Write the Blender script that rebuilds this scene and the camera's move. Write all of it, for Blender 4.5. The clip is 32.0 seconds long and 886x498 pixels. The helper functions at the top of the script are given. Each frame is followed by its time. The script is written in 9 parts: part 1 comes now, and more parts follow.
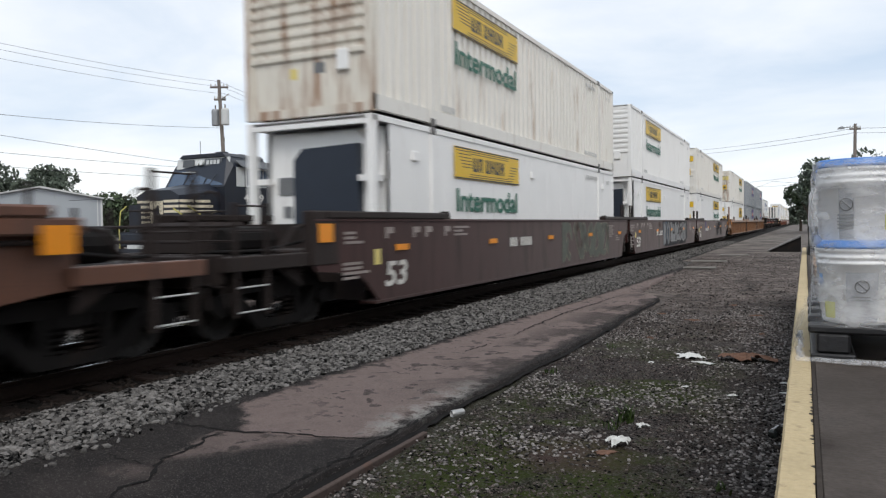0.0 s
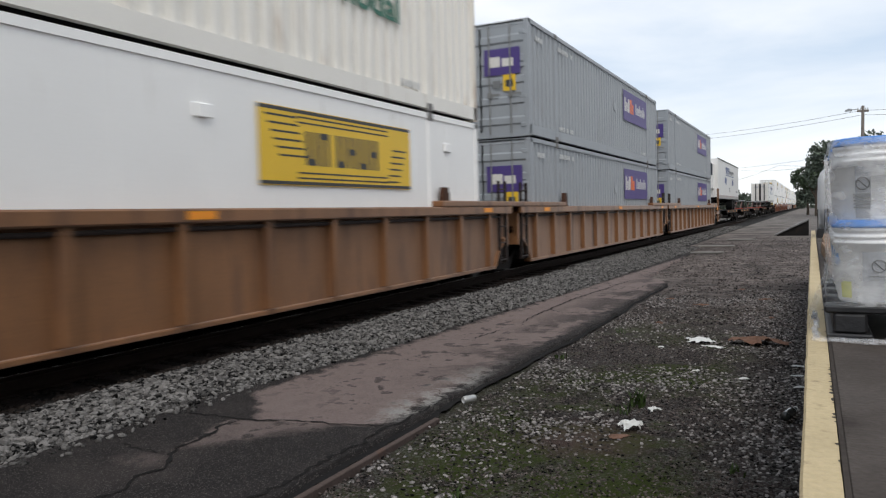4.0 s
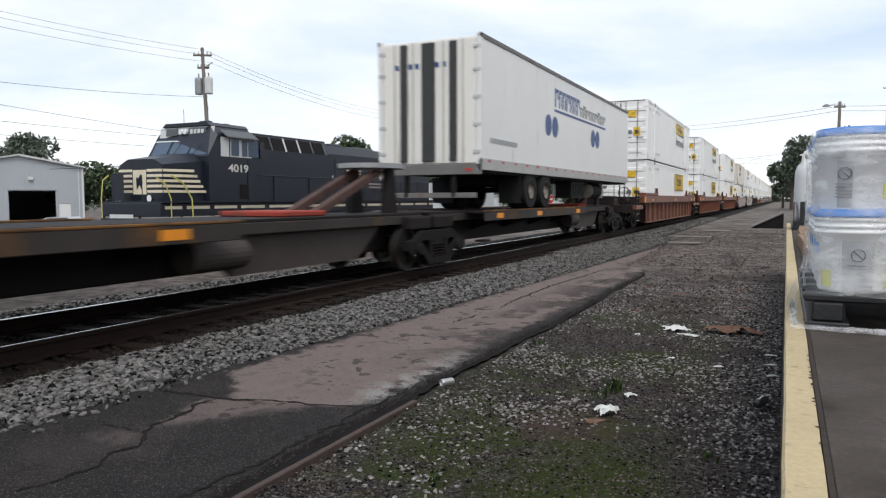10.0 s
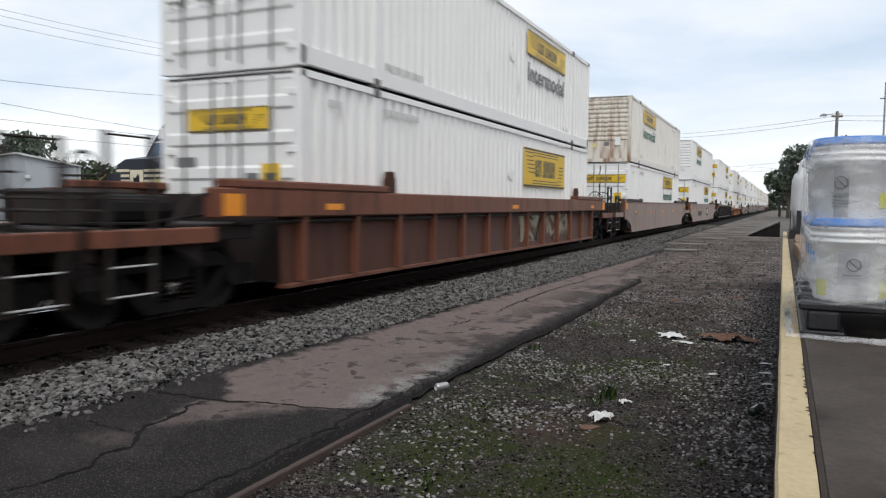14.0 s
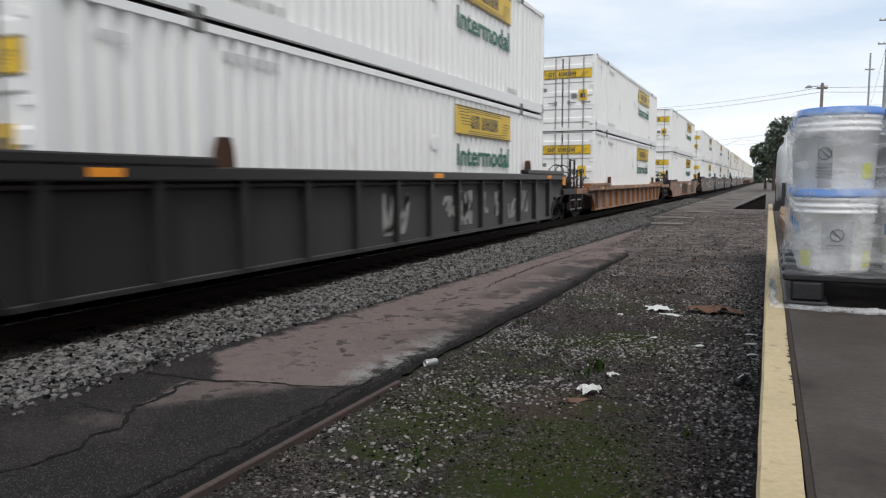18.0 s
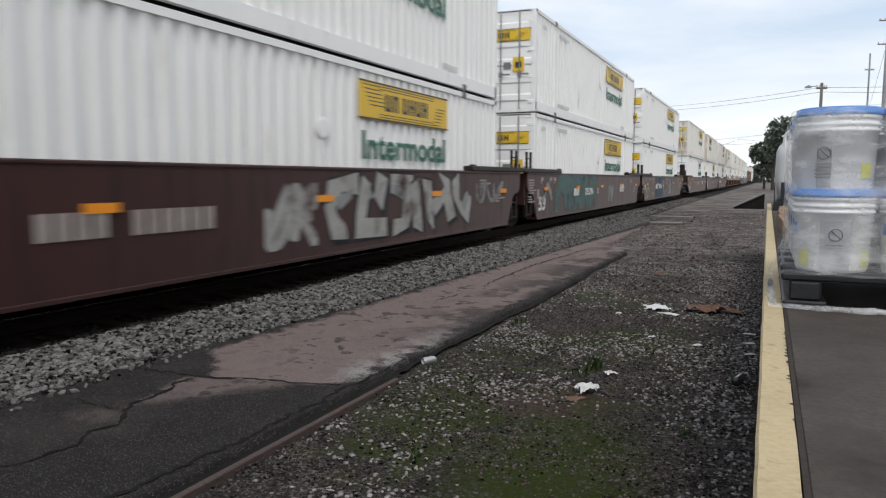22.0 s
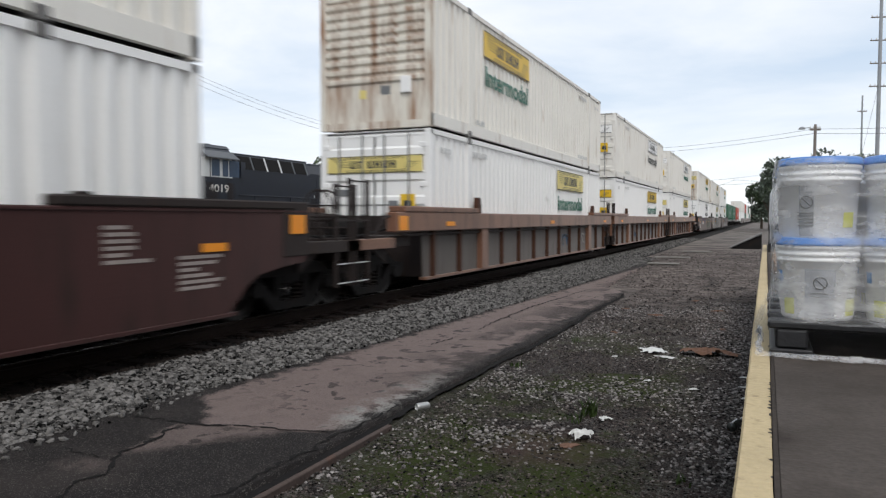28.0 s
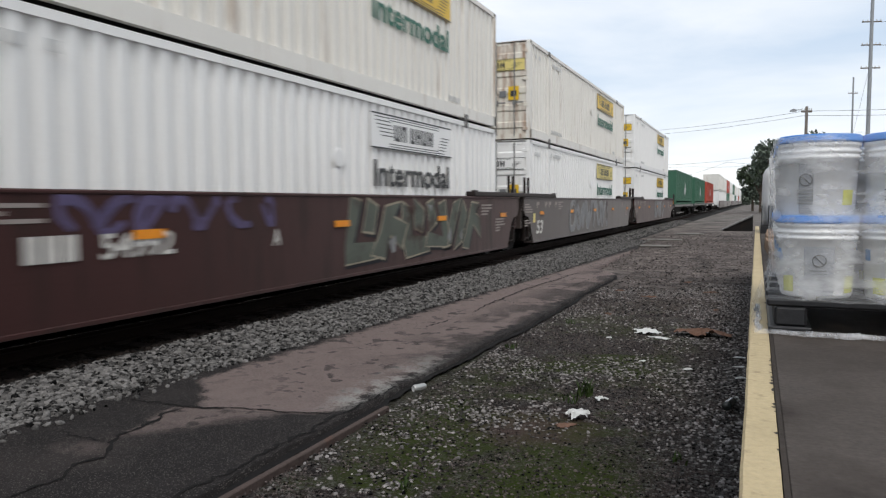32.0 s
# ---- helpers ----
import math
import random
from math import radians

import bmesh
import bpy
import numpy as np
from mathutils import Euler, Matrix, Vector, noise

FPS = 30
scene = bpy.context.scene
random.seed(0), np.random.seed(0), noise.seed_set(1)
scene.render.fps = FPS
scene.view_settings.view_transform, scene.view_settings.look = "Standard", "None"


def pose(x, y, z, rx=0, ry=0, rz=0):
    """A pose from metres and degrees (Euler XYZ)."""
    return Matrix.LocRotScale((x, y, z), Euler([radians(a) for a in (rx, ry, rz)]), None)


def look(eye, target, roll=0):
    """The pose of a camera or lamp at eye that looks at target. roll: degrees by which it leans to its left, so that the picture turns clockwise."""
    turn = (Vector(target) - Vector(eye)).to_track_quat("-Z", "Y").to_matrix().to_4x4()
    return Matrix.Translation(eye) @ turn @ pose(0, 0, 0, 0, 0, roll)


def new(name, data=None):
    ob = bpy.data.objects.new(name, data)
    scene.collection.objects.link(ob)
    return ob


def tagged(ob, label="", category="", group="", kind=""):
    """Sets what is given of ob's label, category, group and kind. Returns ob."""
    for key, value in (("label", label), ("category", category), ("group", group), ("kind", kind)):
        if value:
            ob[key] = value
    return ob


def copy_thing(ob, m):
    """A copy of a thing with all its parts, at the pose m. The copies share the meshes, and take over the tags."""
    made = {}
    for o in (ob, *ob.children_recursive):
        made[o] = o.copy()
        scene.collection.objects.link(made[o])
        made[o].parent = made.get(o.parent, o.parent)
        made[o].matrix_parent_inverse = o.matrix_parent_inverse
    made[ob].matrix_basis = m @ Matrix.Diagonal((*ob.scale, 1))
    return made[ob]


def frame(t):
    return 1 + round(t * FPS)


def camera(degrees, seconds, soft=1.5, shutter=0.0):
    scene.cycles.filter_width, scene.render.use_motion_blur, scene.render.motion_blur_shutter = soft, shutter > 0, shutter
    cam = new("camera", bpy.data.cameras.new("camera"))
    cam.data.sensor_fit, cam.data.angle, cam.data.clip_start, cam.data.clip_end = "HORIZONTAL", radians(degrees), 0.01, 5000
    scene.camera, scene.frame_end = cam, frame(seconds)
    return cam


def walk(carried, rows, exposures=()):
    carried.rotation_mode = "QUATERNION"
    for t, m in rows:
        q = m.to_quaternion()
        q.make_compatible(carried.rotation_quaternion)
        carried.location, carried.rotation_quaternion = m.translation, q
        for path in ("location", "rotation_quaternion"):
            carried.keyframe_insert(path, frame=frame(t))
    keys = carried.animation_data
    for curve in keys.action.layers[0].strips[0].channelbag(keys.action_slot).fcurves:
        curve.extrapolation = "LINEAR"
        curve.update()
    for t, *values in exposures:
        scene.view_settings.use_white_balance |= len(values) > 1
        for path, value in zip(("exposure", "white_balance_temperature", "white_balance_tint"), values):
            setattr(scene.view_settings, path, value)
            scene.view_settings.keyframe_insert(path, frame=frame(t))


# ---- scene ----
cam = camera(62.95, 32.0, soft=1.25, shutter=0.26)
PATH = [
    (0, (0.054, -0.005, 1.621), (-4.422, 8.931, 1.297), -0.78),
    (0.5, (0.055, -0.006, 1.621), (-4.408, 8.937, 1.314), -0.87),
    (1, (0.055, -0.006, 1.622), (-4.438, 8.923, 1.329), -1.13),
    (1.5, (0.052, -0.011, 1.622), (-4.506, 8.884, 1.294), -1.24),
    (2, (0.051, -0.009, 1.622), (-4.544, 8.866, 1.283), -0.98),
    (2.5, (0.052, -0.014, 1.617), (-4.586, 8.839, 1.269), -0.63),
    (3, (0.051, -0.006, 1.618), (-4.548, 8.866, 1.254), -0.71),
    (3.5, (0.039, -0.013, 1.613), (-4.533, 8.872, 1.216), -1.39),
    (5.5, (-0.005, -0.017, 1.592), (-4.455, 8.912, 0.911), -1.33),
    (6, (-0.005, -0.018, 1.591), (-4.430, 8.926, 0.943), -1.10),
    (6.5, (-0.005, -0.012, 1.590), (-4.407, 8.944, 0.934), -0.98),
    (7, (-0.004, -0.017, 1.591), (-4.405, 8.940, 0.958), -0.95),
    (7.5, (-0.005, -0.011, 1.587), (-4.374, 8.960, 0.929), -0.81),
    (8, (-0.006, -0.010, 1.589), (-4.371, 8.963, 0.930), -0.63),
    (8.5, (-0.006, -0.012, 1.590), (-4.358, 8.971, 0.987), -0.53),
    (9, (-0.004, -0.006, 1.588), (-4.286, 9.009, 0.958), -0.26),
    (9.5, (-0.002, -0.013, 1.590), (-4.309, 8.990, 0.953), -0.35),
    (10, (-0.005, -0.010, 1.585), (-4.283, 9.002, 0.897), -0.15),
    (10.5, (-0.007, -0.008, 1.583), (-4.254, 9.016, 0.859), 0.04),
    (11, (-0.004, -0.005, 1.583), (-4.245, 9.027, 0.926), 0.25),
    (11.5, (-0.007, -0.009, 1.584), (-4.220, 9.035, 0.909), 0.31),
    (12, (-0.008, -0.006, 1.585), (-4.215, 9.042, 0.929), 0.57),
    (12.5, (-0.006, -0.005, 1.585), (-4.218, 9.041, 0.931), 0.59),
    (13, (-0.006, -0.005, 1.585), (-4.235, 9.034, 0.935), 0.51),
    (13.5, (-0.003, -0.004, 1.585), (-4.244, 9.029, 0.937), 0.50),
    (14, (-0.004, -0.004, 1.585), (-4.245, 9.030, 0.952), 0.62),
    (14.5, (-0.004, -0.006, 1.583), (-4.209, 9.042, 0.913), 0.49),
    (16.5, (0.003, 0.005, 1.584), (-4.238, 9.034, 0.879), 0.93),
    (17, (0.014, -0.005, 1.590), (-4.251, 9.013, 0.895), 1.18),
    (17.5, (0.015, 0.003, 1.591), (-4.239, 9.026, 0.892), 0.81),
    (18, (0.001, 0.003, 1.581), (-4.080, 9.083, 0.633), -0.14),
    (18.5, (-0.002, 0.004, 1.580), (-4.067, 9.089, 0.615), 0.17),
    (19, (-0.003, 0.006, 1.580), (-4.053, 9.093, 0.574), 0.09),
    (19.5, (0.000, 0.010, 1.580), (-4.056, 9.092, 0.545), -0.03),
    (20, (-0.003, 0.011, 1.580), (-4.042, 9.093, 0.481), -0.04),
    (20.5, (-0.004, 0.005, 1.580), (-4.073, 9.078, 0.523), 0.10),
    (21, (0.000, 0.008, 1.582), (-4.071, 9.080, 0.528), 0.04),
    (21.5, (0.000, 0.007, 1.580), (-4.074, 9.081, 0.552), 0.02),
    (22, (0.001, 0.005, 1.580), (-4.063, 9.089, 0.605), 0.16),
    (22.5, (-0.000, 0.008, 1.583), (-4.034, 9.103, 0.576), 0.02),
    (23, (0.002, 0.007, 1.585), (-4.048, 9.101, 0.642), 0.13),
    (23.5, (0.010, 0.010, 1.585), (-4.027, 9.112, 0.665), -0.01),
    (24, (0.010, 0.011, 1.585), (-4.009, 9.121, 0.664), 0.02),
    (24.5, (0.016, 0.008, 1.586), (-4.000, 9.126, 0.729), 0.40),
    (25, (0.028, 0.019, 1.594), (-3.892, 9.191, 0.881), 0.78),
    (25.5, (0.038, 0.013, 1.598), (-3.822, 9.222, 1.057), 2.03),
    (27.5, (0.064, 0.018, 1.619), (-4.102, 9.102, 1.264), 0.13),
    (28, (0.052, 0.014, 1.617), (-4.018, 9.138, 1.199), -0.01),
    (28.5, (0.031, 0.011, 1.604), (-3.865, 9.200, 0.978), 0.63),
    (29, (0.017, 0.008, 1.602), (-3.917, 9.177, 0.929), -0.58),
    (29.5, (0.015, 0.007, 1.602), (-3.928, 9.175, 0.966), -0.44),
    (30, (0.017, 0.007, 1.600), (-3.936, 9.168, 0.929), -0.45),
    (30.5, (0.014, 0.009, 1.601), (-3.951, 9.164, 0.919), -0.37),
    (31, (0.014, 0.007, 1.595), (-3.962, 9.157, 0.918), -0.24),
    (31.5, (0.019, 0.013, 1.601), (-3.944, 9.168, 0.912), -0.35),
    (32, (0.019, 0.008, 1.599), (-3.947, 9.166, 0.958), -0.26),
]
walk(cam, [(t, look(eye, target, roll)) for t, eye, target, roll in PATH],
     exposures=((0.0, 0.0), (3.5, 0.0), (6.0, 0.02), (7.5, 0.06), (8.5, 0.11), (10.0, 0.11), (11.0, 0.02), (12.5, 0.0), (32.0, 0.0)))

# ---- sky, sun ----
SPEED = 18.5          # train, metres a second, towards the viewer's left
RAIL = 0.21           # height of the rail heads
TRACK = -7.40         # centre line of the main track
world = bpy.data.worlds.new("overcast_sky")
scene.world = world
world.use_nodes = True
wn = world.node_tree.nodes
wl = world.node_tree.links
wn.clear()
w_out = wn.new("ShaderNodeOutputWorld")
w_bg = wn.new("ShaderNodeBackground")
w_bg.inputs[1].default_value = 1.24
w_sky = wn.new("ShaderNodeTexSky")
w_sky.sky_type = "NISHITA"
w_sky.sun_disc = False
w_sky.sun_elevation = radians(48)
w_sky.sun_rotation = radians(151)
w_dim = wn.new("ShaderNodeMix")
w_dim.data_type, w_dim.blend_type = "RGBA", "MULTIPLY"
w_dim.inputs[0].default_value = 1.0
w_dim.inputs[7].default_value = (0.11, 0.11, 0.11, 1)
w_co = wn.new("ShaderNodeTexCoord")
w_sep = wn.new("ShaderNodeSeparateXYZ")
w_abs = wn.new("ShaderNodeMath")
w_abs.operation = "ABSOLUTE"
w_add = wn.new("ShaderNodeMath")
w_add.operation = "ADD"
w_add.inputs[1].default_value = 0.16
w_div = wn.new("ShaderNodeVectorMath")
w_div.operation = "DIVIDE"
w_cmb = wn.new("ShaderNodeCombineXYZ")
w_n1 = wn.new("ShaderNodeTexNoise")
w_n1.inputs["Scale"].default_value = 0.75
w_n1.inputs["Detail"].default_value = 7
w_n1.inputs["Roughness"].default_value = 0.52
w_n1.inputs["Distortion"].default_value = 0.35
w_ramp = wn.new("ShaderNodeValToRGB")
w_ramp.color_ramp.elements[0].position = 0.36
w_ramp.color_ramp.elements[0].color = (0.52, 0.62, 0.75, 1)
w_ramp.color_ramp.elements[1].position = 0.62
w_ramp.color_ramp.elements[1].color = (0.87, 0.885, 0.905, 1)
w_hz = wn.new("ShaderNodeMapRange")
w_hz.inputs[1].default_value = 0.0
w_hz.inputs[2].default_value = 0.20
w_hz.inputs[3].default_value = 0.85
w_hz.inputs[4].default_value = 0.0
w_low = wn.new("ShaderNodeMix")
w_low.data_type = "RGBA"
w_low.inputs[7].default_value = (0.92, 0.925, 0.935, 1)
w_mix = wn.new("ShaderNodeMix")
w_mix.data_type = "RGBA"
w_mix.inputs[0].default_value = 0.88
wl.new(w_co.outputs["Generated"], w_sep.inputs[0])
wl.new(w_sep.outputs[2], w_abs.inputs[0])
wl.new(w_abs.outputs[0], w_add.inputs[0])
for k in range(3):
    wl.new(w_add.outputs[0], w_cmb.inputs[k])
wl.new(w_co.outputs["Generated"], w_div.inputs[0])
wl.new(w_cmb.outputs[0], w_div.inputs[1])
wl.new(w_div.outputs[0], w_n1.inputs["Vector"])
wl.new(w_n1.outputs["Fac"], w_ramp.inputs[0])
wl.new(w_abs.outputs[0], w_hz.inputs[0])
wl.new(w_hz.outputs[0], w_low.inputs[0])
wl.new(w_ramp.outputs[0], w_low.inputs[6])
wl.new(w_sky.outputs[0], w_dim.inputs[6])
wl.new(w_dim.outputs[2], w_mix.inputs[6])
wl.new(w_low.outputs[2], w_mix.inputs[7])
wl.new(w_mix.outputs[2], w_bg.inputs[0])
wl.new(w_bg.outputs[0], w_out.inputs[0])

sun = new("sun", bpy.data.lights.new("sun", "SUN"))
sun.data.energy = 1.6
sun.data.angle = radians(25)
sun.data.color = (1.0, 0.96, 0.90)
sun.matrix_world = look((10, -18, 27), (0, 0, 0))


# ---- materials ----
def surface(name, color, rough=0.6, metal=0.0, spread=0.25, scale=3.0, fine=40.0, bump=0.15, dirt=None, dirty=0.0, streak=False, island=False, per=0.0, world_space=False, dirt_scale=1.6, dust=0.0):
    """Node material: two scales of tone, fine relief, and dirt or rust in patches or downward streaks."""
    m = bpy.data.materials.new(name)
    m.use_nodes = True
    nd, ln = m.node_tree.nodes, m.node_tree.links
    bs = nd["Principled BSDF"]
    bs.inputs["Roughness"].default_value = rough
    bs.inputs["Metallic"].default_value = metal
    bs.inputs["Sheen Weight"].default_value = dust
    bs.inputs["Sheen Roughness"].default_value = 0.45
    bs.inputs["Sheen Tint"].default_value = (0.80, 0.77, 0.75, 1)
    if rough >= 0.6:
        bs.inputs["Specular IOR Level"].default_value = 0.15
    if world_space:
        co = nd.new("ShaderNodeNewGeometry").outputs["Position"]
    else:
        co = nd.new("ShaderNodeTexCoord").outputs["Object"]
    n1 = nd.new("ShaderNodeTexNoise")
    n1.inputs["Scale"].default_value, n1.inputs["Detail"].default_value = scale, 5
    n2 = nd.new("ShaderNodeTexNoise")
    n2.inputs["Scale"].default_value, n2.inputs["Detail"].default_value = fine, 3
    ln.new(co, n1.inputs["Vector"])
    ln.new(co, n2.inputs["Vector"])
    ad = nd.new("ShaderNodeMath")
    ad.operation = "ADD"
    ln.new(n1.outputs["Fac"], ad.inputs[0])
    ln.new(n2.outputs["Fac"], ad.inputs[1])
    last = ad.outputs[0]
    if per:
        if island:
            rnd = nd.new("ShaderNodeNewGeometry").outputs["Random Per Island"]
        else:
            rnd = nd.new("ShaderNodeObjectInfo").outputs["Random"]
        mu = nd.new("ShaderNodeMath")
        mu.operation = "MULTIPLY_ADD"
        mu.inputs[1].default_value, mu.inputs[2].default_value = per * 2, -per
        ln.new(rnd, mu.inputs[0])
        a2 = nd.new("ShaderNodeMath")
        a2.operation = "ADD"
        ln.new(last, a2.inputs[0])
        ln.new(mu.outputs[0], a2.inputs[1])
        last = a2.outputs[0]
    mr = nd.new("ShaderNodeMapRange")
    mr.inputs[1].default_value, mr.inputs[2].default_value = 0.5, 1.5
    mr.inputs[3].default_value, mr.inputs[4].default_value = 1 - spread, 1 + spread
    mr.clamp = False
    ln.new(last, mr.inputs[0])
    sc = nd.new("ShaderNodeVectorMath")
    sc.operation = "SCALE"
    sc.inputs[0].default_value = color
    ln.new(mr.outputs[0], sc.inputs["Scale"])
    out = sc.outputs[0]
    if dirt:
        n3 = nd.new("ShaderNodeTexNoise")
        n3.inputs["Scale"].default_value, n3.inputs["Detail"].default_value, n3.inputs["Roughness"].default_value = dirt_scale, 8, 0.62
        mp = nd.new("ShaderNodeMapping")
        if streak:
            n3.noise_dimensions = "4D"
            own = nd.new("ShaderNodeMath")
            own.operation = "MULTIPLY"
            own.inputs[1].default_value = 60.0
            ln.new(nd.new("ShaderNodeObjectInfo").outputs["Random"], own.inputs[0])
            ln.new(own.outputs[0], n3.inputs["W"])
            mp.inputs["Scale"].default_value = (3.0, 3.0, 0.35)
        ln.new(co, mp.inputs[0])
        ln.new(mp.outputs[0], n3.inputs["Vector"])
        th = nd.new("ShaderNodeMapRange")
        th.inputs[1].default_value, th.inputs[2].default_value = 0.72 - 0.35 * dirty, 0.92 - 0.35 * dirty
        ln.new(n3.outputs["Fac"], th.inputs[0])
        mx = nd.new("ShaderNodeMix")
        mx.data_type = "RGBA"
        mx.inputs[7].default_value = (*dirt, 1)
        ln.new(th.outputs[0], mx.inputs[0])
        ln.new(out, mx.inputs[6])
        out = mx.outputs[2]
        rr = nd.new("ShaderNodeMapRange")
        rr.inputs[3].default_value, rr.inputs[4].default_value = rough, min(1, rough + 0.3)
        ln.new(th.outputs[0], rr.inputs[0])
        ln.new(rr.outputs[0], bs.inputs["Roughness"])
    ln.new(out, bs.inputs["Base Color"])
    if bump:
        bp = nd.new("ShaderNodeBump")
        bp.inputs["Strength"].default_value, bp.inputs["Distance"].default_value = bump, 0.02
        ln.new(n2.outputs["Fac"], bp.inputs["Height"])
        ln.new(bp.outputs[0], bs.inputs["Normal"])
    return m


RUST = (0.16, 0.065, 0.03)
GRIME = (0.055, 0.05, 0.045)
M = {}
M["white"] = surface("white_container_paint", (0.835, 0.826, 0.808), 0.5, spread=0.05, scale=0.8, bump=0.03, dirt=(0.46, 0.42, 0.36), dirty=0.30, streak=True, per=0.25)
M["white_old"] = surface("worn_white_paint", (0.765, 0.738, 0.685), 0.55, spread=0.07, scale=0.8, bump=0.04, dirt=(0.33, 0.22, 0.14), dirty=0.42, streak=True, per=0.2)
M["rusty_white"] = surface("rust_stained_white_paint", (0.72, 0.68, 0.60), 0.6, spread=0.12, scale=1.2, bump=0.06, dirt=(0.30, 0.16, 0.09), dirty=0.74, streak=True)
M["grey_box"] = surface("grey_container_paint", (0.29, 0.31, 0.33), 0.5, spread=0.08, scale=0.8, bump=0.03, dirt=(0.22, 0.21, 0.20), dirty=0.35, streak=True)
M["green_box"] = surface("green_container_paint", (0.035, 0.12, 0.07), 0.55, spread=0.2, dirt=RUST, dirty=0.2, streak=True)
M["red_box"] = surface("red_container_paint", (0.42, 0.06, 0.035), 0.55, spread=0.2, dirt=GRIME, dirty=0.3, streak=True)
M["dark_gap"] = surface("dark_underframe", (0.012, 0.011, 0.011), 0.8, spread=0.3)
M["casting"] = surface("corner_casting_steel", (0.16, 0.155, 0.15), 0.6, spread=0.25, dirt=RUST, dirty=0.3)
M["rod"] = surface("galvanised_rod", (0.50, 0.50, 0.49), 0.45, 0.3, spread=0.1)
M["door_rod"] = surface("grimy_lock_rod", (0.20, 0.20, 0.195), 0.55, 0.2, spread=0.3)
M["yellow"] = surface("yellow_panel_paint", (0.72, 0.46, 0.02), 0.45, spread=0.1, scale=1.5, bump=0.02, dirt=(0.5, 0.4, 0.2), dirty=0.2, streak=True)
M["pale_yellow"] = surface("faded_yellow_paint", (0.70, 0.58, 0.20), 0.5, spread=0.12, scale=1.5, bump=0.02)
M["black_ink"] = surface("black_paint", (0.03, 0.03, 0.03), 0.5, spread=0.2)
M["green_ink"] = surface("green_letter_paint", (0.012, 0.12, 0.075), 0.5, spread=0.25)
M["grey_ink"] = surface("grey_letter_paint", (0.16, 0.165, 0.17), 0.5, spread=0.2)
M["faint_ink"] = surface("faded_marking_paint", (0.52, 0.52, 0.51), 0.5, spread=0.15)
M["purple"] = surface("purple_panel_paint", (0.06, 0.035, 0.18), 0.5, spread=0.15, dirt=GRIME, dirty=0.2)
M["orange_ink"] = surface("orange_letter_paint", (0.75, 0.15, 0.02), 0.5, spread=0.1)
M["white_ink"] = surface("white_marking_paint", (0.62, 0.60, 0.56), 0.6, spread=0.2)
M["dim_ink"] = surface("worn_marking_paint", (0.30, 0.26, 0.24), 0.7, spread=0.3)
M["reflector"] = surface("orange_reflector_tape", (0.80, 0.28, 0.01), 0.4, spread=0.1)
M["blue_ink"] = surface("blue_disc_paint", (0.03, 0.07, 0.20), 0.5, spread=0.1)
M["red_tape"] = surface("red_reflector_tape", (0.45, 0.03, 0.03), 0.4)
M["unit_navy"] = surface("dark_navy_cooling_unit", (0.011, 0.018, 0.032), 0.5, spread=0.15)
M["car_brown"] = surface("brown_wagon_paint", (0.0430, 0.0155, 0.0142), 0.6, spread=0.35, scale=0.5, bump=0.05, dirt=(0.022, 0.013, 0.011), dirty=0.60, streak=True, per=0.15, dust=0.22)
M["car_greybrown"] = surface("weathered_grey_brown_wagon_paint", (0.058, 0.045, 0.042), 0.65, spread=0.25, scale=1.0, bump=0.06, dirt=(0.06, 0.04, 0.033), dirty=0.5, streak=True, dust=0.30)
M["car_rust"] = surface("rusty_orange_wagon_paint", (0.118, 0.046, 0.024), 0.5, spread=0.4, scale=0.5, bump=0.06, dirt=(0.052, 0.028, 0.021), dirty=0.62, streak=True, dust=0.30)
M["car_slate"] = surface("faded_slate_panel_paint", (0.066, 0.056, 0.050), 0.6, spread=0.35, scale=0.8, bump=0.06, dirt=(0.040, 0.026, 0.020), dirty=0.55, streak=True, dust=0.30)
M["car_yellow"] = surface("weathered_yellow_wagon_paint", (0.185, 0.080, 0.028), 0.55, spread=0.4, scale=0.6, bump=0.06, dirt=(0.06, 0.028, 0.018), dirty=0.62, streak=True, dust=0.30)
M["car_red"] = surface("red_brown_wagon_paint", (0.152, 0.057, 0.034), 0.6, spread=0.35, scale=0.6, bump=0.06, dirt=(0.05, 0.026, 0.02), dirty=0.58, streak=True, dust=0.12)
M["car_amber"] = surface("rust_stained_amber_wagon_paint", (0.240, 0.096, 0.028), 0.55, spread=0.5, scale=0.9, bump=0.06, dirt=(0.070, 0.032, 0.020), dirty=0.72, dirt_scale=0.8, streak=True, dust=0.14)
M["car_maroon"] = surface("dark_maroon_panel_paint", (0.078, 0.031, 0.021), 0.62, spread=0.35, scale=0.7, bump=0.06, dirt=(0.032, 0.020, 0.017), dirty=0.5, streak=True, dust=0.12)
M["car_orange"] = surface("orange_wagon_paint", (0.165, 0.082, 0.052), 0.6, spread=0.4, scale=0.5, bump=0.06, dirt=(0.078, 0.048, 0.038), dirty=0.64, streak=True, dust=0.30)
M["car_black"] = surface("black_wagon_paint", (0.017, 0.0155, 0.0155), 0.6, spread=0.3, scale=1.0, bump=0.06, dirt=(0.08, 0.06, 0.05), dirty=0.3, streak=True, dust=0.30)
M["car_dark"] = surface("dark_panel_paint", (0.024, 0.0175, 0.016), 0.65, spread=0.35, scale=1.0, bump=0.06, dirt=(0.06, 0.036, 0.024), dirty=0.4, streak=True, dust=0.10)
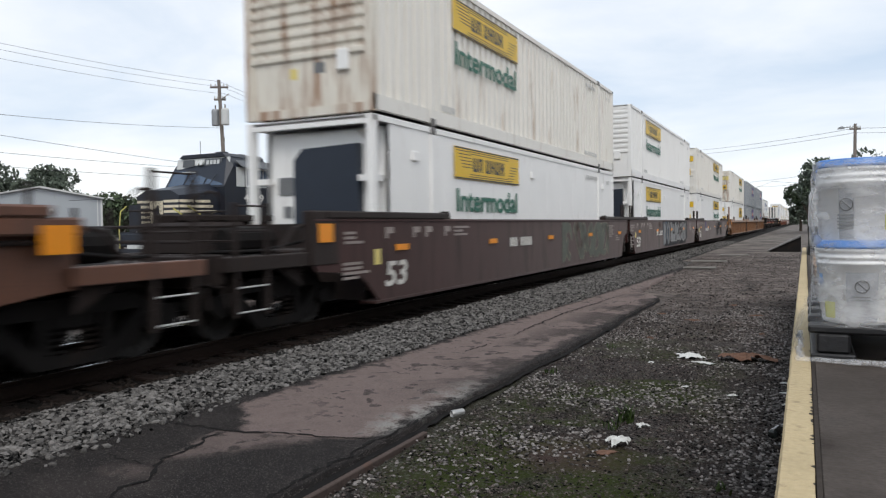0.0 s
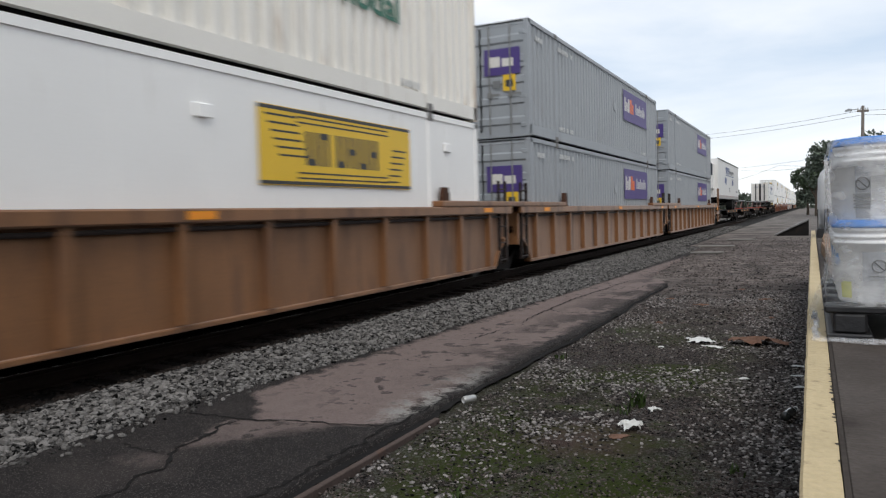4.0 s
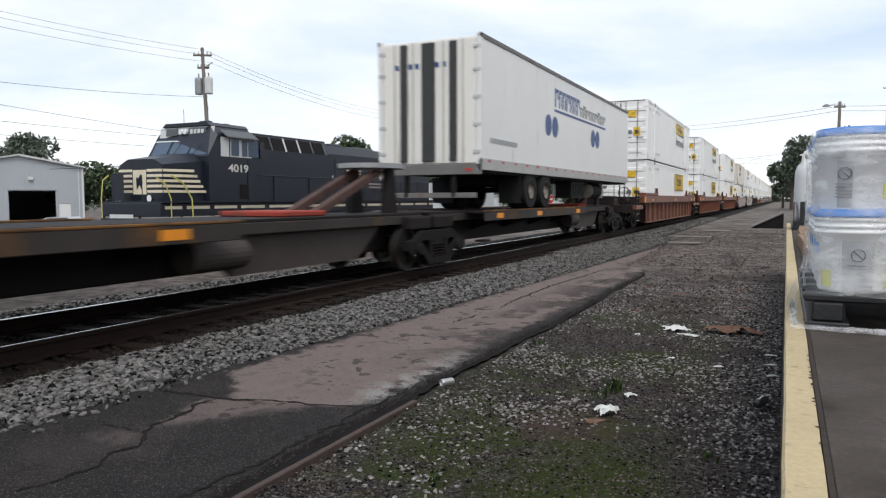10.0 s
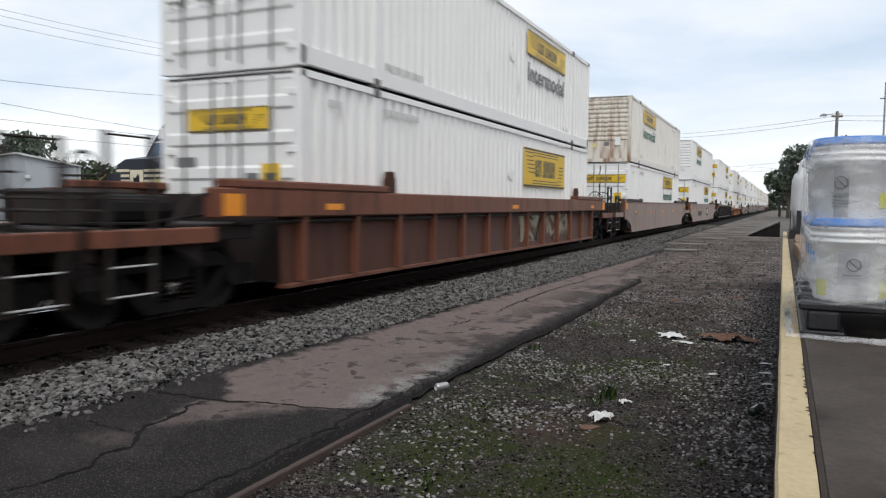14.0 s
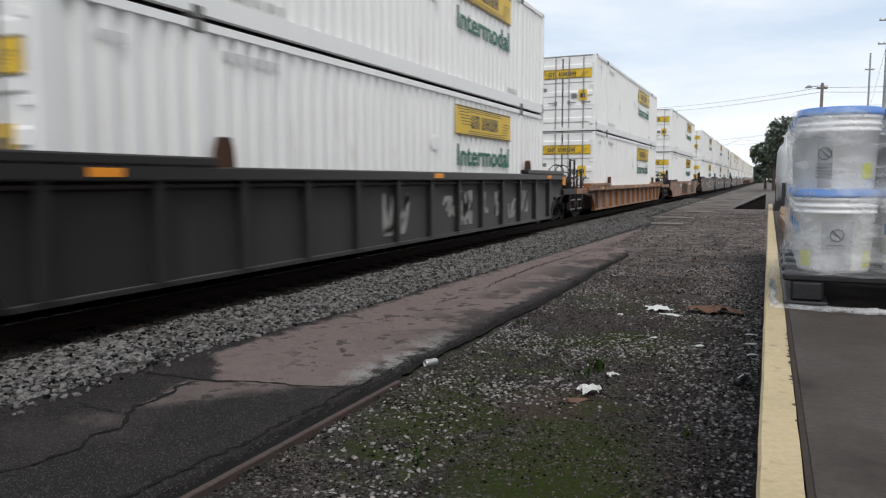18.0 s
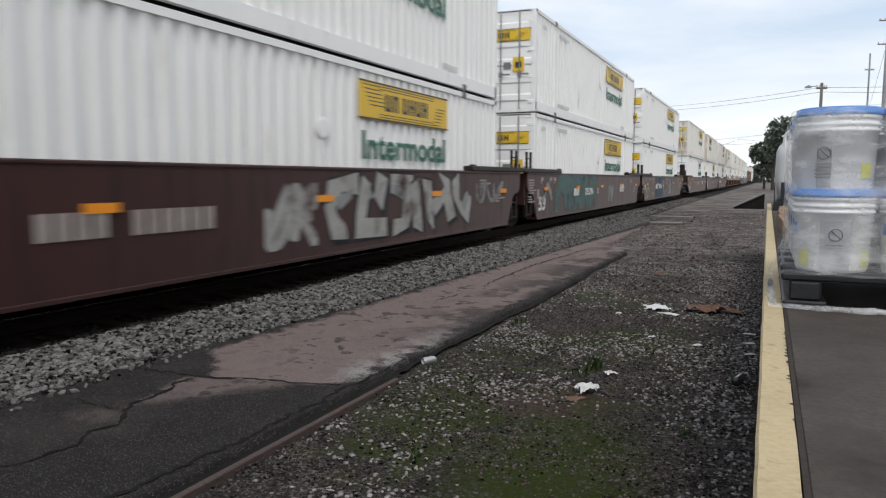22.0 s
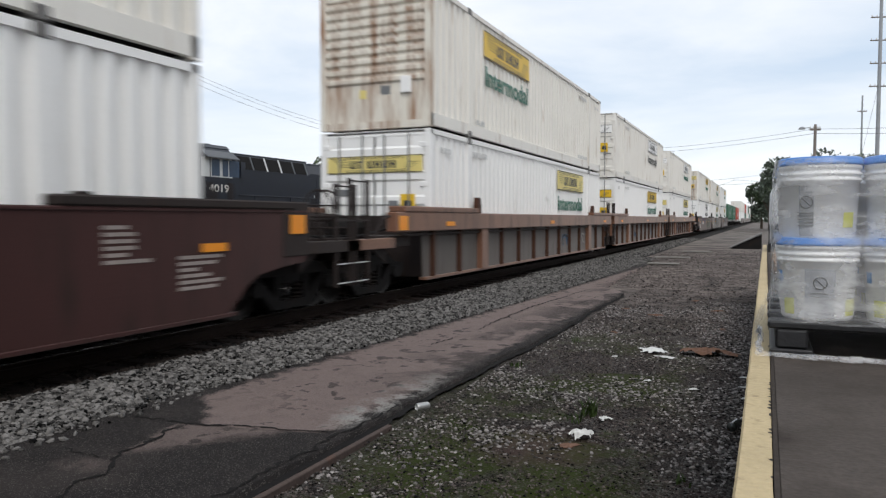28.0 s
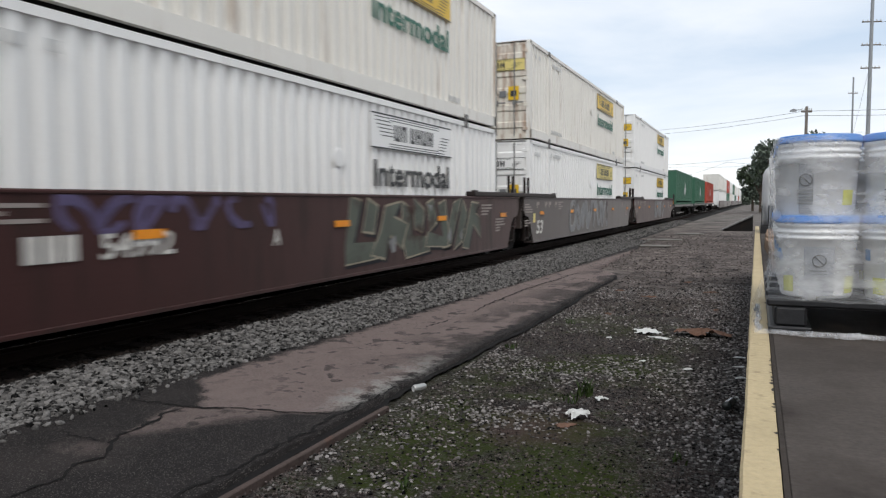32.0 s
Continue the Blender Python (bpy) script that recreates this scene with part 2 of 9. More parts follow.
M["truck_steel"] = surface("greasy_bogie_steel", (0.011, 0.0095, 0.009), 0.75, spread=0.4, bump=0.2, dirt=(0.035, 0.022, 0.015), dirty=0.3)
M["wheel_steel"] = surface("wheel_steel", (0.030, 0.027, 0.025), 0.5, 0.5, spread=0.3, dirt=(0.05, 0.026, 0.016), dirty=0.35)
M["bright_steel"] = surface("polished_wheel_tread", (0.55, 0.54, 0.53), 0.25, 1.0, spread=0.1)
for k, col in dict(teal=(0.085, 0.135, 0.128), grey=(0.24, 0.24, 0.24), pale=(0.34, 0.33, 0.31), blue=(0.05, 0.085, 0.12), sky=(0.05, 0.15, 0.27), lilac=(0.11, 0.09, 0.17), lime=(0.22, 0.27, 0.05), cream=(0.32, 0.28, 0.21), dark=(0.022, 0.023, 0.026), tan=(0.27, 0.235, 0.19), orange=(0.36, 0.17, 0.05), umber=(0.075, 0.046, 0.034), moss=(0.11, 0.12, 0.10)).items():
    M["spray_" + k] = surface("spray_paint_" + k, col, 0.6, spread=0.35, scale=2.0, dirt=(0.06, 0.035, 0.03), dirty=0.55)


# ---- mesh helpers ----
class Shape:
    """Collects vertices and faces of one mesh."""

    def __init__(self):
        self.v, self.f = [], []

    def add(self, verts, faces):
        n = len(self.v)
        self.v += [tuple(p) for p in verts]
        self.f += [tuple(i + n for i in f) for f in faces]
        return self

    def box(self, x0, x1, y0, y1, z0, z1, c=0.0):
        if c <= 0:
            vs = [(x, y, z) for x in (x0, x1) for y in (y0, y1) for z in (z0, z1)]
            return self.add(vs, [(0, 1, 3, 2), (4, 6, 7, 5), (0, 4, 5, 1), (2, 3, 7, 6), (0, 2, 6, 4), (1, 5, 7, 3)])
        bm = bmesh.new()
        bmesh.ops.create_cube(bm, size=1)
        for p in bm.verts:
            p.co = ((x0 + x1) / 2 + p.co.x * (x1 - x0), (y0 + y1) / 2 + p.co.y * (y1 - y0), (z0 + z1) / 2 + p.co.z * (z1 - z0))
        bmesh.ops.bevel(bm, geom=bm.edges[:], offset=c, segments=1, affect="EDGES")
        bm.verts.index_update()
        self.add([p.co[:] for p in bm.verts], [[q.index for q in f.verts] for f in bm.faces])
        bm.free()
        return self

    def prism(self, outline, axis, a, b):
        """A closed outline of pairs, swept along an axis from a to b."""
        def place(u, w, d):
            return {0: (d, u, w), 1: (u, d, w), 2: (u, w, d)}[axis]
        n = len(outline)
        vs = [place(u, w, a) for u, w in outline] + [place(u, w, b) for u, w in outline]
        fs = [tuple(range(n)), tuple(reversed(range(n, 2 * n)))] + [(i, n + i, n + (i + 1) % n, (i + 1) % n) for i in range(n)]
        return self.add(vs, fs)

    def tube(self, p, q, r, n=8, r2=None, caps=True):
        p, q = Vector(p), Vector(q)
        d = (q - p).normalized()
        a = d.orthogonal().normalized()
        b = d.cross(a)
        r2 = r if r2 is None else r2
        vs, fs = [], []
        for k in range(n):
            w = 2 * math.pi * k / n
            o = a * math.cos(w) + b * math.sin(w)
            vs += [p + o * r, q + o * r2]
        for k in range(n):
            i, j = 2 * k, 2 * ((k + 1) % n)
            fs.append((i, j, j + 1, i + 1))
        if caps:
            fs += [tuple(range(0, 2 * n, 2))[::-1], tuple(range(1, 2 * n, 2))]
        return self.add(vs, fs)

    def path(self, pts, r, n=6):
        for p, q in zip(pts, pts[1:]):
            self.tube(p, q, r, n)
        return self

    def lathe(self, ring, n=16, at=(0, 0, 0), axis=2):
        """Radius and height pairs turned round an axis."""
        vs, fs = [], []
        for k in range(n):
            w = 2 * math.pi * k / n
            for r, h in ring:
                c, s = r * math.cos(w), r * math.sin(w)
                vs.append({0: (at[0] + h, at[1] + c, at[2] + s), 1: (at[0] + c, at[1] + h, at[2] + s), 2: (at[0] + c, at[1] + s, at[2] + h)}[axis])
        m = len(ring)
        for k in range(n):
            for i in range(m - 1):
                a, b = k * m + i, ((k + 1) % n) * m + i
                fs.append((a, b, b + 1, a + 1))
        return self.add(vs, fs)

    def mesh(self, name, material, smooth=False):
        me = bpy.data.meshes.new(name)
        me.from_pydata(self.v, [], self.f)
        me.materials.append(material)
        if smooth:
            me.polygons.foreach_set("use_smooth", [True] * len(me.polygons))
        me.update()
        bm = bmesh.new()
        bm.from_mesh(me)
        bmesh.ops.recalc_face_normals(bm, faces=bm.faces)
        bm.to_mesh(me)
        bm.free()
        return me


def part(name, shape, material, parent, label="", at=None, smooth=False):
    """One mesh object under a thing or under a part. shape: a Shape, or a mesh to share."""
    me = shape if isinstance(shape, bpy.types.Mesh) else shape.mesh(name, material, smooth)
    ob = new(name, me)
    ob.parent = parent
    if at:
        ob.location = at
    if label:
        ob["label"] = label
    return ob


def thing(name, label, category, group="", kind="", at=None):
    ob = new(name)
    if at is not None:
        ob.matrix_basis = at
    return tagged(ob, label, category, group, kind)


def lettering(text, height, material, name):
    """A flat mesh of the built-in font, standing upright in the y-z plane, facing +x, reading towards +y."""
    cu = bpy.data.curves.new(name, "FONT")
    cu.body = text
    cu.size = height / 0.72
    cu.extrude = 0.002
    cu.offset = 0.03 * height
    tmp = new(name, cu)
    bpy.context.view_layer.update()
    me = bpy.data.meshes.new_from_object(tmp.evaluated_get(bpy.context.evaluated_depsgraph_get()))
    bpy.data.objects.remove(tmp)
    xs = [p.co.x for p in me.vertices]
    mid = (min(xs) + max(xs)) / 2
    for p in me.vertices:
        p.co = (p.co.z, p.co.x - mid, p.co.y)
    me.materials.clear()
    me.materials.append(material)
    me.update()
    return me


def widen(me, width):
    ys = [p.co.y for p in me.vertices]
    k = width / (max(ys) - min(ys))
    for p in me.vertices:
        p.co.y *= k
    me.update()
    return me


# ---- ground ----
def position_material(name, base, rough=0.95):
    """A bare material with handles for patterns laid out on the ground plan."""
    m = bpy.data.materials.new(name)
    m.use_nodes = True
    m.node_tree.nodes["Principled BSDF"].inputs["Roughness"].default_value = rough
    m.node_tree.nodes["Principled BSDF"].inputs["Base Color"].default_value = (*base, 1)
    m.node_tree.nodes["Principled BSDF"].inputs["Specular IOR Level"].default_value = 0.12
    return m


class Nodes:
    """Short way to wire math on the ground plan."""

    def __init__(self, m):
        self.n, self.l = m.node_tree.nodes, m.node_tree.links
        self.bs = self.n["Principled BSDF"]
        self.pos = self.n.new("ShaderNodeNewGeometry").outputs["Position"]
        sp = self.n.new("ShaderNodeSeparateXYZ")
        self.l.new(self.pos, sp.inputs[0])
        self.x, self.y, self.z = sp.outputs

    def put(self, socket, v):
        if isinstance(v, (int, float)):
            socket.default_value = v
        elif isinstance(v, tuple):
            socket.default_value = (*v, 1) if len(socket.default_value) == 4 else v
        else:
            self.l.new(v, socket)

    def math(self, op, a, b=0.0, c=0.0):
        k = self.n.new("ShaderNodeMath")
        k.operation = op
        for s, v in zip(k.inputs, (a, b, c)):
            self.put(s, v)
        return k.outputs[0]

    def noise(self, scale, detail=4, rough=0.5, dist=0.0):
        k = self.n.new("ShaderNodeTexNoise")
        for nm, v in (("Scale", scale), ("Detail", detail), ("Roughness", rough), ("Distortion", dist)):
            k.inputs[nm].default_value = v
        self.l.new(self.pos, k.inputs["Vector"])
        return k.outputs["Fac"]

    def cells(self, scale, feature="F1"):
        """Pebble-like cells: distance and a random tone for each."""
        k = self.n.new("ShaderNodeTexVoronoi")
        k.feature = feature
        k.inputs["Scale"].default_value = scale
        self.l.new(self.pos, k.inputs["Vector"])
        sp = self.n.new("ShaderNodeSeparateColor")
        self.l.new(k.outputs["Color"], sp.inputs[0])
        return k.outputs["Distance"], sp.outputs[0]

    def ramp(self, v, lo, hi, a=0.0, b=1.0):
        k = self.n.new("ShaderNodeMapRange")
        for s, q in zip(k.inputs, (v, lo, hi, a, b)):
            self.put(s, q)
        return k.outputs[0]

    def mix(self, f, a, b, blend="MIX"):
        k = self.n.new("ShaderNodeMix")
        k.data_type, k.blend_type = "RGBA", blend
        self.put(k.inputs[0], f)
        self.put(k.inputs[6], a)
        self.put(k.inputs[7], b)
        return k.outputs[2]

    def bump(self, h, strength, dist=0.02):
        k = self.n.new("ShaderNodeBump")
        k.inputs["Strength"].default_value, k.inputs["Distance"].default_value = strength, dist
        self.l.new(h, k.inputs["Height"])
        self.l.new(k.outputs[0], self.bs.inputs["Normal"])


def lot_material():
    m = position_material("gravelly_dirt_with_moss", (0.06, 0.055, 0.05))
    q = Nodes(m)
    big, mid, fine, grit = q.noise(0.55, 4), q.noise(3.0, 6, 0.6), q.noise(38, 4, 0.65), q.noise(140, 2)
    soil = q.mix(q.ramp(mid, 0.35, 0.68), (0.0090, 0.0068, 0.0063), (0.037, 0.0270, 0.0246))
    soil = q.mix(q.math("MULTIPLY", q.ramp(fine, 0.52, 0.66), 0.8), soil, (0.064, 0.050, 0.046))
    soil = q.mix(q.ramp(grit, 0.64, 0.74), soil, (0.18, 0.17, 0.16))
    for scale, share, reach in ((34, 0.62, 0.55), (62, 0.45, 0.6)):
        dist, tone = q.cells(scale)
        peb = q.math("MULTIPLY", q.ramp(dist, reach, reach - 0.15), q.ramp(tone, share, share + 0.05))
        peb = q.math("MULTIPLY", peb, q.ramp(mid, 0.36, 0.56, 0.25, 1.0))
        soil = q.mix(peb, soil, q.mix(q.ramp(tone, share, 1.0), (0.022, 0.021, 0.0205), (0.135, 0.129, 0.123)))
    # trodden pinkish dust further off
    dusty = q.math("MULTIPLY", q.ramp(q.y, 7.5, 20.0), q.ramp(q.math("ADD", big, q.math("MULTIPLY", mid, 0.4)), 0.52, 0.80, 0.35, 1.0))
    soil = q.mix(q.math("MULTIPLY", dusty, 0.85), soil, q.mix(q.ramp(q.math("ADD", q.math("MULTIPLY", mid, 0.8), q.math("MULTIPLY", big, 0.2)), 0.36, 0.66), (0.046, 0.037, 0.033), (0.235, 0.195, 0.175)))
    near_moss = q.math("MULTIPLY", q.ramp(q.math("ADD", big, q.math("MULTIPLY", mid, 0.6)), 0.75, 0.86), q.ramp(q.y, 12.5, 8.0))
    spot = q.math("ADD", q.math("MULTIPLY", q.math("POWER", q.math("ABSOLUTE", q.math("ADD", q.x, 1.0)), 2.0), 3.0), q.math("POWER", q.math("ABSOLUTE", q.math("SUBTRACT", q.y, 3.75)), 2.0))
    spot = q.ramp(q.math("ADD", spot, q.math("MULTIPLY", mid, 1.8)), 2.1, 1.15)
    moss = q.math("MULTIPLY", q.math("MAXIMUM", q.math("MULTIPLY", q.math("MULTIPLY", near_moss, 0.95), q.math("MULTIPLY", q.ramp(q.x, -0.4, -0.9), q.ramp(q.x, -2.55, -2.1, 0.35, 1.0))), spot), q.ramp(fine, 0.66, 0.45, 0.35, 1.0))
    soil = q.mix(moss, soil, q.mix(grit, (0.0085, 0.0120, 0.0018), (0.042, 0.060, 0.006)))
    rd = q.math("ADD", q.math("POWER", q.math("ABSOLUTE", q.math("ADD", q.x, 1.45)), 2.0), q.math("POWER", q.math("ABSOLUTE", q.math("SUBTRACT", q.y, 5.0)), 2.0))
    red = q.ramp(q.math("ADD", rd, q.math("MULTIPLY", mid, 0.5)), 0.55, 0.25)
    soil = q.mix(q.math("MULTIPLY", red, 0.7), soil, q.mix(fine, (0.030, 0.019, 0.016), (0.095, 0.062, 0.052)))
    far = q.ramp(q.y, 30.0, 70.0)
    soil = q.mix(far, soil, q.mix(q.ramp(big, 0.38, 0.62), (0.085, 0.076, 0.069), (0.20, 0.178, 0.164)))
    q.put(q.bs.inputs["Base Color"], soil)
    q.bump(q.math("MULTIPLY", q.math("ADD", fine, q.math("MULTIPLY", grit, 0.5)), q.ramp(q.y, 7.0, 14.0, 1.0, 0.25)), 0.9, 0.02)
    return m


def asphalt_material():
    m = position_material("patched_old_asphalt", (0.08, 0.075, 0.075), 0.9)
    q = Nodes(m)
    big, mid, fine, grit = q.noise(1.1, 5, 0.55), q.noise(4.5, 6, 0.62), q.noise(40, 5, 0.7), q.noise(95, 3, 0.7)
    long_ = q.noise(0.45, 3)

    def soft(v, a, b):
        """0 to 1 from a to b, the edge torn by the noises."""
        torn = q.math("ADD", q.math("MULTIPLY", q.math("SUBTRACT", mid, 0.5), 0.55), q.math("MULTIPLY", q.math("SUBTRACT", fine, 0.5), 0.22))
        return q.ramp(q.math("ADD", v, torn), a, b)

    def plane(ax, ay, c):
        return q.math("ADD", q.math("ADD", q.math("MULTIPLY", q.x, ax), q.math("MULTIPLY", q.y, ay)), c)

    tone = q.math("ADD", q.math("MULTIPLY", fine, 0.55), q.math("MULTIPLY", mid, 0.45))
    dark = q.mix(tone, (0.007, 0.0068, 0.007), (0.0415, 0.0362, 0.0358))
    dark = q.mix(q.ramp(big, 0.50, 0.66), dark, q.mix(tone, (0.0165, 0.0142, 0.014), (0.064, 0.0548, 0.0525)))
    pale = q.mix(tone, (0.030, 0.0245, 0.0225), (0.345, 0.266, 0.247))
    # the large worn slab, from the cross crack onwards
    slab = q.math("MULTIPLY", q.ramp(plane(-0.21, 1.0, -4.29 - 0.21 * 3.95), -0.03, 0.02), soft(plane(1.1, 1.0, 4.34 - 4.45), -0.12, 0.02))
    slab = q.math("MULTIPLY", slab, q.math("MULTIPLY", soft(plane(1.0, -0.045, 4.47 + 0.045 * 5.4), -0.10, 0.02), soft(plane(-1.0, 0.012, -2.99), -0.10, 0.03)))
    # the smaller worn corner this side of the crack
    corner = q.math("MULTIPLY", soft(plane(-1.25, 1.0, -3.60 - 1.25 * 3.83), -0.10, 0.22), soft(plane(1.0, 0.27, 3.9 - 0.27 * 3.54), -0.03, 0.03))
    corner = q.math("MULTIPLY", corner, q.math("MULTIPLY", q.ramp(plane(-0.21, 1.0, -4.29 - 0.21 * 3.95), 0.02, -0.03), soft(plane(0.0, 1.0, -3.5), -0.1, 0.1)))
    spot = q.ramp(q.math("ADD", q.math("POWER", q.math("MULTIPLY", q.math("ADD", q.x, 3.95), 2.6), 2.0), q.math("ADD", q.math("POWER", q.math("MULTIPLY", q.math("SUBTRACT", q.y, 3.28), 5.0), 2.0), q.math("MULTIPLY", mid, 0.8))), 0.9, 0.45)
    mask = q.math("MAXIMUM", slab, q.math("MAXIMUM", q.math("MULTIPLY", corner, 0.72), q.math("MULTIPLY", spot, 0.3)))
    wet = q.math("MULTIPLY", q.ramp(q.math("ADD", mid, q.math("MULTIPLY", fine, 0.14)), 0.635, 0.675), q.ramp(long_, 0.36, 0.48))
    seep = q.math("MULTIPLY", q.ramp(q.math("ADD", big, q.math("MULTIPLY", mid, 0.5)), 0.70, 0.78), q.math("MULTIPLY", q.ramp(q.x, -3.75, -3.15), q.ramp(q.y, 5.6, 7.2)))
    hole = q.math("MAXIMUM", q.math("MULTIPLY", wet, 0.8), q.math("MULTIPLY", seep, 0.75))
    mask = q.math("MULTIPLY", mask, q.math("SUBTRACT", 1.0, hole))
    col = q.mix(mask, dark, pale)
    lime = q.math("MULTIPLY", q.ramp(q.math("ADD", mid, q.math("MULTIPLY", fine, 0.5)), 0.70, 0.86), q.math("MULTIPLY", q.math("MULTIPLY", q.ramp(q.x, -3.2, -2.98), q.ramp(q.x, -2.74, -2.84)), q.math("MULTIPLY", q.ramp(q.y, 4.5, 4.9), q.ramp(q.y, 7.2, 5.8))))
    col = q.mix(q.math("MULTIPLY", lime, 0.8), col, (0.34, 0.33, 0.31))
    col = q.mix(q.ramp(grit, 0.62, 0.74, 0.0, 0.7), col, (0.16, 0.15, 0.14))
    col = q.mix(q.ramp(grit, 0.38, 0.28, 0.0, 0.6), col, (0.010, 0.009, 0.009))
    dist, tone2 = q.cells(110)
    speck = q.math("MULTIPLY", q.ramp(dist, 0.5, 0.35), q.ramp(tone2, 0.72, 0.76))
    col = q.mix(q.math("MULTIPLY", speck, 0.45), col, q.mix(tone2, (0.04, 0.038, 0.036), (0.24, 0.22, 0.20)))
    q.put(q.bs.inputs["Base Color"], col)
    q.bump(q.math("ADD", fine, q.math("MULTIPLY", grit, 0.8)), 1.0, 0.016)
    return m


M["lot"] = lot_material()
M["asphalt"] = asphalt_material()
M["ballast"] = surface("ballast_bed", (0.018, 0.017, 0.016), 0.95, spread=0.5, scale=2, fine=22, bump=0.9, world_space=True)
# Bed and dark stones: oil, plus undercar shade painted into the near-black colour.
M["greasy_shaded_bed"] = surface("oily_shaded_track_bed", (0.009, 0.0075, 0.0065), 0.9, spread=0.45, scale=2, fine=22, bump=0.8, world_space=True)
M["stone"] = surface("crushed_stone", (0.095, 0.090, 0.086), 0.9, spread=0.88, scale=8, fine=60, bump=0.35, island=True, per=0.64, world_space=True)
M["dark_stone"] = surface("oily_shaded_stone", (0.016, 0.012, 0.010), 0.85, spread=0.5, scale=8, fine=60, bump=0.25, island=True, per=0.7, world_space=True)
M["pebble"] = surface("loose_gravel", (0.063, 0.052, 0.048), 0.9, spread=0.8, scale=8, fine=60, bump=0.2, island=True, per=0.75, world_space=True)
M["tie"] = surface("weathered_timber_sleeper", (0.018, 0.012, 0.010), 0.9, spread=0.4, scale=4, fine=40, bump=0.5, per=0.3)
M["rail"] = surface("rusty_rail_web", (0.018, 0.011, 0.0085), 0.75, 0.2, spread=0.3, bump=0.2)
M["rail_top"] = surface("polished_rail_head", (0.62, 0.61, 0.60), 0.22, 1.0, spread=0.08, bump=0.02)
M["crack"] = surface("crack_shadow_tar", (0.012, 0.011, 0.011), 0.95, spread=0.3)

gx = [-2500, -900, -300, -120, -60, -40, -25, -14, -12.4, -11.2, -10.3, -9.9] + list(np.arange(-9.5, -4.5, 0.5)) + list(np.arange(-4.5, 0.4, 0.07)) + [0.6, 1.5, 4, 10, 30, 100, 400, 2500]
gy = [-2500, -500, -100, -30, -10, -3, 0] + list(np.arange(0.5, 14, 0.07)) + list(np.arange(14, 32, 0.2)) + [32, 36, 42, 50, 60, 80, 120, 200, 400, 900, 2500]


def ground_height(x, y):
    if x < -10.3:
        base = -0.06 - 0.84 * min(1, max(0, (-10.3 - x) / 2.6)) ** 0.8
    elif x < -4.9:
        base = -0.05
    else:
        base = -0.012
    if -4.6 < x < 0.1 and 0 < y < 40:
        base += 0.022 * min(1.0, 6.0 / max(y, 6.0)) ** 1.5 * (noise.noise((x * 0.9, y * 0.9, 1.3)) + 0.5 * noise.noise((x * 3.1, y * 3.1, 4.1))) - 0.004
        if x < -2.58:
            base -= 0.03
    return base


gv = [(x, y, ground_height(x, y)) for y in gy for x in gx]
nx = len(gx)
gf = [(j * nx + i, j * nx + i + 1, (j + 1) * nx + i + 1, (j + 1) * nx + i) for j in range(len(gy) - 1) for i in range(nx - 1)]
gm = bpy.data.meshes.new("ground")
gm.from_pydata(gv, [], gf)
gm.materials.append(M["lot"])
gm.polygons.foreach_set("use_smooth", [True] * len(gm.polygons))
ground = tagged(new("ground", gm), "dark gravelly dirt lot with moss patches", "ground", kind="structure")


# old asphalt strip beside the ballast
def asphalt_strip():
    ys = list(np.arange(-4, 17.6, 0.08)) + list(np.arange(17.6, 31, 0.25))
    us = np.linspace(0, 1, 34)
    sh = Shape()
    for y in ys:
        jag = 0.05 * noise.noise((y * 1.1, 0.0, 7.7)) + 0.035 * noise.noise((y * 5.0, 0.0, 2.2))
        xr = -2.70 + jag + (0.0 if y < 5.2 else 0.03 * math.sin(y * 0.8))
        xr += float(np.interp(y, (15.6, 17.4, 24, 31), (0, -0.75, -0.95, -1.5))) + (0.12 * noise.noise((y * 0.9, 3.0, 1.0)) if y > 15 else 0)
        xl = -4.78
        for k, u in enumerate(us):
            x = xl + (xr - xl) * u
            z = 0.028 + 0.010 * noise.noise((x * 1.3, y * 1.3, 0.3)) + 0.004 * noise.noise((x * 6, y * 6, 1.3))
            if k == len(us) - 1:
                x, z = xr - 0.004, -0.05
            elif k == len(us) - 2:
                x, z = xr - 0.012, z - 0.004
            elif k == len(us) - 3:
                x = xr - 0.05
            sh.v.append((x, y, z))
    n = len(us)
    sh.f = [(j * n + i, j * n + i + 1, (j + 1) * n + i + 1, (j + 1) * n + i) for j in range(len(ys) - 1) for i in range(n - 1)]
    ob = new("pavement", sh.mesh("pavement", M["asphalt"], True))
    return tagged(ob, "cracked old asphalt strip with a worn pale patch", "pavement", kind="structure")


pavement = asphalt_strip()


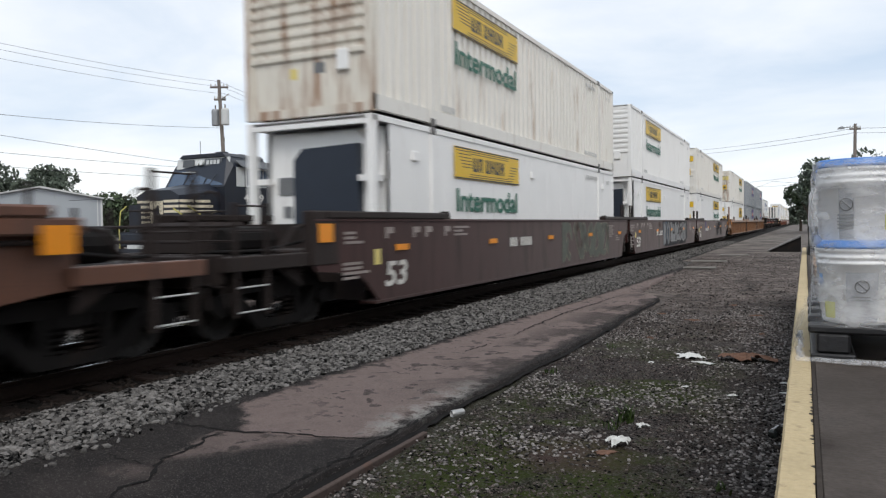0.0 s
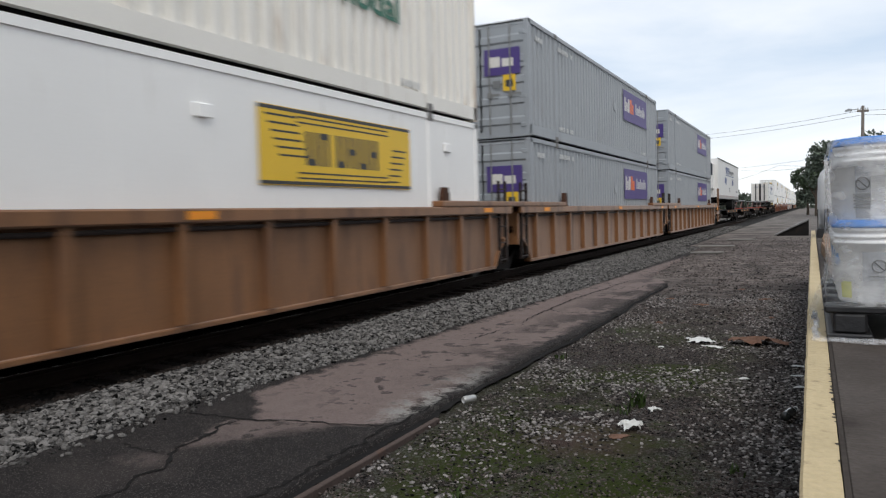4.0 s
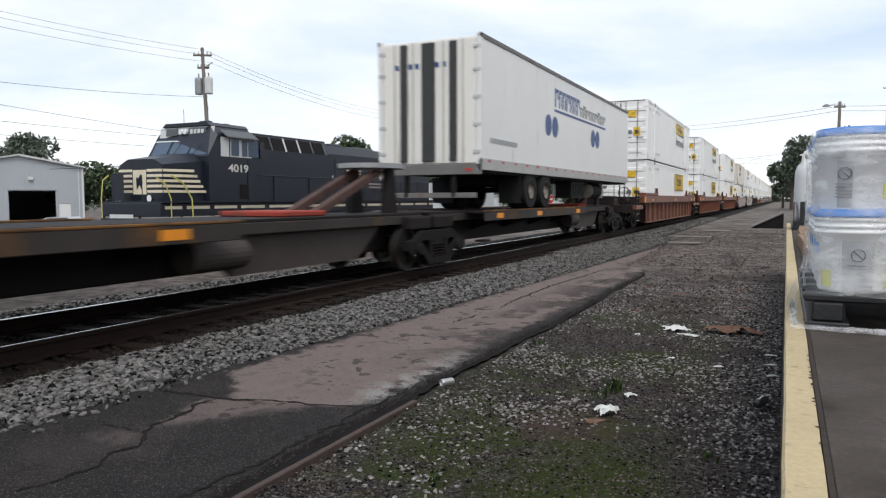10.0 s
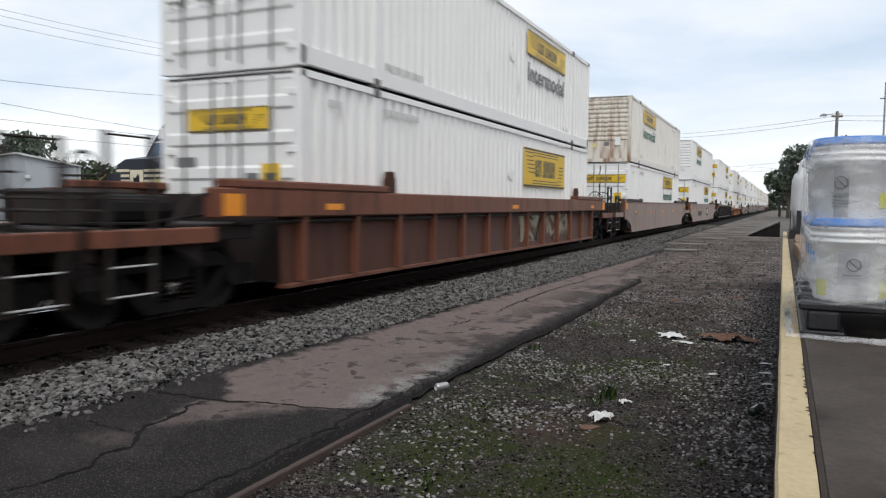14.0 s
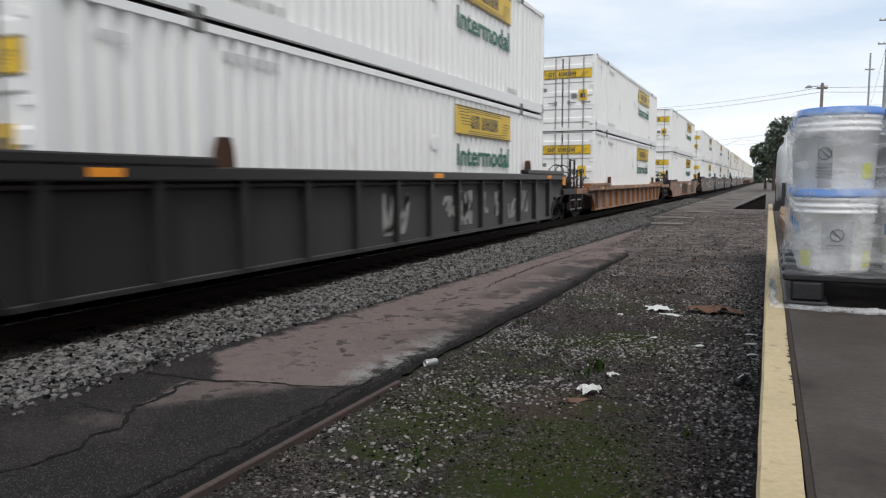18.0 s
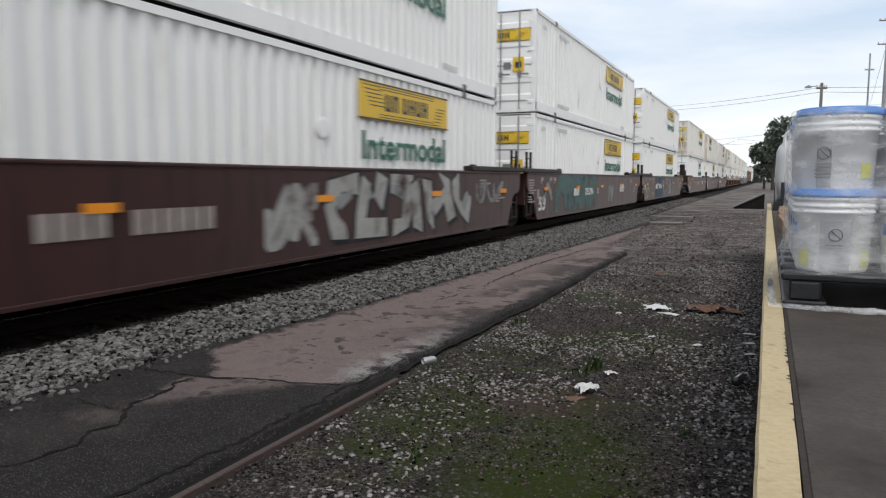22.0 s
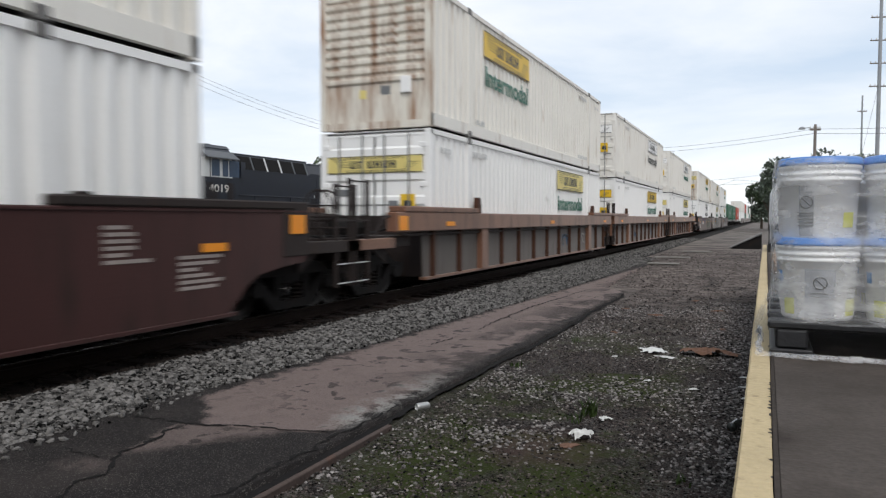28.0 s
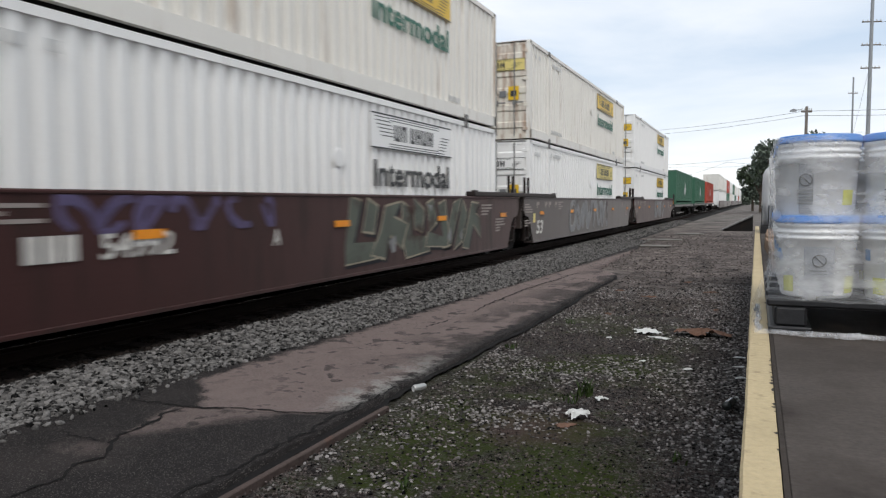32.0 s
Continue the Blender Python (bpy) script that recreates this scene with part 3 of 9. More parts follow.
def crack(points, width, seed):
    """A jagged dark ribbon along a few waypoints."""
    rng = random.Random(seed)
    pts = []
    for (xa, ya), (xb, yb) in zip(points, points[1:]):
        n = max(3, int(math.hypot(xb - xa, yb - ya) / 0.05))
        for k in range(n):
            u = k / n
            pts.append((xa + (xb - xa) * u + rng.uniform(-0.026, 0.026), ya + (yb - ya) * u + rng.uniform(-0.026, 0.026)))
    pts.append(points[-1])
    sh = Shape()
    for k, (x, y) in enumerate(pts):
        w = width * rng.uniform(0.12, 0.8) * min(1, 0.3 + 4 * min(k, len(pts) - 1 - k) / len(pts))
        z = 0.034 + 0.010 * noise.noise((x * 1.3, y * 1.3, 0.3)) + 0.004 * noise.noise((x * 6, y * 6, 1.3))
        qx, qy = pts[min(k + 1, len(pts) - 1)]
        dx, dy = qx - x, qy - y
        L = math.hypot(dx, dy) or 1
        sh.v += [(x - dy / L * w, y + dx / L * w, z), (x + dy / L * w, y - dx / L * w, z)]
    sh.f = [(2 * i, 2 * i + 2, 2 * i + 3, 2 * i + 1) for i in range(len(pts) - 1)]
    part("crack", sh, M["crack"], pavement, "jagged crack in the asphalt")


crack([(-4.75, 4.25), (-4.51, 4.28), (-4.07, 4.29), (-3.95, 4.29), (-3.59, 4.42), (-3.2, 4.46), (-2.97, 4.50), (-2.73, 4.62)], 0.024, 1)
crack([(-3.99, 4.33), (-4.04, 4.08), (-3.92, 3.82), (-3.90, 3.54), (-3.83, 3.38), (-3.67, 3.21), (-3.72, 3.02), (-3.60, 2.83), (-3.70, 2.4)], 0.030, 2)
crack([(-3.86, 3.45), (-4.1, 3.42), (-4.4, 3.47)], 0.012, 3)
crack([(-2.86, 1.2), (-2.83, 2.6), (-2.80, 3.1), (-2.76, 3.4), (-2.79, 3.7), (-2.77, 4.1), (-2.80, 4.45), (-2.76, 4.9), (-2.80, 5.5)], 0.030, 4)
crack([(-3.68, 9.6), (-3.72, 10.08), (-3.76, 11.11), (-3.78, 12.61), (-3.7, 13.87), (-3.55, 16.2)], 0.034, 5)
crack([(-3.77, 8.18), (-3.76, 8.5), (-3.72, 8.93)], 0.022, 6)
crack([(-3.76, 11.11), (-3.4, 10.7), (-3.0, 10.9), (-2.75, 10.8)], 0.018, 7)
crack([(-4.2, 6.6), (-3.95, 6.75), (-3.7, 6.7)], 0.012, 8)
crack([(-3.3, 12.2), (-3.1, 13.4), (-3.05, 15.0)], 0.016, 9)


def edge_gap():
    """Dark ribbon standing in for the shadow between the broken asphalt edge and the dirt."""
    sh, rng = Shape(), random.Random(77)
    ys = list(np.arange(1.0, 15.6, 0.05))
    for y in ys:
        x = -2.70 + 0.05 * noise.noise((y * 1.1, 0.0, 7.7)) + 0.035 * noise.noise((y * 5.0, 0.0, 2.2)) + (0.0 if y < 5.2 else 0.03 * math.sin(y * 0.8))
        w = 0.030 + 0.035 * abs(noise.noise((y * 2.3, 4.0, 1.0))) + rng.uniform(0, 0.012)
        sh.v += [(x - 0.012, y, -0.012), (x + w, y, -0.020)]
    sh.f = [(2 * i, 2 * i + 2, 2 * i + 3, 2 * i + 1) for i in range(len(ys) - 1)]
    part("edge_gap", sh, M["crack"], pavement, "dark ribbon painted as the shadow along the broken edge")


edge_gap()


# ---- track ----
def ballast_bed():
    prof = [(-10.7, -0.22), (-10.2, -0.05), (-9.6, 0.05), (-8.75, 0.045), (-8.65, 0.0), (-6.2, 0.0), (-6.05, 0.035), (-5.45, 0.05), (-5.0, 0.035), (-4.66, -0.03)]
    ys = [-60, -20] + list(np.arange(-6, 60, 0.5)) + [70, 100, 160, 300, 700, 1500]
    sh = Shape()
    for y in ys:
        for x, z in prof:
            j = 0.012 * noise.noise((x * 2, y * 2, 0)) if -6 < y < 60 else 0
            sh.v.append((x + (0.06 * noise.noise((y * 0.8, x, 3)) if x > -4.7 else 0), y, z + j))
    n = len(prof)
    sh.f = [(j * n + i, j * n + i + 1, (j + 1) * n + i + 1, (j + 1) * n + i) for j in range(len(ys) - 1) for i in range(n - 1)]
    me = sh.mesh("ballast", M["ballast"], True)
    me.materials.append(M["greasy_shaded_bed"])
    # the strip below the wagons gets the oily bed with shade in its colour
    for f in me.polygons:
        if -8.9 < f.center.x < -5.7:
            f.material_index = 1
    return tagged(new("ballast", me), "bed of grey crushed stone under the track", "ballast", kind="structure")


ballast = ballast_bed()


def rocks(name, spots, sizes, material, seed, label, flat=0.7, faces=20):
    """Many small angular stones in one mesh."""
    rng = np.random.RandomState(seed)
    bm = bmesh.new()
    if faces == 20:
        bmesh.ops.create_icosphere(bm, subdivisions=1, radius=1)
    else:
        bmesh.ops.create_cone(bm, segments=4, radius1=1, radius2=0.45, depth=1.1, cap_ends=True)
    bm.verts.index_update()
    v0 = np.array([p.co[:] for p in bm.verts])
    bmesh.ops.triangulate(bm, faces=bm.faces[:])
    f0 = np.array([[p.index for p in f.verts] for f in bm.faces])
    bm.free()
    n, m = len(spots), len(v0)
    spots = np.array(spots)
    v = np.repeat(v0[None], n, 0) * (1 + rng.uniform(-0.28, 0.28, (n, m, 1)))
    v *= rng.uniform(0.5, 1.55, (n, 1, 3)) * np.array([1, 1, flat])
    for _ in range(1):
        a = rng.uniform(0, 2 * np.pi, n)
        c, s = np.cos(a), np.sin(a)
        x, y = v[:, :, 0].copy(), v[:, :, 1].copy()
        v[:, :, 0], v[:, :, 1] = x * c[:, None] - y * s[:, None], x * s[:, None] + y * c[:, None]
        b = rng.uniform(-0.5, 0.5, n)
        c, s = np.cos(b), np.sin(b)
        y, z = v[:, :, 1].copy(), v[:, :, 2].copy()
        v[:, :, 1], v[:, :, 2] = y * c[:, None] - z * s[:, None], y * s[:, None] + z * c[:, None]
    size = rng.uniform(sizes[0], sizes[1], n) if np.isscalar(sizes[0]) else sizes
    v = v * size[:, None, None] + spots[:, None, :]
    f = (f0[None] + (np.arange(n) * m)[:, None, None]).reshape(-1, 3)
    me = bpy.data.meshes.new(name)
    me.vertices.add(n * m)
    me.vertices.foreach_set("co", v.reshape(-1))
    me.loops.add(f.size)
    me.loops.foreach_set("vertex_index", f.reshape(-1))
    me.polygons.add(len(f))
    me.polygons.foreach_set("loop_start", np.arange(0, f.size, 3))
    me.update(calc_edges=True)
    me.materials.append(material)
    return tagged(new(name, me), label, "stones", kind="stuff")


def scatter(n, x0, x1, y0, y1, seed, bias=1.0):
    """Random spots, denser towards y0 when bias is over 1."""
    rng = np.random.RandomState(seed)
    y = y0 + (y1 - y0) * rng.uniform(0, 1, n) ** bias
    return np.stack([rng.uniform(x0, x1, n), y], 1)


def lift(xy, f):
    return [(x, y, f(x, y)) for x, y in xy]


def bed_top(x, y):
    return float(np.interp(x, [-10.7, -10.2, -9.6, -8.75, -8.65, -6.2, -6.05, -5.45, -5.0, -4.66], [-0.22, -0.05, 0.05, 0.045, 0.0, 0.0, 0.035, 0.05, 0.035, -0.03]))


near_xy = np.array([p for p in scatter(42000, -6.15, -4.72, 1.5, 24, 11, 1.55) if p[0] > -5.86 + 0.16 * noise.noise((p[1] * 1.7, 0.0, 5.0)) + 0.05 * noise.noise((p[1] * 6, p[0], 5.0))])
rocks("ballast_stones", lift(near_xy, lambda x, y: bed_top(x, y) + 0.012), (0.013, 0.034), M["stone"], 1, "heap of pale grey angular ballast stones along the track")
rocks("ballast_stones", lift(scatter(9000, -6.2, -4.75, 20, 62, 12, 1.5), lambda x, y: bed_top(x, y) + 0.012), (0.028, 0.045), M["stone"], 2, "pale grey ballast stones further along the track", 0.7, 8)
rocks("ballast_stones", lift(scatter(13000, -10.3, -8.72, 2.5, 50, 13, 1.4), lambda x, y: bed_top(x, y) + 0.015), (0.022, 0.042), M["stone"], 3, "pale grey ballast stones on the far side of the track", 0.7, 8)
rocks("ballast_stones", lift(scatter(9500, -8.75, -5.72, 1.5, 26, 14, 1.4), lambda x, y: bed_top(x, y) + 0.008), (0.025, 0.045), M["dark_stone"], 4, "ballast stones darkened for oil and painted shade between the sleepers", 0.6, 8)

over = [(x, y, 0.040) for x, y in scatter(16000, -4.80, -3.9, 4.6, 30, 41, 1.3) if x < float(np.interp(y, (4.6, 5.5, 7.7, 10, 14, 20, 30), (-4.80, -4.66, -4.46, -4.40, -4.12, -3.98, -3.85))) + 0.05 * noise.noise((y * 2.1, 3.0, 9.0))]
rocks("ballast_stones", over, (0.014, 0.032), M["stone"], 26, "pale grey ballast stones spilled over the edge of the asphalt", 0.7, 8)
behind_xy = scatter(9000, -5.86, -4.72, -6, 1.6, 31)
rocks("ballast_stones", lift(behind_xy, lambda x, y: bed_top(x, y) + 0.012), (0.013, 0.034), M["stone"], 21, "pale grey ballast stones behind the viewpoint", 0.7, 8)
rg = np.random.RandomState(5)
edge = []
while len(edge) < 900:
    y = rg.uniform(1.8, 20)
    edge.append((-4.70 + rg.normal(0, 0.07), y, 0.032))
rocks("ballast_stones", edge, (0.012, 0.032), M["stone"], 6, "stray ballast stones at the edge of the asphalt")

pb = scatter(44000, -2.62, -0.02, 1.3, 12.5, 15, 1.35)
keep = []
for x, y in pb:
    d = noise.noise((x * 0.9, y * 0.9, 5.0)) + 0.5 * noise.noise((x * 2.7, y * 2.7, 9.0))
    if d + rg.normal(0, 0.20) > -0.10 + 0.6 * max(0, 1 - ((x + 0.95) ** 2 * 3 + (y - 3.55) ** 2) / 0.9):
        keep.append((x, y, ground_height(x, y) + 0.003))
sz = np.random.RandomState(8).gamma(1.6, 0.0042, len(keep)).clip(0.003, 0.018)
rocks("lot_gravel", keep, sz, M["pebble"], 7, "scattered grey gravel pressed into the dirt lot", 0.6, 8)
rocks("lot_gravel", [(x, y, ground_height(x, y) + 0.003) for x, y in scatter(12000, -2.62, -0.02, -6, 1.35, 32)], (0.004, 0.016), M["pebble"], 22, "grey gravel pressed into the lot behind the viewpoint", 0.6, 8)
M["pale_pebble"] = surface("pale_loose_stone", (0.162, 0.149, 0.143), 0.9, spread=0.9, scale=8, fine=60, bump=0.3, island=True, per=0.62, world_space=True)
coarse = []
for x, y in scatter(30000, -2.60, -0.02, 1.3, 15, 25, 1.25):
    d = noise.noise((x * 0.8, y * 0.8, 15.0)) + 0.6 * noise.noise((x * 2.4, y * 2.4, 3.0)) + 0.10 * max(0, -1.5 - x) + 0.65 * max(0, x + 0.95) + rg.normal(0, 0.24)
    if d > 0.17 + 0.8 * max(0, 1 - ((x + 1.0) ** 2 * 2 + (y - 3.6) ** 2) / 1.2):
        coarse.append((x, y, ground_height(x, y) + 0.004))
sz = np.random.RandomState(9).gamma(2.0, 0.0085, len(coarse)).clip(0.006, 0.040)
rocks("lot_gravel", coarse, sz, M["pale_pebble"], 17, "loose pale stones lying in clusters on the dirt lot", 0.45)
pf = [(x, y, ground_height(x, y) + 0.004) for x, y in scatter(11000, -4.4, -0.05, 10.5, 40, 16, 1.5) if not (x < -2.55 and y < 17.5)]
rocks("lot_gravel", pf, (0.008, 0.028), M["pebble"], 9, "sparse gravel over the far part of the lot", 0.6, 8)

track = thing("railway_track", "steel rails on dark timber sleepers", "railway track", kind="structure")
RAILP = [(-0.07, 0.03), (0.07, 0.03), (0.07, 0.045), (0.012, 0.065), (0.012, 0.155), (0.036, 0.168), (0.036, 0.205), (-0.036, 0.205), (-0.036, 0.168), (-0.012, 0.155), (-0.012, 0.065), (-0.07, 0.045)]
for dx in (-0.755, 0.755):
    part("rail", Shape().prism([(TRACK + dx + u, w) for u, w in RAILP], 1, -60, 1500), M["rail"], track, "rusty steel rail")
    hw = 0.031 if dx < 0 else 0.012
    part("rail_head", Shape().box(TRACK + dx - hw, TRACK + dx + hw, -60, 1500, 0.205, RAIL), M["rail_top"], track, "polished running surface")
tie_meshes = []
for k in range(4):
    rng = random.Random(k)
    sh = Shape().box(-1.3 - rng.uniform(0, 0.06), 1.3 + rng.uniform(0, 0.06), -0.115, 0.115, -0.15, 0.028, 0.012)
    sh.v = [(x, y + rng.uniform(-0.008, 0.008), z + rng.uniform(-0.006, 0.003)) for x, y, z in sh.v]
    tie_meshes.append(sh.mesh("sleeper", M["tie"]))
plate_mesh = Shape().box(-0.17, 0.17, -0.09, 0.09, 0.026, 0.04, 0.004).mesh("tie_plate", M["rail"])
rng = random.Random(4)
for k in range(170):
    t_ = part("sleeper", tie_meshes[k % 4], None, track, "", (TRACK + rng.uniform(-0.06, 0.06), -4 + k * 0.5 + rng.uniform(-0.03, 0.03), rng.uniform(-0.006, 0.004)))
    t_.rotation_euler.z = rng.uniform(-0.015, 0.015)
    if k < 46:
        for dx in (-0.755, 0.755):
            part("tie_plate", plate_mesh, None, track, "", (TRACK + dx, -4 + k * 0.5, 0.003))


# ---- train: containers ----
CL, CW, CH = 16.15, 1.30, 2.87
WORDS = {k: widen(lettering("Intermodal", 0.46, M[k], "word_mesh"), 3.35) for k in ("green_ink", "grey_ink", "black_ink")}
FIFTY = {k: widen(lettering("53", 0.39, M[k], "number_mesh"), 0.66) for k in ("white_ink", "grey_ink")}
for me_ in FIFTY.values():
    for p_ in me_.vertices:
        p_.co.y += 0.2 * p_.co.z
CAST = Shape().box(-0.09, 0.09, -0.09, 0.09, -0.075, 0.075, 0.012).mesh("casting", M["casting"])
M["rib_rust"] = surface("rusty_brown_rib_paint", (0.060, 0.028, 0.018), 0.65, spread=0.4, scale=1.2, bump=0.06, dirt=(0.025, 0.016, 0.013), dirty=0.5)
MOVERS = []           # thing, x, place along the track at the start, height, turn
WHEELSETS = []        # wheelset, place along the track at the start


def side_sheet(style, sx, end=16.01):
    """One continuous sheet: fluted, or plain with slightly raised seams."""
    line = []
    if style == "corr":
        for a, b in ((0.14, 1.98), (2.16, 13.99), (14.17, 16.01)):
            n = round((b - a) / 0.30)
            p = (b - a) / n
            for k in range(n):
                y = a + k * p
                line += [(y, 0.0), (y + 0.46 * p, 0.0), (y + 0.55 * p, -0.075), (y + 0.88 * p, -0.075)]
            line.append((b, 0.0))
    else:
        line.append((0.14, 0.0))
        for k in range(1, 13):
            y = 0.14 + k * 1.22
            if style == "smooth":
                line += [(y - 0.024, 0.0), (y - 0.02, 0.005), (y + 0.02, 0.005), (y + 0.024, 0.0)]
        line.append((16.01, 0.0))
    if end < 16:
        line = [q for q in line if q[0] < end] + [(end, 0.0)]
    sh = Shape()
    x = CW - 0.02
    vs = [((x + d) * sx, y, z) for y, d in line for z in (0.30, 2.76)]
    sh.add(vs, [(2 * i, 2 * i + 2, 2 * i + 3, 2 * i + 1) for i in range(len(line) - 1)])
    return sh


def block_letters(y0, y1, z0, z1, seed, gaps=(0.3,)):
    """A row of plain blocks in the place of a brand's letters."""
    rng = random.Random(seed)
    sh, y = Shape(), y0
    n = 6
    w = (y1 - y0) / (n + 0.8)
    for k in range(n):
        h = z1 if k > 1 else z1
        sh.box(0, 0.003, y, y + w * 0.30, z0, h)
        sh.box(0, 0.003, y + w * 0.52, y + w * 0.80, z0, h)
        zz = z0 + (z1 - z0) * rng.choice((0.0, 0.42, 0.8))
        sh.box(0, 0.003, y + w * 0.30, y + w * 0.52, zz, zz + (z1 - z0) * 0.2)
        y += w * (1.35 if k == 1 else 1.0)
    return sh


def brand_panel(width, height, paint, seed=1):
    """Meshes of a painted brand panel: ground, black scrollwork lines, blocks; centred, standing in y-z."""
    w, h = width / 2, height / 2
    ground = Shape().box(0, 0.003, -w, w, -h, h).mesh("panel", M[paint])
    ln = Shape()
    t = 0.02 * height / 0.62
    for z in (-h + t, h - t):
        ln.box(0.003, 0.006, -w, w, z - t * 0.7, z + t * 0.7)
    for k in range(6):
        z = h * (0.74 - 0.2 * k)
        ln.box(0.003, 0.006, -w * 0.93 + 0.05 * k, -w * (0.60 - 0.02 * k), z, z + t * 0.8)
        ln.box(0.003, 0.006, w * (0.60 + 0.02 * k), w * 0.93 - 0.05 * (5 - k), -z - t, -z - 0.2 * t)
    for z in (h * 0.80, h * 0.66, -h * 0.66, -h * 0.80):
        ln.box(0.003, 0.006, -w * 0.60, w * 0.62, z - t * 0.35, z + t * 0.35)
    lines = ln.mesh("scrollwork", M["black_ink"])
    blocks = Shape()
    b = block_letters(-w * 0.50, w * 0.56, -h * 0.45, h * 0.45, seed)
    blocks.add([(x + 0.004, y, z) for x, y, z in b.v], b.f)
    return ground, lines, blocks.mesh("brand_block", M["black_ink"])


PANELS = {("yellow", "s"): brand_panel(3.55, 0.64, "yellow"), ("pale_yellow", "s"): brand_panel(3.55, 0.64, "pale_yellow"), ("yellow", "b"): brand_panel(3.8, 1.02, "yellow"),
          ("white", "s"): brand_panel(3.55, 0.64, "white"), ("yellow", "d"): brand_panel(2.25, 0.36, "yellow"), ("pale_yellow", "d"): brand_panel(2.25, 0.36, "pale_yellow"), ("white", "d"): brand_panel(2.25, 0.36, "white"),
          ("yellow", "e"): brand_panel(1.5, 0.34, "yellow")}
TEMPLATES = {}
HINGE = {k: Shape().box(-0.08, 0.08, -0.01, 0.03, -0.05, 0.05, 0.01).mesh("hinge", M[k]) for k in ("white", "white_old", "rusty_white", "grey_box")}


def add_panel(kind, size, parent, y, z, sx, end=False):
    ground, lines, blocks = PANELS[(kind, size)]
    if end:
        m = Matrix.Translation((0, y, z)) @ Matrix.Rotation(-math.pi / 2, 4, "Z")
    else:
        m = Matrix.Translation((sx * (CW + 0.004), y, z)) @ (Matrix.Identity(4) if sx > 0 else Matrix.Rotation(math.pi, 4, "Z"))
    g = part("brand_panel", ground, None, parent, "yellow brand panel" if kind != "white" else "white brand panel with black outline")
    g.matrix_basis = m
    part("scrollwork", lines, None, g)["kind"] = "stuff"
    part("brand_block", blocks, None, g)["kind"] = "stuff"


def door_end(root, paint, panel, size, seed):
    """Two leaves with ribs, hinges and four lock rods at y = 0."""
    rng = random.Random(seed)
    for side in (-1, 1):
        x0, x1 = (0.03, 1.18) if side > 0 else (-1.18, -0.03)
        face = [(0.07, 2.74), (0.07, 0.16), (0.03, 0.16)]
        for z in (0.42, 0.92, 1.42, 1.92, 2.42):
            face += [(0.03, z - 0.11), (0.0, z - 0.07), (0.0, z + 0.07), (0.03, z + 0.11)]
        sh = Shape().prism(face + [(0.03, 2.74)], 0, x0, x1)
        d = part("door", sh, M[paint], root)
        for x in ((0.26, 0.82) if side > 0 else (-0.26, -0.82)):
            part("lock_rod", Shape().tube((x, -0.03, 0.1), (x, -0.03, 2.78), 0.019), M["door_rod"], d)
            hd = Shape().box(x - 0.02, x + 0.28 * side, -0.06, -0.035, 1.05, 1.09).box(x - 0.05, x + 0.05, -0.055, -0.01, 1.0, 1.14)
            part("handle", hd, M["door_rod"], d)
        for z in (0.3, 1.0, 1.75, 2.55):
            part("hinge", HINGE[paint], None, d, "", (1.14 * side, 0, z))
        pl = Shape()
        if side < 0:
            pl.box(-1.0, -0.62, -0.006, -0.001, 1.52, 1.66)
        else:
            pl.box(0.34, 0.56, -0.006, -0.001, 1.24, 1.42)
        part("placard", pl, M["grey_ink"], d)
        if side > 0:
            part("warning_placard", Shape().box(0.62, 0.95, -0.008, -0.002, 1.15, 1.55), M["yellow"], d, "small yellow warning placard")
            part("placard_symbol", Shape().box(0.69, 0.88, -0.011, -0.008, 1.25, 1.42), M["black_ink"], d)
    if panel:
        add_panel(panel, size, root, -0.012, 2.17 if size == "d" else 2.2, 1, True)


def front_end(root, paint, seed):
    """Front wall at y = CL with horizontal flutes above a plain lower plate."""
    face = [(CL - 0.08, 2.74), (CL - 0.08, 0.16), (CL - 0.05, 0.16)]
    for k in range(9):
        z = 1.02 + k * 0.195
        face += [(CL - 0.05, z - 0.07), (CL - 0.005, z - 0.03), (CL - 0.005, z + 0.05), (CL - 0.05, z + 0.07)]
    sh = Shape().prism(face + [(CL - 0.05, 2.74)], 0, -1.16, 1.16)
    w = part("front_wall", sh, M[paint], root, "fluted front wall")
    part("document_box", Shape().box(-0.86, -0.62, CL - 0.05, CL + 0.01, 0.72, 1.06, 0.01), M["white"], w)
    part("placard", Shape().box(-0.36, -0.14, CL - 0.05, CL - 0.045, 0.72, 0.9), M["grey_ink"], w)
    part("placard", Shape().box(0.2, 0.36, CL - 0.05, CL - 0.045, 0.66, 0.84), M["pale_yellow"], w)


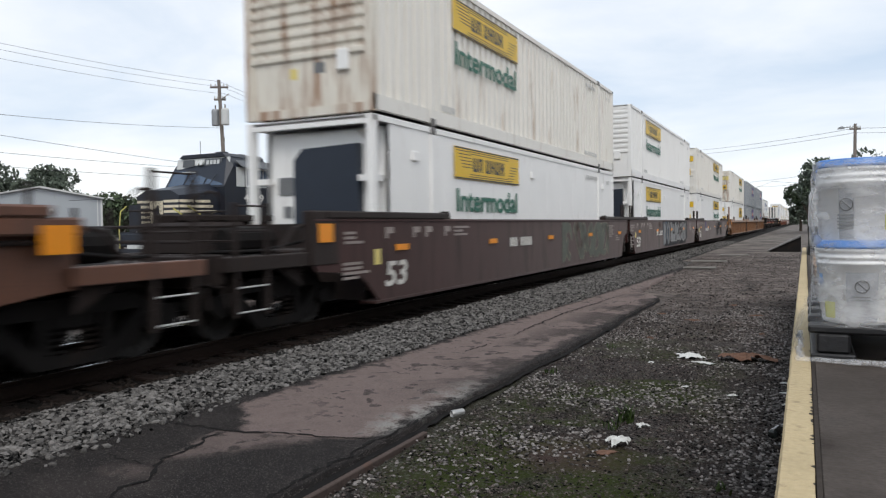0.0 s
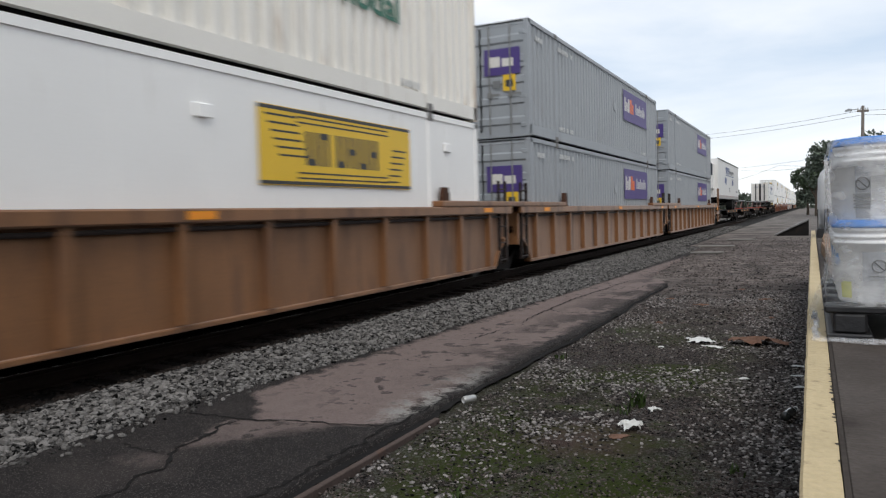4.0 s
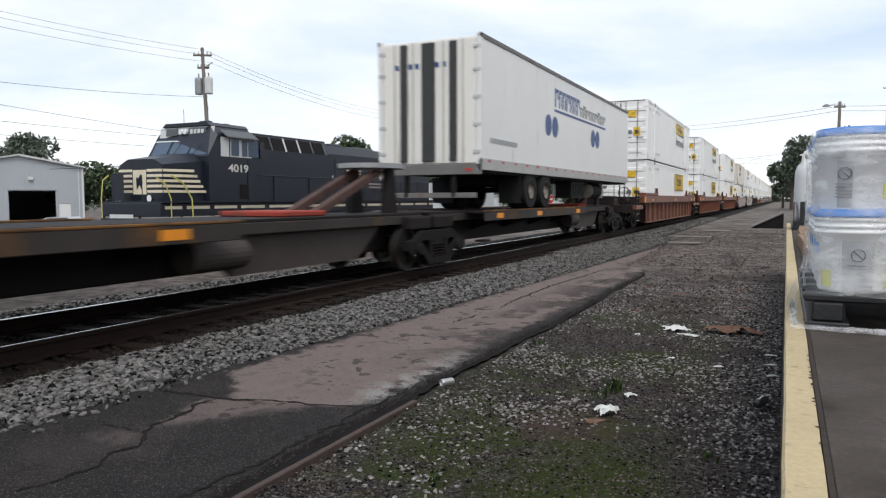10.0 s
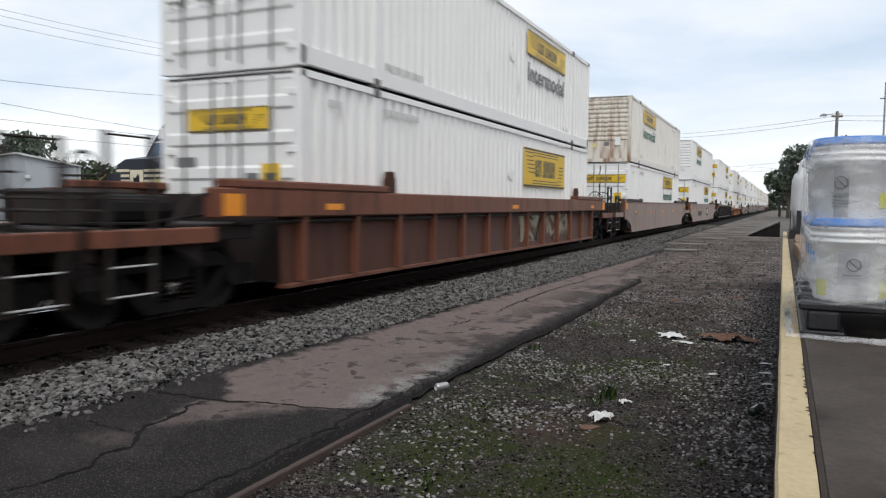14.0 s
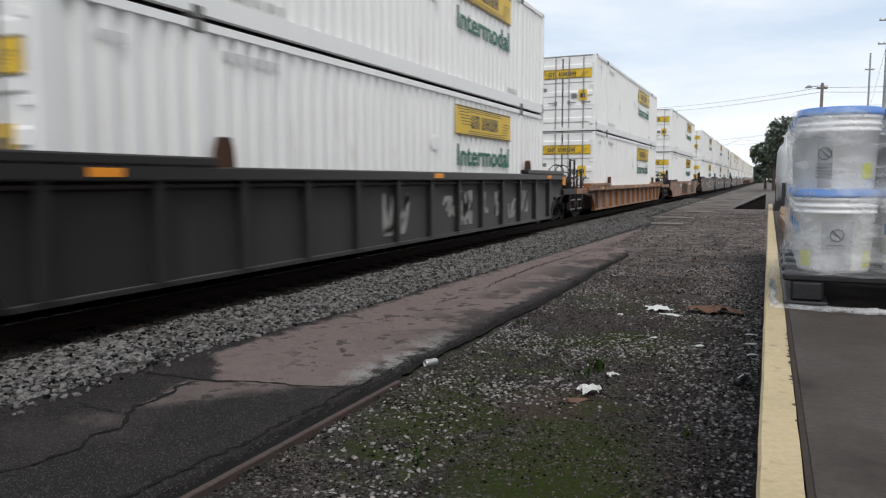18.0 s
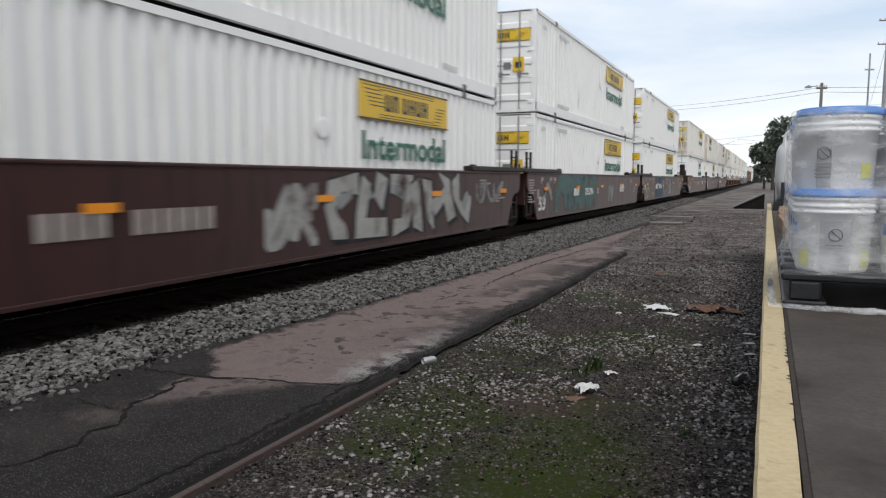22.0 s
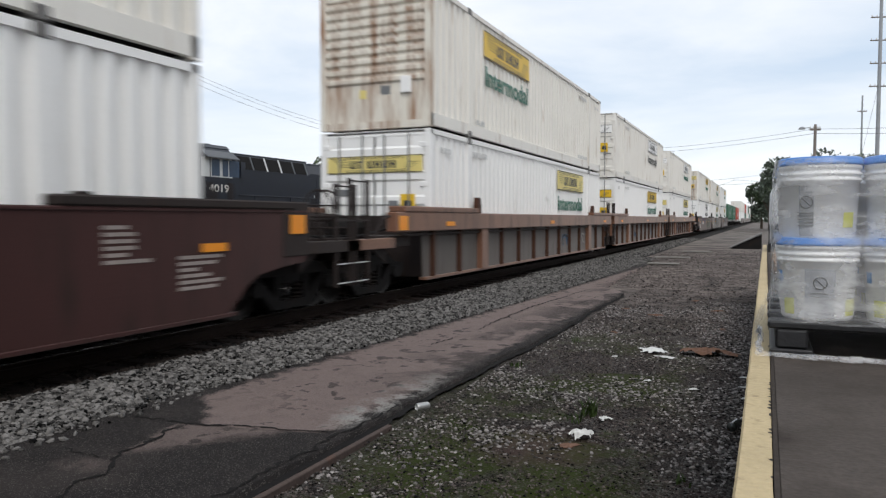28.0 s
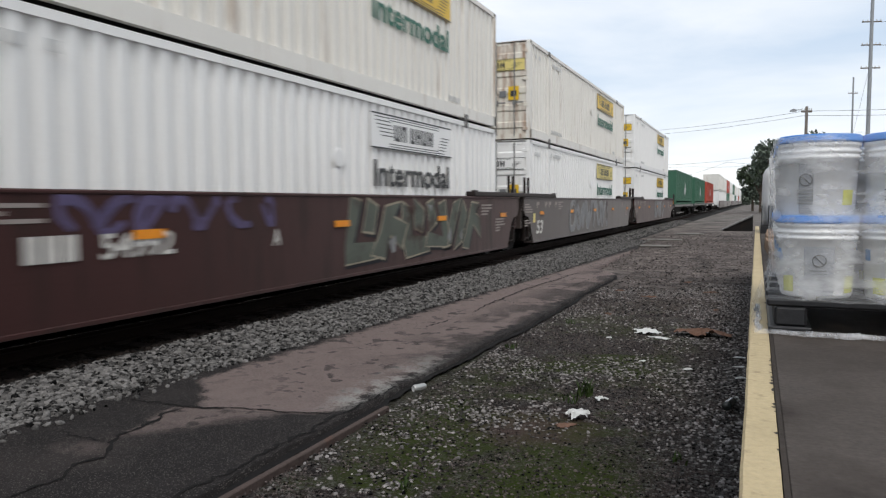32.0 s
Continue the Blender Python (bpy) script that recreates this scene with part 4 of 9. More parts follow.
def reefer_end(root):
    """Open portal frame at y = CL with a cooling unit set into it."""
    part("inner_wall", Shape().box(-1.18, 1.18, CL - 0.60, CL - 0.53, 0.1, 2.72), M["white"], root)
    cowl = Shape().prism([(-0.98, 0.12), (0.98, 0.12), (0.98, 2.46), (0.8, 2.64), (-0.8, 2.64), (-0.98, 2.46)], 1, CL - 0.53, CL - 0.28)
    c = part("cooling_unit", cowl, M["white"], root, "white cooling unit housing")
    panel = Shape().prism([(-0.92, 0.3), (0.32, 0.3), (0.38, 0.5), (0.38, 2.2), (0.2, 2.38), (-0.92, 2.42)], 1, CL - 0.28, CL - 0.12)
    part("cooling_grille", panel, M["unit_navy"], c, "dark navy cooling grille")
    part("window_panel", Shape().box(0.44, 0.82, CL - 0.28, CL - 0.26, 1.62, 1.92), M["grey_ink"], c)
    part("gauge_panel", Shape().box(0.55, 0.72, CL - 0.28, CL - 0.26, 1.22, 1.42), M["grey_ink"], c)
    lo = Shape()
    lo.prism([(CL - 0.28, 0.10), (CL - 0.02, 0.10), (CL - 0.1, 0.36), (CL - 0.28, 0.42)], 0, -0.95, 0.95)
    part("lower_cowl", lo, M["white"], c)
    for sx in (-1, 1):
        br = Shape()
        for z in (0.95, 1.85):
            br.box(sx * 1.06 - 0.12, sx * 1.06 + 0.12, CL - 0.56, CL - 0.1, z - 0.05, z + 0.05)
        part("frame_brace", br, M["white"], root)


def container(side, paint, logo, end_paint, panel, front, seed=0):
    """A 53-foot box, doors at y = 0, built once for each look."""
    key = (side, paint, logo, end_paint, panel, front)
    if key in TEMPLATES:
        return TEMPLATES[key], True
    looks = {"white": "white painted steel", "white_old": "worn white steel", "grey_box": "grey steel"}
    label = ("refrigerated " if front == "reefer" else "") + f"{looks[paint]} freight container" + (" with rust-stained end" if end_paint == "rusty_white" else "") + (", corrugated sides" if side == "corr" else ", smooth sides")
    root = thing("freight_container", label, "container", "containers of the train")
    TEMPLATES[key] = root
    for sx in (-1, 1):
        part("side_panel", side_sheet(side, sx, 16.01 if front != "reefer" else CL - 0.52), M[paint], root)
        part("bottom_rail", Shape().box(min(sx * 1.2, sx * CW), max(sx * 1.2, sx * CW), 0.02, CL - 0.02, 0.055, 0.30), M[paint], root)
        part("top_rail", Shape().box(min(sx * 1.2, sx * CW), max(sx * 1.2, sx * CW), 0.02, CL - 0.02, 2.76, CH - 0.01), M[paint], root)
        for y in (0.07, CL - 0.07):
            part("corner_post", Shape().box(sx * 1.23 - 0.07, sx * 1.23 + 0.07, y - 0.07, y + 0.07, 0.02, CH - 0.01, 0.008), M[paint if y < 1 or front == "reefer" else end_paint], root)
        for y in (2.07, CL - 2.07):
            part("stacking_post", Shape().box(sx * 1.26 - 0.06, sx * 1.26 + 0.05, y - 0.09, y + 0.09, 0.02, CH - 0.01, 0.008), M[paint], root)
            for z in (0.07, CH - 0.075):
                part("corner_casting", CAST, None, root, "", (sx * 1.235, y, z))
        if logo:
            panel_kind, size, word = logo
            z = 1.98 if size == "b" else 2.30
            add_panel(panel_kind, size, root, CL - 4.75, z, sx)
            if word:
                w = part("word", WORDS[word], None, root, "painted word")
                w.matrix_basis = Matrix.Translation((sx * (CW + 0.004), CL - 4.75, 1.34)) @ (Matrix.Identity(4) if sx > 0 else Matrix.Rotation(math.pi, 4, "Z"))
        bars = Shape()
        rng = random.Random(seed)
        for y0, z0, n, w in ((2.35, 0.33, 9, 0.1), (CL - 3.2, 0.33, 5, 0.1), (2.3, 2.46, 7, 0.12), (0.5, 2.4, 3, 0.12)):
            for k in range(n):
                if rng.random() < 0.85:
                    y = y0 + k * w * 1.6
                    bars.box(sx * CW, sx * (CW + 0.003), y, y + w, z0, z0 + 0.12)
        part("stencil_mark", bars, M["faint_ink"], root)["kind"] = "stuff"
        vents = Shape()
        for y in (1.5, 8.6, CL - 1.4):
            vents.box(min(sx * (CW - 0.02), sx * (CW + 0.025)), max(sx * (CW - 0.02), sx * (CW + 0.025)), y - 0.12, y + 0.12, 2.2, 2.36, 0.01)
        if side == "corr" and sx > 0:
            part("side_badge", Shape().lathe([(0.0, 0.012), (0.14, 0.012), (0.165, 0.0)], 16, (CW - 0.01, 8.6, 1.75), 0), M[paint], root, "round moulded badge")
        if side != "corr":
            part("side_vent", vents, M[paint], root)
    part("roof", Shape().box(-1.2, 1.2, 0.02, CL - 0.02, 2.80, 2.845), M[paint], root)
    part("floor_frame", Shape().box(-1.2, 1.2, 0.05, CL - 0.05, 0.06, 0.13), M["dark_gap"], root)
    part("sill", Shape().box(-1.2, 1.2, 0.02, 0.14, 0.02, 0.16), M[end_paint], root)
    part("header", Shape().box(-1.2, 1.2, 0.02, 0.14, 2.74, CH - 0.01), M[end_paint], root)
    part("front_header", Shape().box(-1.2, 1.2, CL - 0.14, CL - 0.02, 2.72, CH - 0.01), M[end_paint], root)
    part("front_sill", Shape().box(-1.2, 1.2, CL - 0.14, CL - 0.02, 0.02, 0.17), M[end_paint], root)
    door_end(root, end_paint, panel[0] if panel else None, panel[1] if panel else "d", seed)
    if front == "reefer":
        reefer_end(root)
    else:
        front_end(root, end_paint, seed)
    return root, False


def parcel_container():
    key = "parcel"
    if key in TEMPLATES:
        return TEMPLATES[key], True
    root, _ = container("corr", "grey_box", None, "grey_box", None, "plain", 5)
    root["label"] = "grey corrugated freight container with purple brand panels"
    TEMPLATES[key] = root
    for sx in (-1, 1):
        m = Matrix.Translation((sx * (CW + 0.004), CL - 4.25, 1.98)) @ (Matrix.Identity(4) if sx > 0 else Matrix.Rotation(math.pi, 4, "Z"))
        g = part("brand_panel", Shape().box(0, 0.003, -2.05, 2.05, -0.55, 0.55), M["purple"], root, "purple brand panel")
        g.matrix_basis = m
        b = Shape()
        for k, (w, h) in enumerate(((0.16, 0.5), (0.16, 0.34), (0.2, 0.5))):
            b.box(0.003, 0.007, -1.85 + k * 0.28, -1.85 + k * 0.28 + w * 1.15, -0.22, -0.22 + h)
        part("white_block", b, M["white_ink"], g)
        b = Shape().box(0.003, 0.007, -0.95, -0.68, -0.22, 0.3).box(0.003, 0.007, -0.6, -0.38, -0.22, 0.14)
        part("orange_block", b, M["orange_ink"], g)
        b = Shape()
        for k in range(8):
            b.box(0.003, 0.007, 0.0 + k * 0.22, 0.0 + k * 0.22 + 0.14, -0.16, 0.12 if k % 3 else 0.24)
        part("pale_block", b, M["faint_ink"], g)
    add_end = part("brand_panel", Shape().box(0.12, 1.08, -0.012, -0.006, 1.55, 2.2), M["purple"], root, "purple brand panel")
    part("white_block", Shape().box(0.25, 0.55, -0.015, -0.012, 1.75, 2.0).box(0.6, 0.9, -0.015, -0.012, 1.75, 1.95), M["white_ink"], add_end)
    return root, False


def ride(root, copied, s0, z, flip=False, x=TRACK):
    """Set a thing (or a copy of it) on the moving train."""
    ob = root
    m = pose(x, s0 + CL if flip else s0, z, 0, 0, 180 if flip else 0)
    if copied:
        ob = copy_thing(root, m)
    else:
        ob.matrix_basis = m
    MOVERS.append((ob, x, s0 + CL if flip else s0, z, 180 if flip else 0))
    return ob


# ---- train: wagons ----
def wheelset_mesh():
    sh = Shape()
    for sx in (-1, 1):
        ring = [(0.0, 0.07), (0.09, 0.07), (0.1, 0.03), (0.30, 0.02), (0.36, 0.06), (0.415, 0.065), (0.42, -0.05), (0.44, -0.06), (0.44, -0.075), (0.36, -0.075), (0.3, -0.03), (0.1, -0.05), (0.0, -0.05)]
        sh.lathe([(r, h * sx) for r, h in ring], 20, (sx * 0.76, 0, 0), 0)
        for k in range(3):
            a = 2 * math.pi * k / 3
            c, s = 0.2 * math.cos(a), 0.2 * math.sin(a)
            sh.box(sx * 0.76 + (0.02 if sx > 0 else -0.045), sx * 0.76 + (0.045 if sx > 0 else -0.02), c - 0.03, c + 0.03, s - 0.03, s + 0.03)
    sh.tube((-1.1, 0, 0), (1.1, 0, 0), 0.08, 10)
    return sh.mesh("wheelset", M["wheel_steel"])


def truck_mesh():
    """Cast side frames with open triangles, spring nests, journals, bolster and brake beams."""
    sh = Shape()
    for sx in (-1, 1):
        a, b = (0.95, 1.09) if sx > 0 else (-1.09, -0.95)
        sh.prism([(-1.0, 0.58), (1.0, 0.58), (0.66, 0.76), (-0.66, 0.76)], 0, a, b)
        for q in (-1, 1):
            sh.prism([(q * 1.0, 0.60), (q * 0.80, 0.60), (q * 0.34, 0.22), (q * 0.46, 0.10)], 0, a, b)
            sh.prism([(q * 0.40, 0.16), (q * 0.29, 0.16), (q * 0.29, 0.62), (q * 0.40, 0.62)], 0, a, b)
            sh.prism([(q * 0.70, 0.62), (q * 1.28, 0.58), (q * 1.30, 0.42), (q * 1.16, 0.30), (q * 0.98, 0.36), (q * 0.90, 0.5)], 0, a, b)
        sh.prism([(-0.46, 0.10), (0.46, 0.10), (0.40, 0.22), (-0.40, 0.22)], 0, a, b)
        for y in (-0.16, 0.16):
            for k in range(5):
                sh.lathe([(0.07, 0.0), (0.10, 0.02), (0.07, 0.045)], 8, (sx * 1.02, y, 0.22 + k * 0.06))
        for y in (-0.89, 0.89):
            sh.lathe([(0.0, 0.10 * sx), (0.10, 0.10 * sx), (0.12, 0.07 * sx), (0.12, 0.0)], 12, (sx * 1.06, y, 0.42), 0)
    sh.box(-1.08, 1.08, -0.26, 0.26, 0.44, 0.62, 0.03)
    for y in (-0.44, 0.44):
        sh.box(-0.85, 0.85, y - 0.04, y + 0.04, 0.36, 0.46)
    return sh.mesh("bogie", M["truck_steel"])


WHEELSET, TRUCK = wheelset_mesh(), truck_mesh()


def bogie(root, y, s0, live=True):
    t = part("bogie", TRUCK, None, root, "greasy dark steel bogie", (0, y, 0))
    for dy in (-0.89, 0.89):
        w = part("wheelset", WHEELSET, None, t, "", (0, dy, 0.42))
        if live:
            WHEELSETS.append((w, s0 + y + dy, dy))
    return t


def end_platform(root, y, out, paint, seed, hi):
    """Coupled end of a wagon: side beams, deck, posts, ladder, railing, brake gear, coupler; out is -1 for the near end, +1 for the far end."""
    def span(a, b):
        return (min(y + out * a, y + out * b), max(y + out * a, y + out * b))
    def at(d):
        return y + out * d
    a, b = span(1.10, 2.72)
    for sx in (-1, 1):
        part("end_sill", Shape().box(min(sx * 1.26, sx * 1.46), max(sx * 1.26, sx * 1.46), a, b, 0.89, 1.07, 0.012), M[paint], root)
    part("end_deck", Shape().box(-1.28, 1.28, a, b, 1.0, 1.05), M["car_dark"], root)
    c, d = span(2.62, 2.74)
    part("buffer_beam", Shape().box(-1.30, 1.30, c, d, 0.74, 1.10, 0.015), M["car_dark"], root)
    a, b = span(-0.6, 2.6)
    part("centre_sill", Shape().box(-0.3, 0.3, a, b, 0.62, 1.0, 0.02), M["truck_steel"], root)
    a, b = span(2.6, 2.95)
    cp = Shape().box(-0.1, 0.1, a, b, 0.72, 0.92, 0.02)
    c, d = span(2.72, 2.96)
    cp.box(-0.2, 0.16, c, d, 0.66, 0.98, 0.05)
    part("coupler", cp, M["truck_steel"], root)
    part("air_hose", Shape().path([(0.25, at(2.5), 0.8), (0.3, at(2.68), 0.5), (0.24, at(2.95), 0.42)], 0.03), M["dark_gap"], root)
    part("release_bar", Shape().path([(0.15, at(2.78), 0.86), (0.7, at(2.80), 0.80), (1.40, at(2.76), 0.72), (1.46, at(2.76), 0.5)], 0.014, 5), M["car_dark"], root)
    tall = {0: 1.95, 1: 2.05, 2: 1.72}[seed % 3] if paint != "car_yellow" else 2.72
    for sx in (-1, 1):
        for dy in (2.02, 2.58):
            post = Shape().box(sx * 1.42 - 0.032, sx * 1.42 + 0.032, at(dy) - 0.026, at(dy) + 0.026, 0.34, tall, 0.006)
            part("hand_post", post, M["car_dark" if paint != "car_yellow" else paint], root, "upright steel hand post")
        for z in (0.40, 0.70, 1.38, tall - 0.04) if sx > 0 else ():
            part("ladder_rung", Shape().tube((sx * 1.44, at(2.02), z), (sx * 1.44, at(2.58), z), 0.012, 6), M["rod" if z < 0.8 else "car_dark"], root)
        if sx < 0:
            continue
        brace = Shape().path([(sx * 1.38, at(1.05), 1.48), (sx * 1.38, at(1.45), 1.40), (sx * 1.38, at(1.75), 1.08)], 0.022, 6)
        part("grab_iron", brace, M["car_dark"], root, "bent grab iron")
        part("deck_bracket", Shape().prism([(at(1.2), 0.90), (at(1.75), 0.90), (at(1.2), 0.62)], 0, sx * 1.30 - 0.02, sx * 1.30 + 0.02), M["car_dark"], root)
    rail = Shape().path([(-1.38, at(2.60), 1.44), (1.38, at(2.60), 1.44)], 0.02, 6).path([(-1.38, at(2.60), 1.26), (1.38, at(2.60), 1.26)], 0.014, 6)
    for x in (-0.7, 0.0, 0.7):
        rail.tube((x, at(2.60), 1.05), (x, at(2.60), 1.44), 0.014, 6)
    part("end_railing", rail, M["car_dark"], root, "low railing across the end")
    part("brake_box", Shape().box(-0.95, 0.30, *span(1.15, 1.95), 1.05, 1.50, 0.04), M["car_dark"], root, "dark brake equipment box")
    part("brake_reservoir", Shape().lathe([(0.0, -0.45), (0.15, -0.45), (0.19, -0.40), (0.19, 0.40), (0.15, 0.45), (0.0, 0.45)], 12, (0.72, at(1.62), 1.25), 1), M["truck_steel"], root, "round air reservoir")
    bw = at(2.40)
    part("brake_wheel", Shape().lathe([(0.25, -0.012), (0.27, 0.0), (0.25, 0.012), (0.235, 0.0), (0.25, -0.012)], 16, (0.85, bw, 1.62), 1).tube((0.61, bw, 1.62), (1.09, bw, 1.62), 0.012).tube((0.85, bw, 1.38), (0.85, bw, 1.86), 0.012).tube((0.85, bw, 1.05), (0.85, bw, 1.62), 0.026), M["car_dark"], root)
    part("brake_pipe", Shape().path([(1.05, at(0.6), 1.18), (1.2, at(1.0), 1.22), (1.22, at(1.9), 1.12), (0.9, at(2.5), 1.12)], 0.02, 6), M["dark_gap"], root)
    part("reflector", Shape().box(1.522, 1.527, at(0.90) - 0.17, at(0.90) + 0.17, hi - 0.33, hi - 0.07), M["reflector"], root) if hi > 1.4 else None


def joint_end(root, y, out, paint):
    """Articulated end of a unit: stub of the centre sill and a ladder beside the shared bogie."""
    a, b = sorted((y - out * 0.5, y + out * 1.1))
    part("centre_sill", Shape().box(-0.35, 0.35, a, b, 0.62, 1.0, 0.03), M["truck_steel"], root)
    part("end_bulkhead", Shape().box(-1.42, 1.42, min(y, y - out * 0.06), max(y, y - out * 0.06), 0.66, 1.5), M[paint], root)
    lad = Shape()
    yy = y + out * 0.95
    for dy in (-0.18, 0.18):
        lad.box(1.40, 1.46, yy + dy - 0.02, yy + dy + 0.02, 0.32, 2.08)
    for z in (0.38, 0.75, 1.1, 1.5, 1.9):
        lad.tube((1.44, yy - 0.18, z), (1.44, yy + 0.18, z), 0.014)
    part("ladder", lad, M["car_dark"], root)


def ribbon(sh, pts, wide, x, box, phase=0.0):
    """A flat brush stroke of changing width in the y-z plane, kept inside a box."""
    y0, y1, z0, z1 = box
    rows = []
    for i, (py, pz) in enumerate(pts):
        qy, qz = pts[min(i + 1, len(pts) - 1)]
        ry, rz = pts[max(i - 1, 0)]
        dy, dz = qy - ry, qz - rz
        L = math.hypot(dy, dz) or 1
        ww = wide * (0.9 + 0.2 * math.sin(i * 0.35 + phase)) * min(1.0, 0.45 + 0.25 * min(i, len(pts) - 1 - i))
        rows.append([(x, min(max(py - dz / L * ww * k, y0), y1), min(max(pz + dy / L * ww * k, z0), z1)) for k in (1, -1)])
    n = len(sh.v)
    for r in rows:
        sh.v += r
    sh.f += [(n + 2 * i, n + 2 * i + 2, n + 2 * i + 3, n + 2 * i + 1) for i in range(len(rows) - 1)]


def spray(root, seed, y0, y1, z0, z1, color, x=1.505, edge="spray_pale", fat=1.0):
    """Graffiti: fat overlapping strokes with a thin outline, lying on the wagon's side."""
    rng = random.Random(seed)
    tall, box = z1 - z0, (y0, y1, z0, z1)
    line, fill = Shape(), Shape()
    n = max(2, int((y1 - y0) / (0.85 * max(0.55, tall))))
    w = (y1 - y0) / n
    for k in range(n):
        cy, cz = y0 + (k + 0.5) * w, (z0 + z1) / 2
        strokes = []
        for _ in range(2 if tall > 0.6 else 1):
            pa, pb, turns, twist = rng.uniform(0, 6.28), rng.uniform(0, 6.28), rng.uniform(2.6, 5.6), rng.choice((1.0, 1.5, 2.0))
            strokes.append([(0.44 * math.cos(pa + turns * i / 11), 0.45 * math.sin(pb + twist * turns * i / 11)) for i in range(12)])
        wide = fat * 0.085 * min(tall, 1.1) * rng.uniform(0.8, 1.25)
        for st in strokes:
            for _ in range(2):
                cut = [st[0]]
                for (ya, za), (yb, zb) in zip(st, st[1:]):
                    cut += [(0.75 * ya + 0.25 * yb, 0.75 * za + 0.25 * zb), (0.25 * ya + 0.75 * yb, 0.25 * za + 0.75 * zb)]
                st = cut + [st[-1]]
            pts = [(cy + w * 1.05 * u, cz + tall * 0.98 * v) for u, v in st[::2] + [st[-1]]]
            ribbon(line, pts, wide + 0.03, x + 0.003, box, seed + k)
            ribbon(fill, pts, wide, x + 0.006, box, seed + k)
    part("graffiti_outline", line, M[edge], root, "spray-painted graffiti outline")["kind"] = "stuff"
    part("graffiti_fill", fill, M["spray_" + color], root, "spray-painted graffiti letters")["kind"] = "stuff"


GLYPHS = (
    (((0.0, 0.1), (0.35, 0.0), (0.5, 0.45), (0.9, 0.2), (1.0, 0.5), (0.55, 0.7), (0.75, 1.0), (0.3, 0.95), (0.2, 0.5)),),
    (((0.0, 0.0), (0.3, 0.05), (0.65, 1.0), (0.3, 0.95)), ((0.45, 0.0), (0.8, 0.1), (1.0, 0.75), (0.75, 0.9))),
    (((0.92, 0.97), (0.2, 0.92), (0.0, 0.5), (0.2, 0.05), (0.7, 0.0), (0.62, 0.28), (0.44, 0.3), (0.35, 0.5), (0.46, 0.7), (0.88, 0.68)),),
    (((0.0, 1.0), (0.96, 0.8), (0.56, 0.42), (1.0, 0.3), (0.8, 0.0), (0.0, 0.12), (0.42, 0.55), (0.04, 0.66)),),
    (((0.0, 0.3), (0.2, 0.0), (0.6, 0.12), (0.95, 0.5), (1.0, 0.95), (0.7, 1.0), (0.66, 0.55), (0.4, 0.35), (0.25, 0.6), (0.05, 0.55)),),
    (((0.1, 1.0), (0.4, 0.9), (0.3, 0.3), (0.9, 0.35), (1.0, 0.05), (0.1, 0.0), (0.0, 0.4)), ((0.55, 1.0), (0.9, 0.85), (0.8, 0.45), (0.5, 0.55))),
)


def block_spray(root, seed, y0, y1, z0, z1, n, fill, edge, accent, x=1.505):
    """Graffiti of broad angular strokes: dark shade, outline, fill and patches of a second colour."""
    rng = random.Random(seed)
    shade, line, body, patch = Shape(), Shape(), Shape(), Shape()
    w, tall = (y1 - y0) / n, z1 - z0
    def put(sh, poly, grow, xx, dy=0.0, dz=0.0):
        cy, cz = sum(p[0] for p in poly) / len(poly), sum(p[1] for p in poly) / len(poly)
        pts = []
        for py, pz in poly:
            d = math.hypot(py - cy, pz - cz) or 1
            pts.append((xx, min(max(py + (py - cy) / d * grow + dy, y0), y1), min(max(pz + (pz - cz) / d * grow + dz, z0), z1)))
        sh.add(pts, [tuple(range(len(pts)))])
    for k in range(n):
        lean, flip_ = rng.uniform(-0.18, 0.22), rng.random() < 0.4
        for i, st in enumerate(rng.choice(GLYPHS)):
            poly = []
            for u, v in st:
                u = 1 - u if flip_ else u
                poly.append((y0 + w * (k - 0.10 + 1.22 * (u + lean * (v - 0.5)) + rng.uniform(-0.07, 0.07)), z0 + tall * (0.05 + 0.90 * v + rng.uniform(-0.08, 0.08))))
            put(shade, poly, 0.03, x + 0.001 + 0.0004 * i, 0.08, -0.06)
            put(line, poly, 0.035, x + 0.003 + 0.0004 * i + 0.0008 * (k % 2))
            put(body, poly, -0.012, x + 0.0036 + 0.0004 * i + 0.0008 * (k % 2))
            if rng.random() < 0.6:
                m = len(poly) // 2
                a, b, c, d = poly[0], poly[1], poly[m], poly[m - 1]
                t0 = rng.uniform(0.2, 0.45)
                band = [tuple(p_ + (q_ - p_) * t for p_, q_ in zip(*e)) for t in (t0, t0 + 0.22) for e in ((a, c), (b, d))]
                put(patch, [band[0], band[1], band[3], band[2]], -0.02, x + 0.006)
    for nm, sh, mat_ in (("graffiti_shade", shade, "spray_dark"), ("graffiti_outline", line, edge), ("graffiti_fill", body, fill), ("graffiti_patch", patch, accent)):
        if sh.f:
            part(nm, sh, M[mat_], root, "angular spray-painted graffiti")["kind"] = "stuff"


def stencil(root, seed, x=1.502, spots=((0.9, 0.75),)):
    rng = random.Random(seed)
    bars = Shape()
    for y, z in spots:
        for r in range(rng.randint(3, 6)):
            n = rng.randint(3, 7)
            bars.box(x, x + 0.003, y, y + 0.1 * n, z - 0.07 * r, z - 0.07 * r + 0.04)
    part("stencil_mark", bars, M["dim_ink"], root)["kind"] = "stuff"


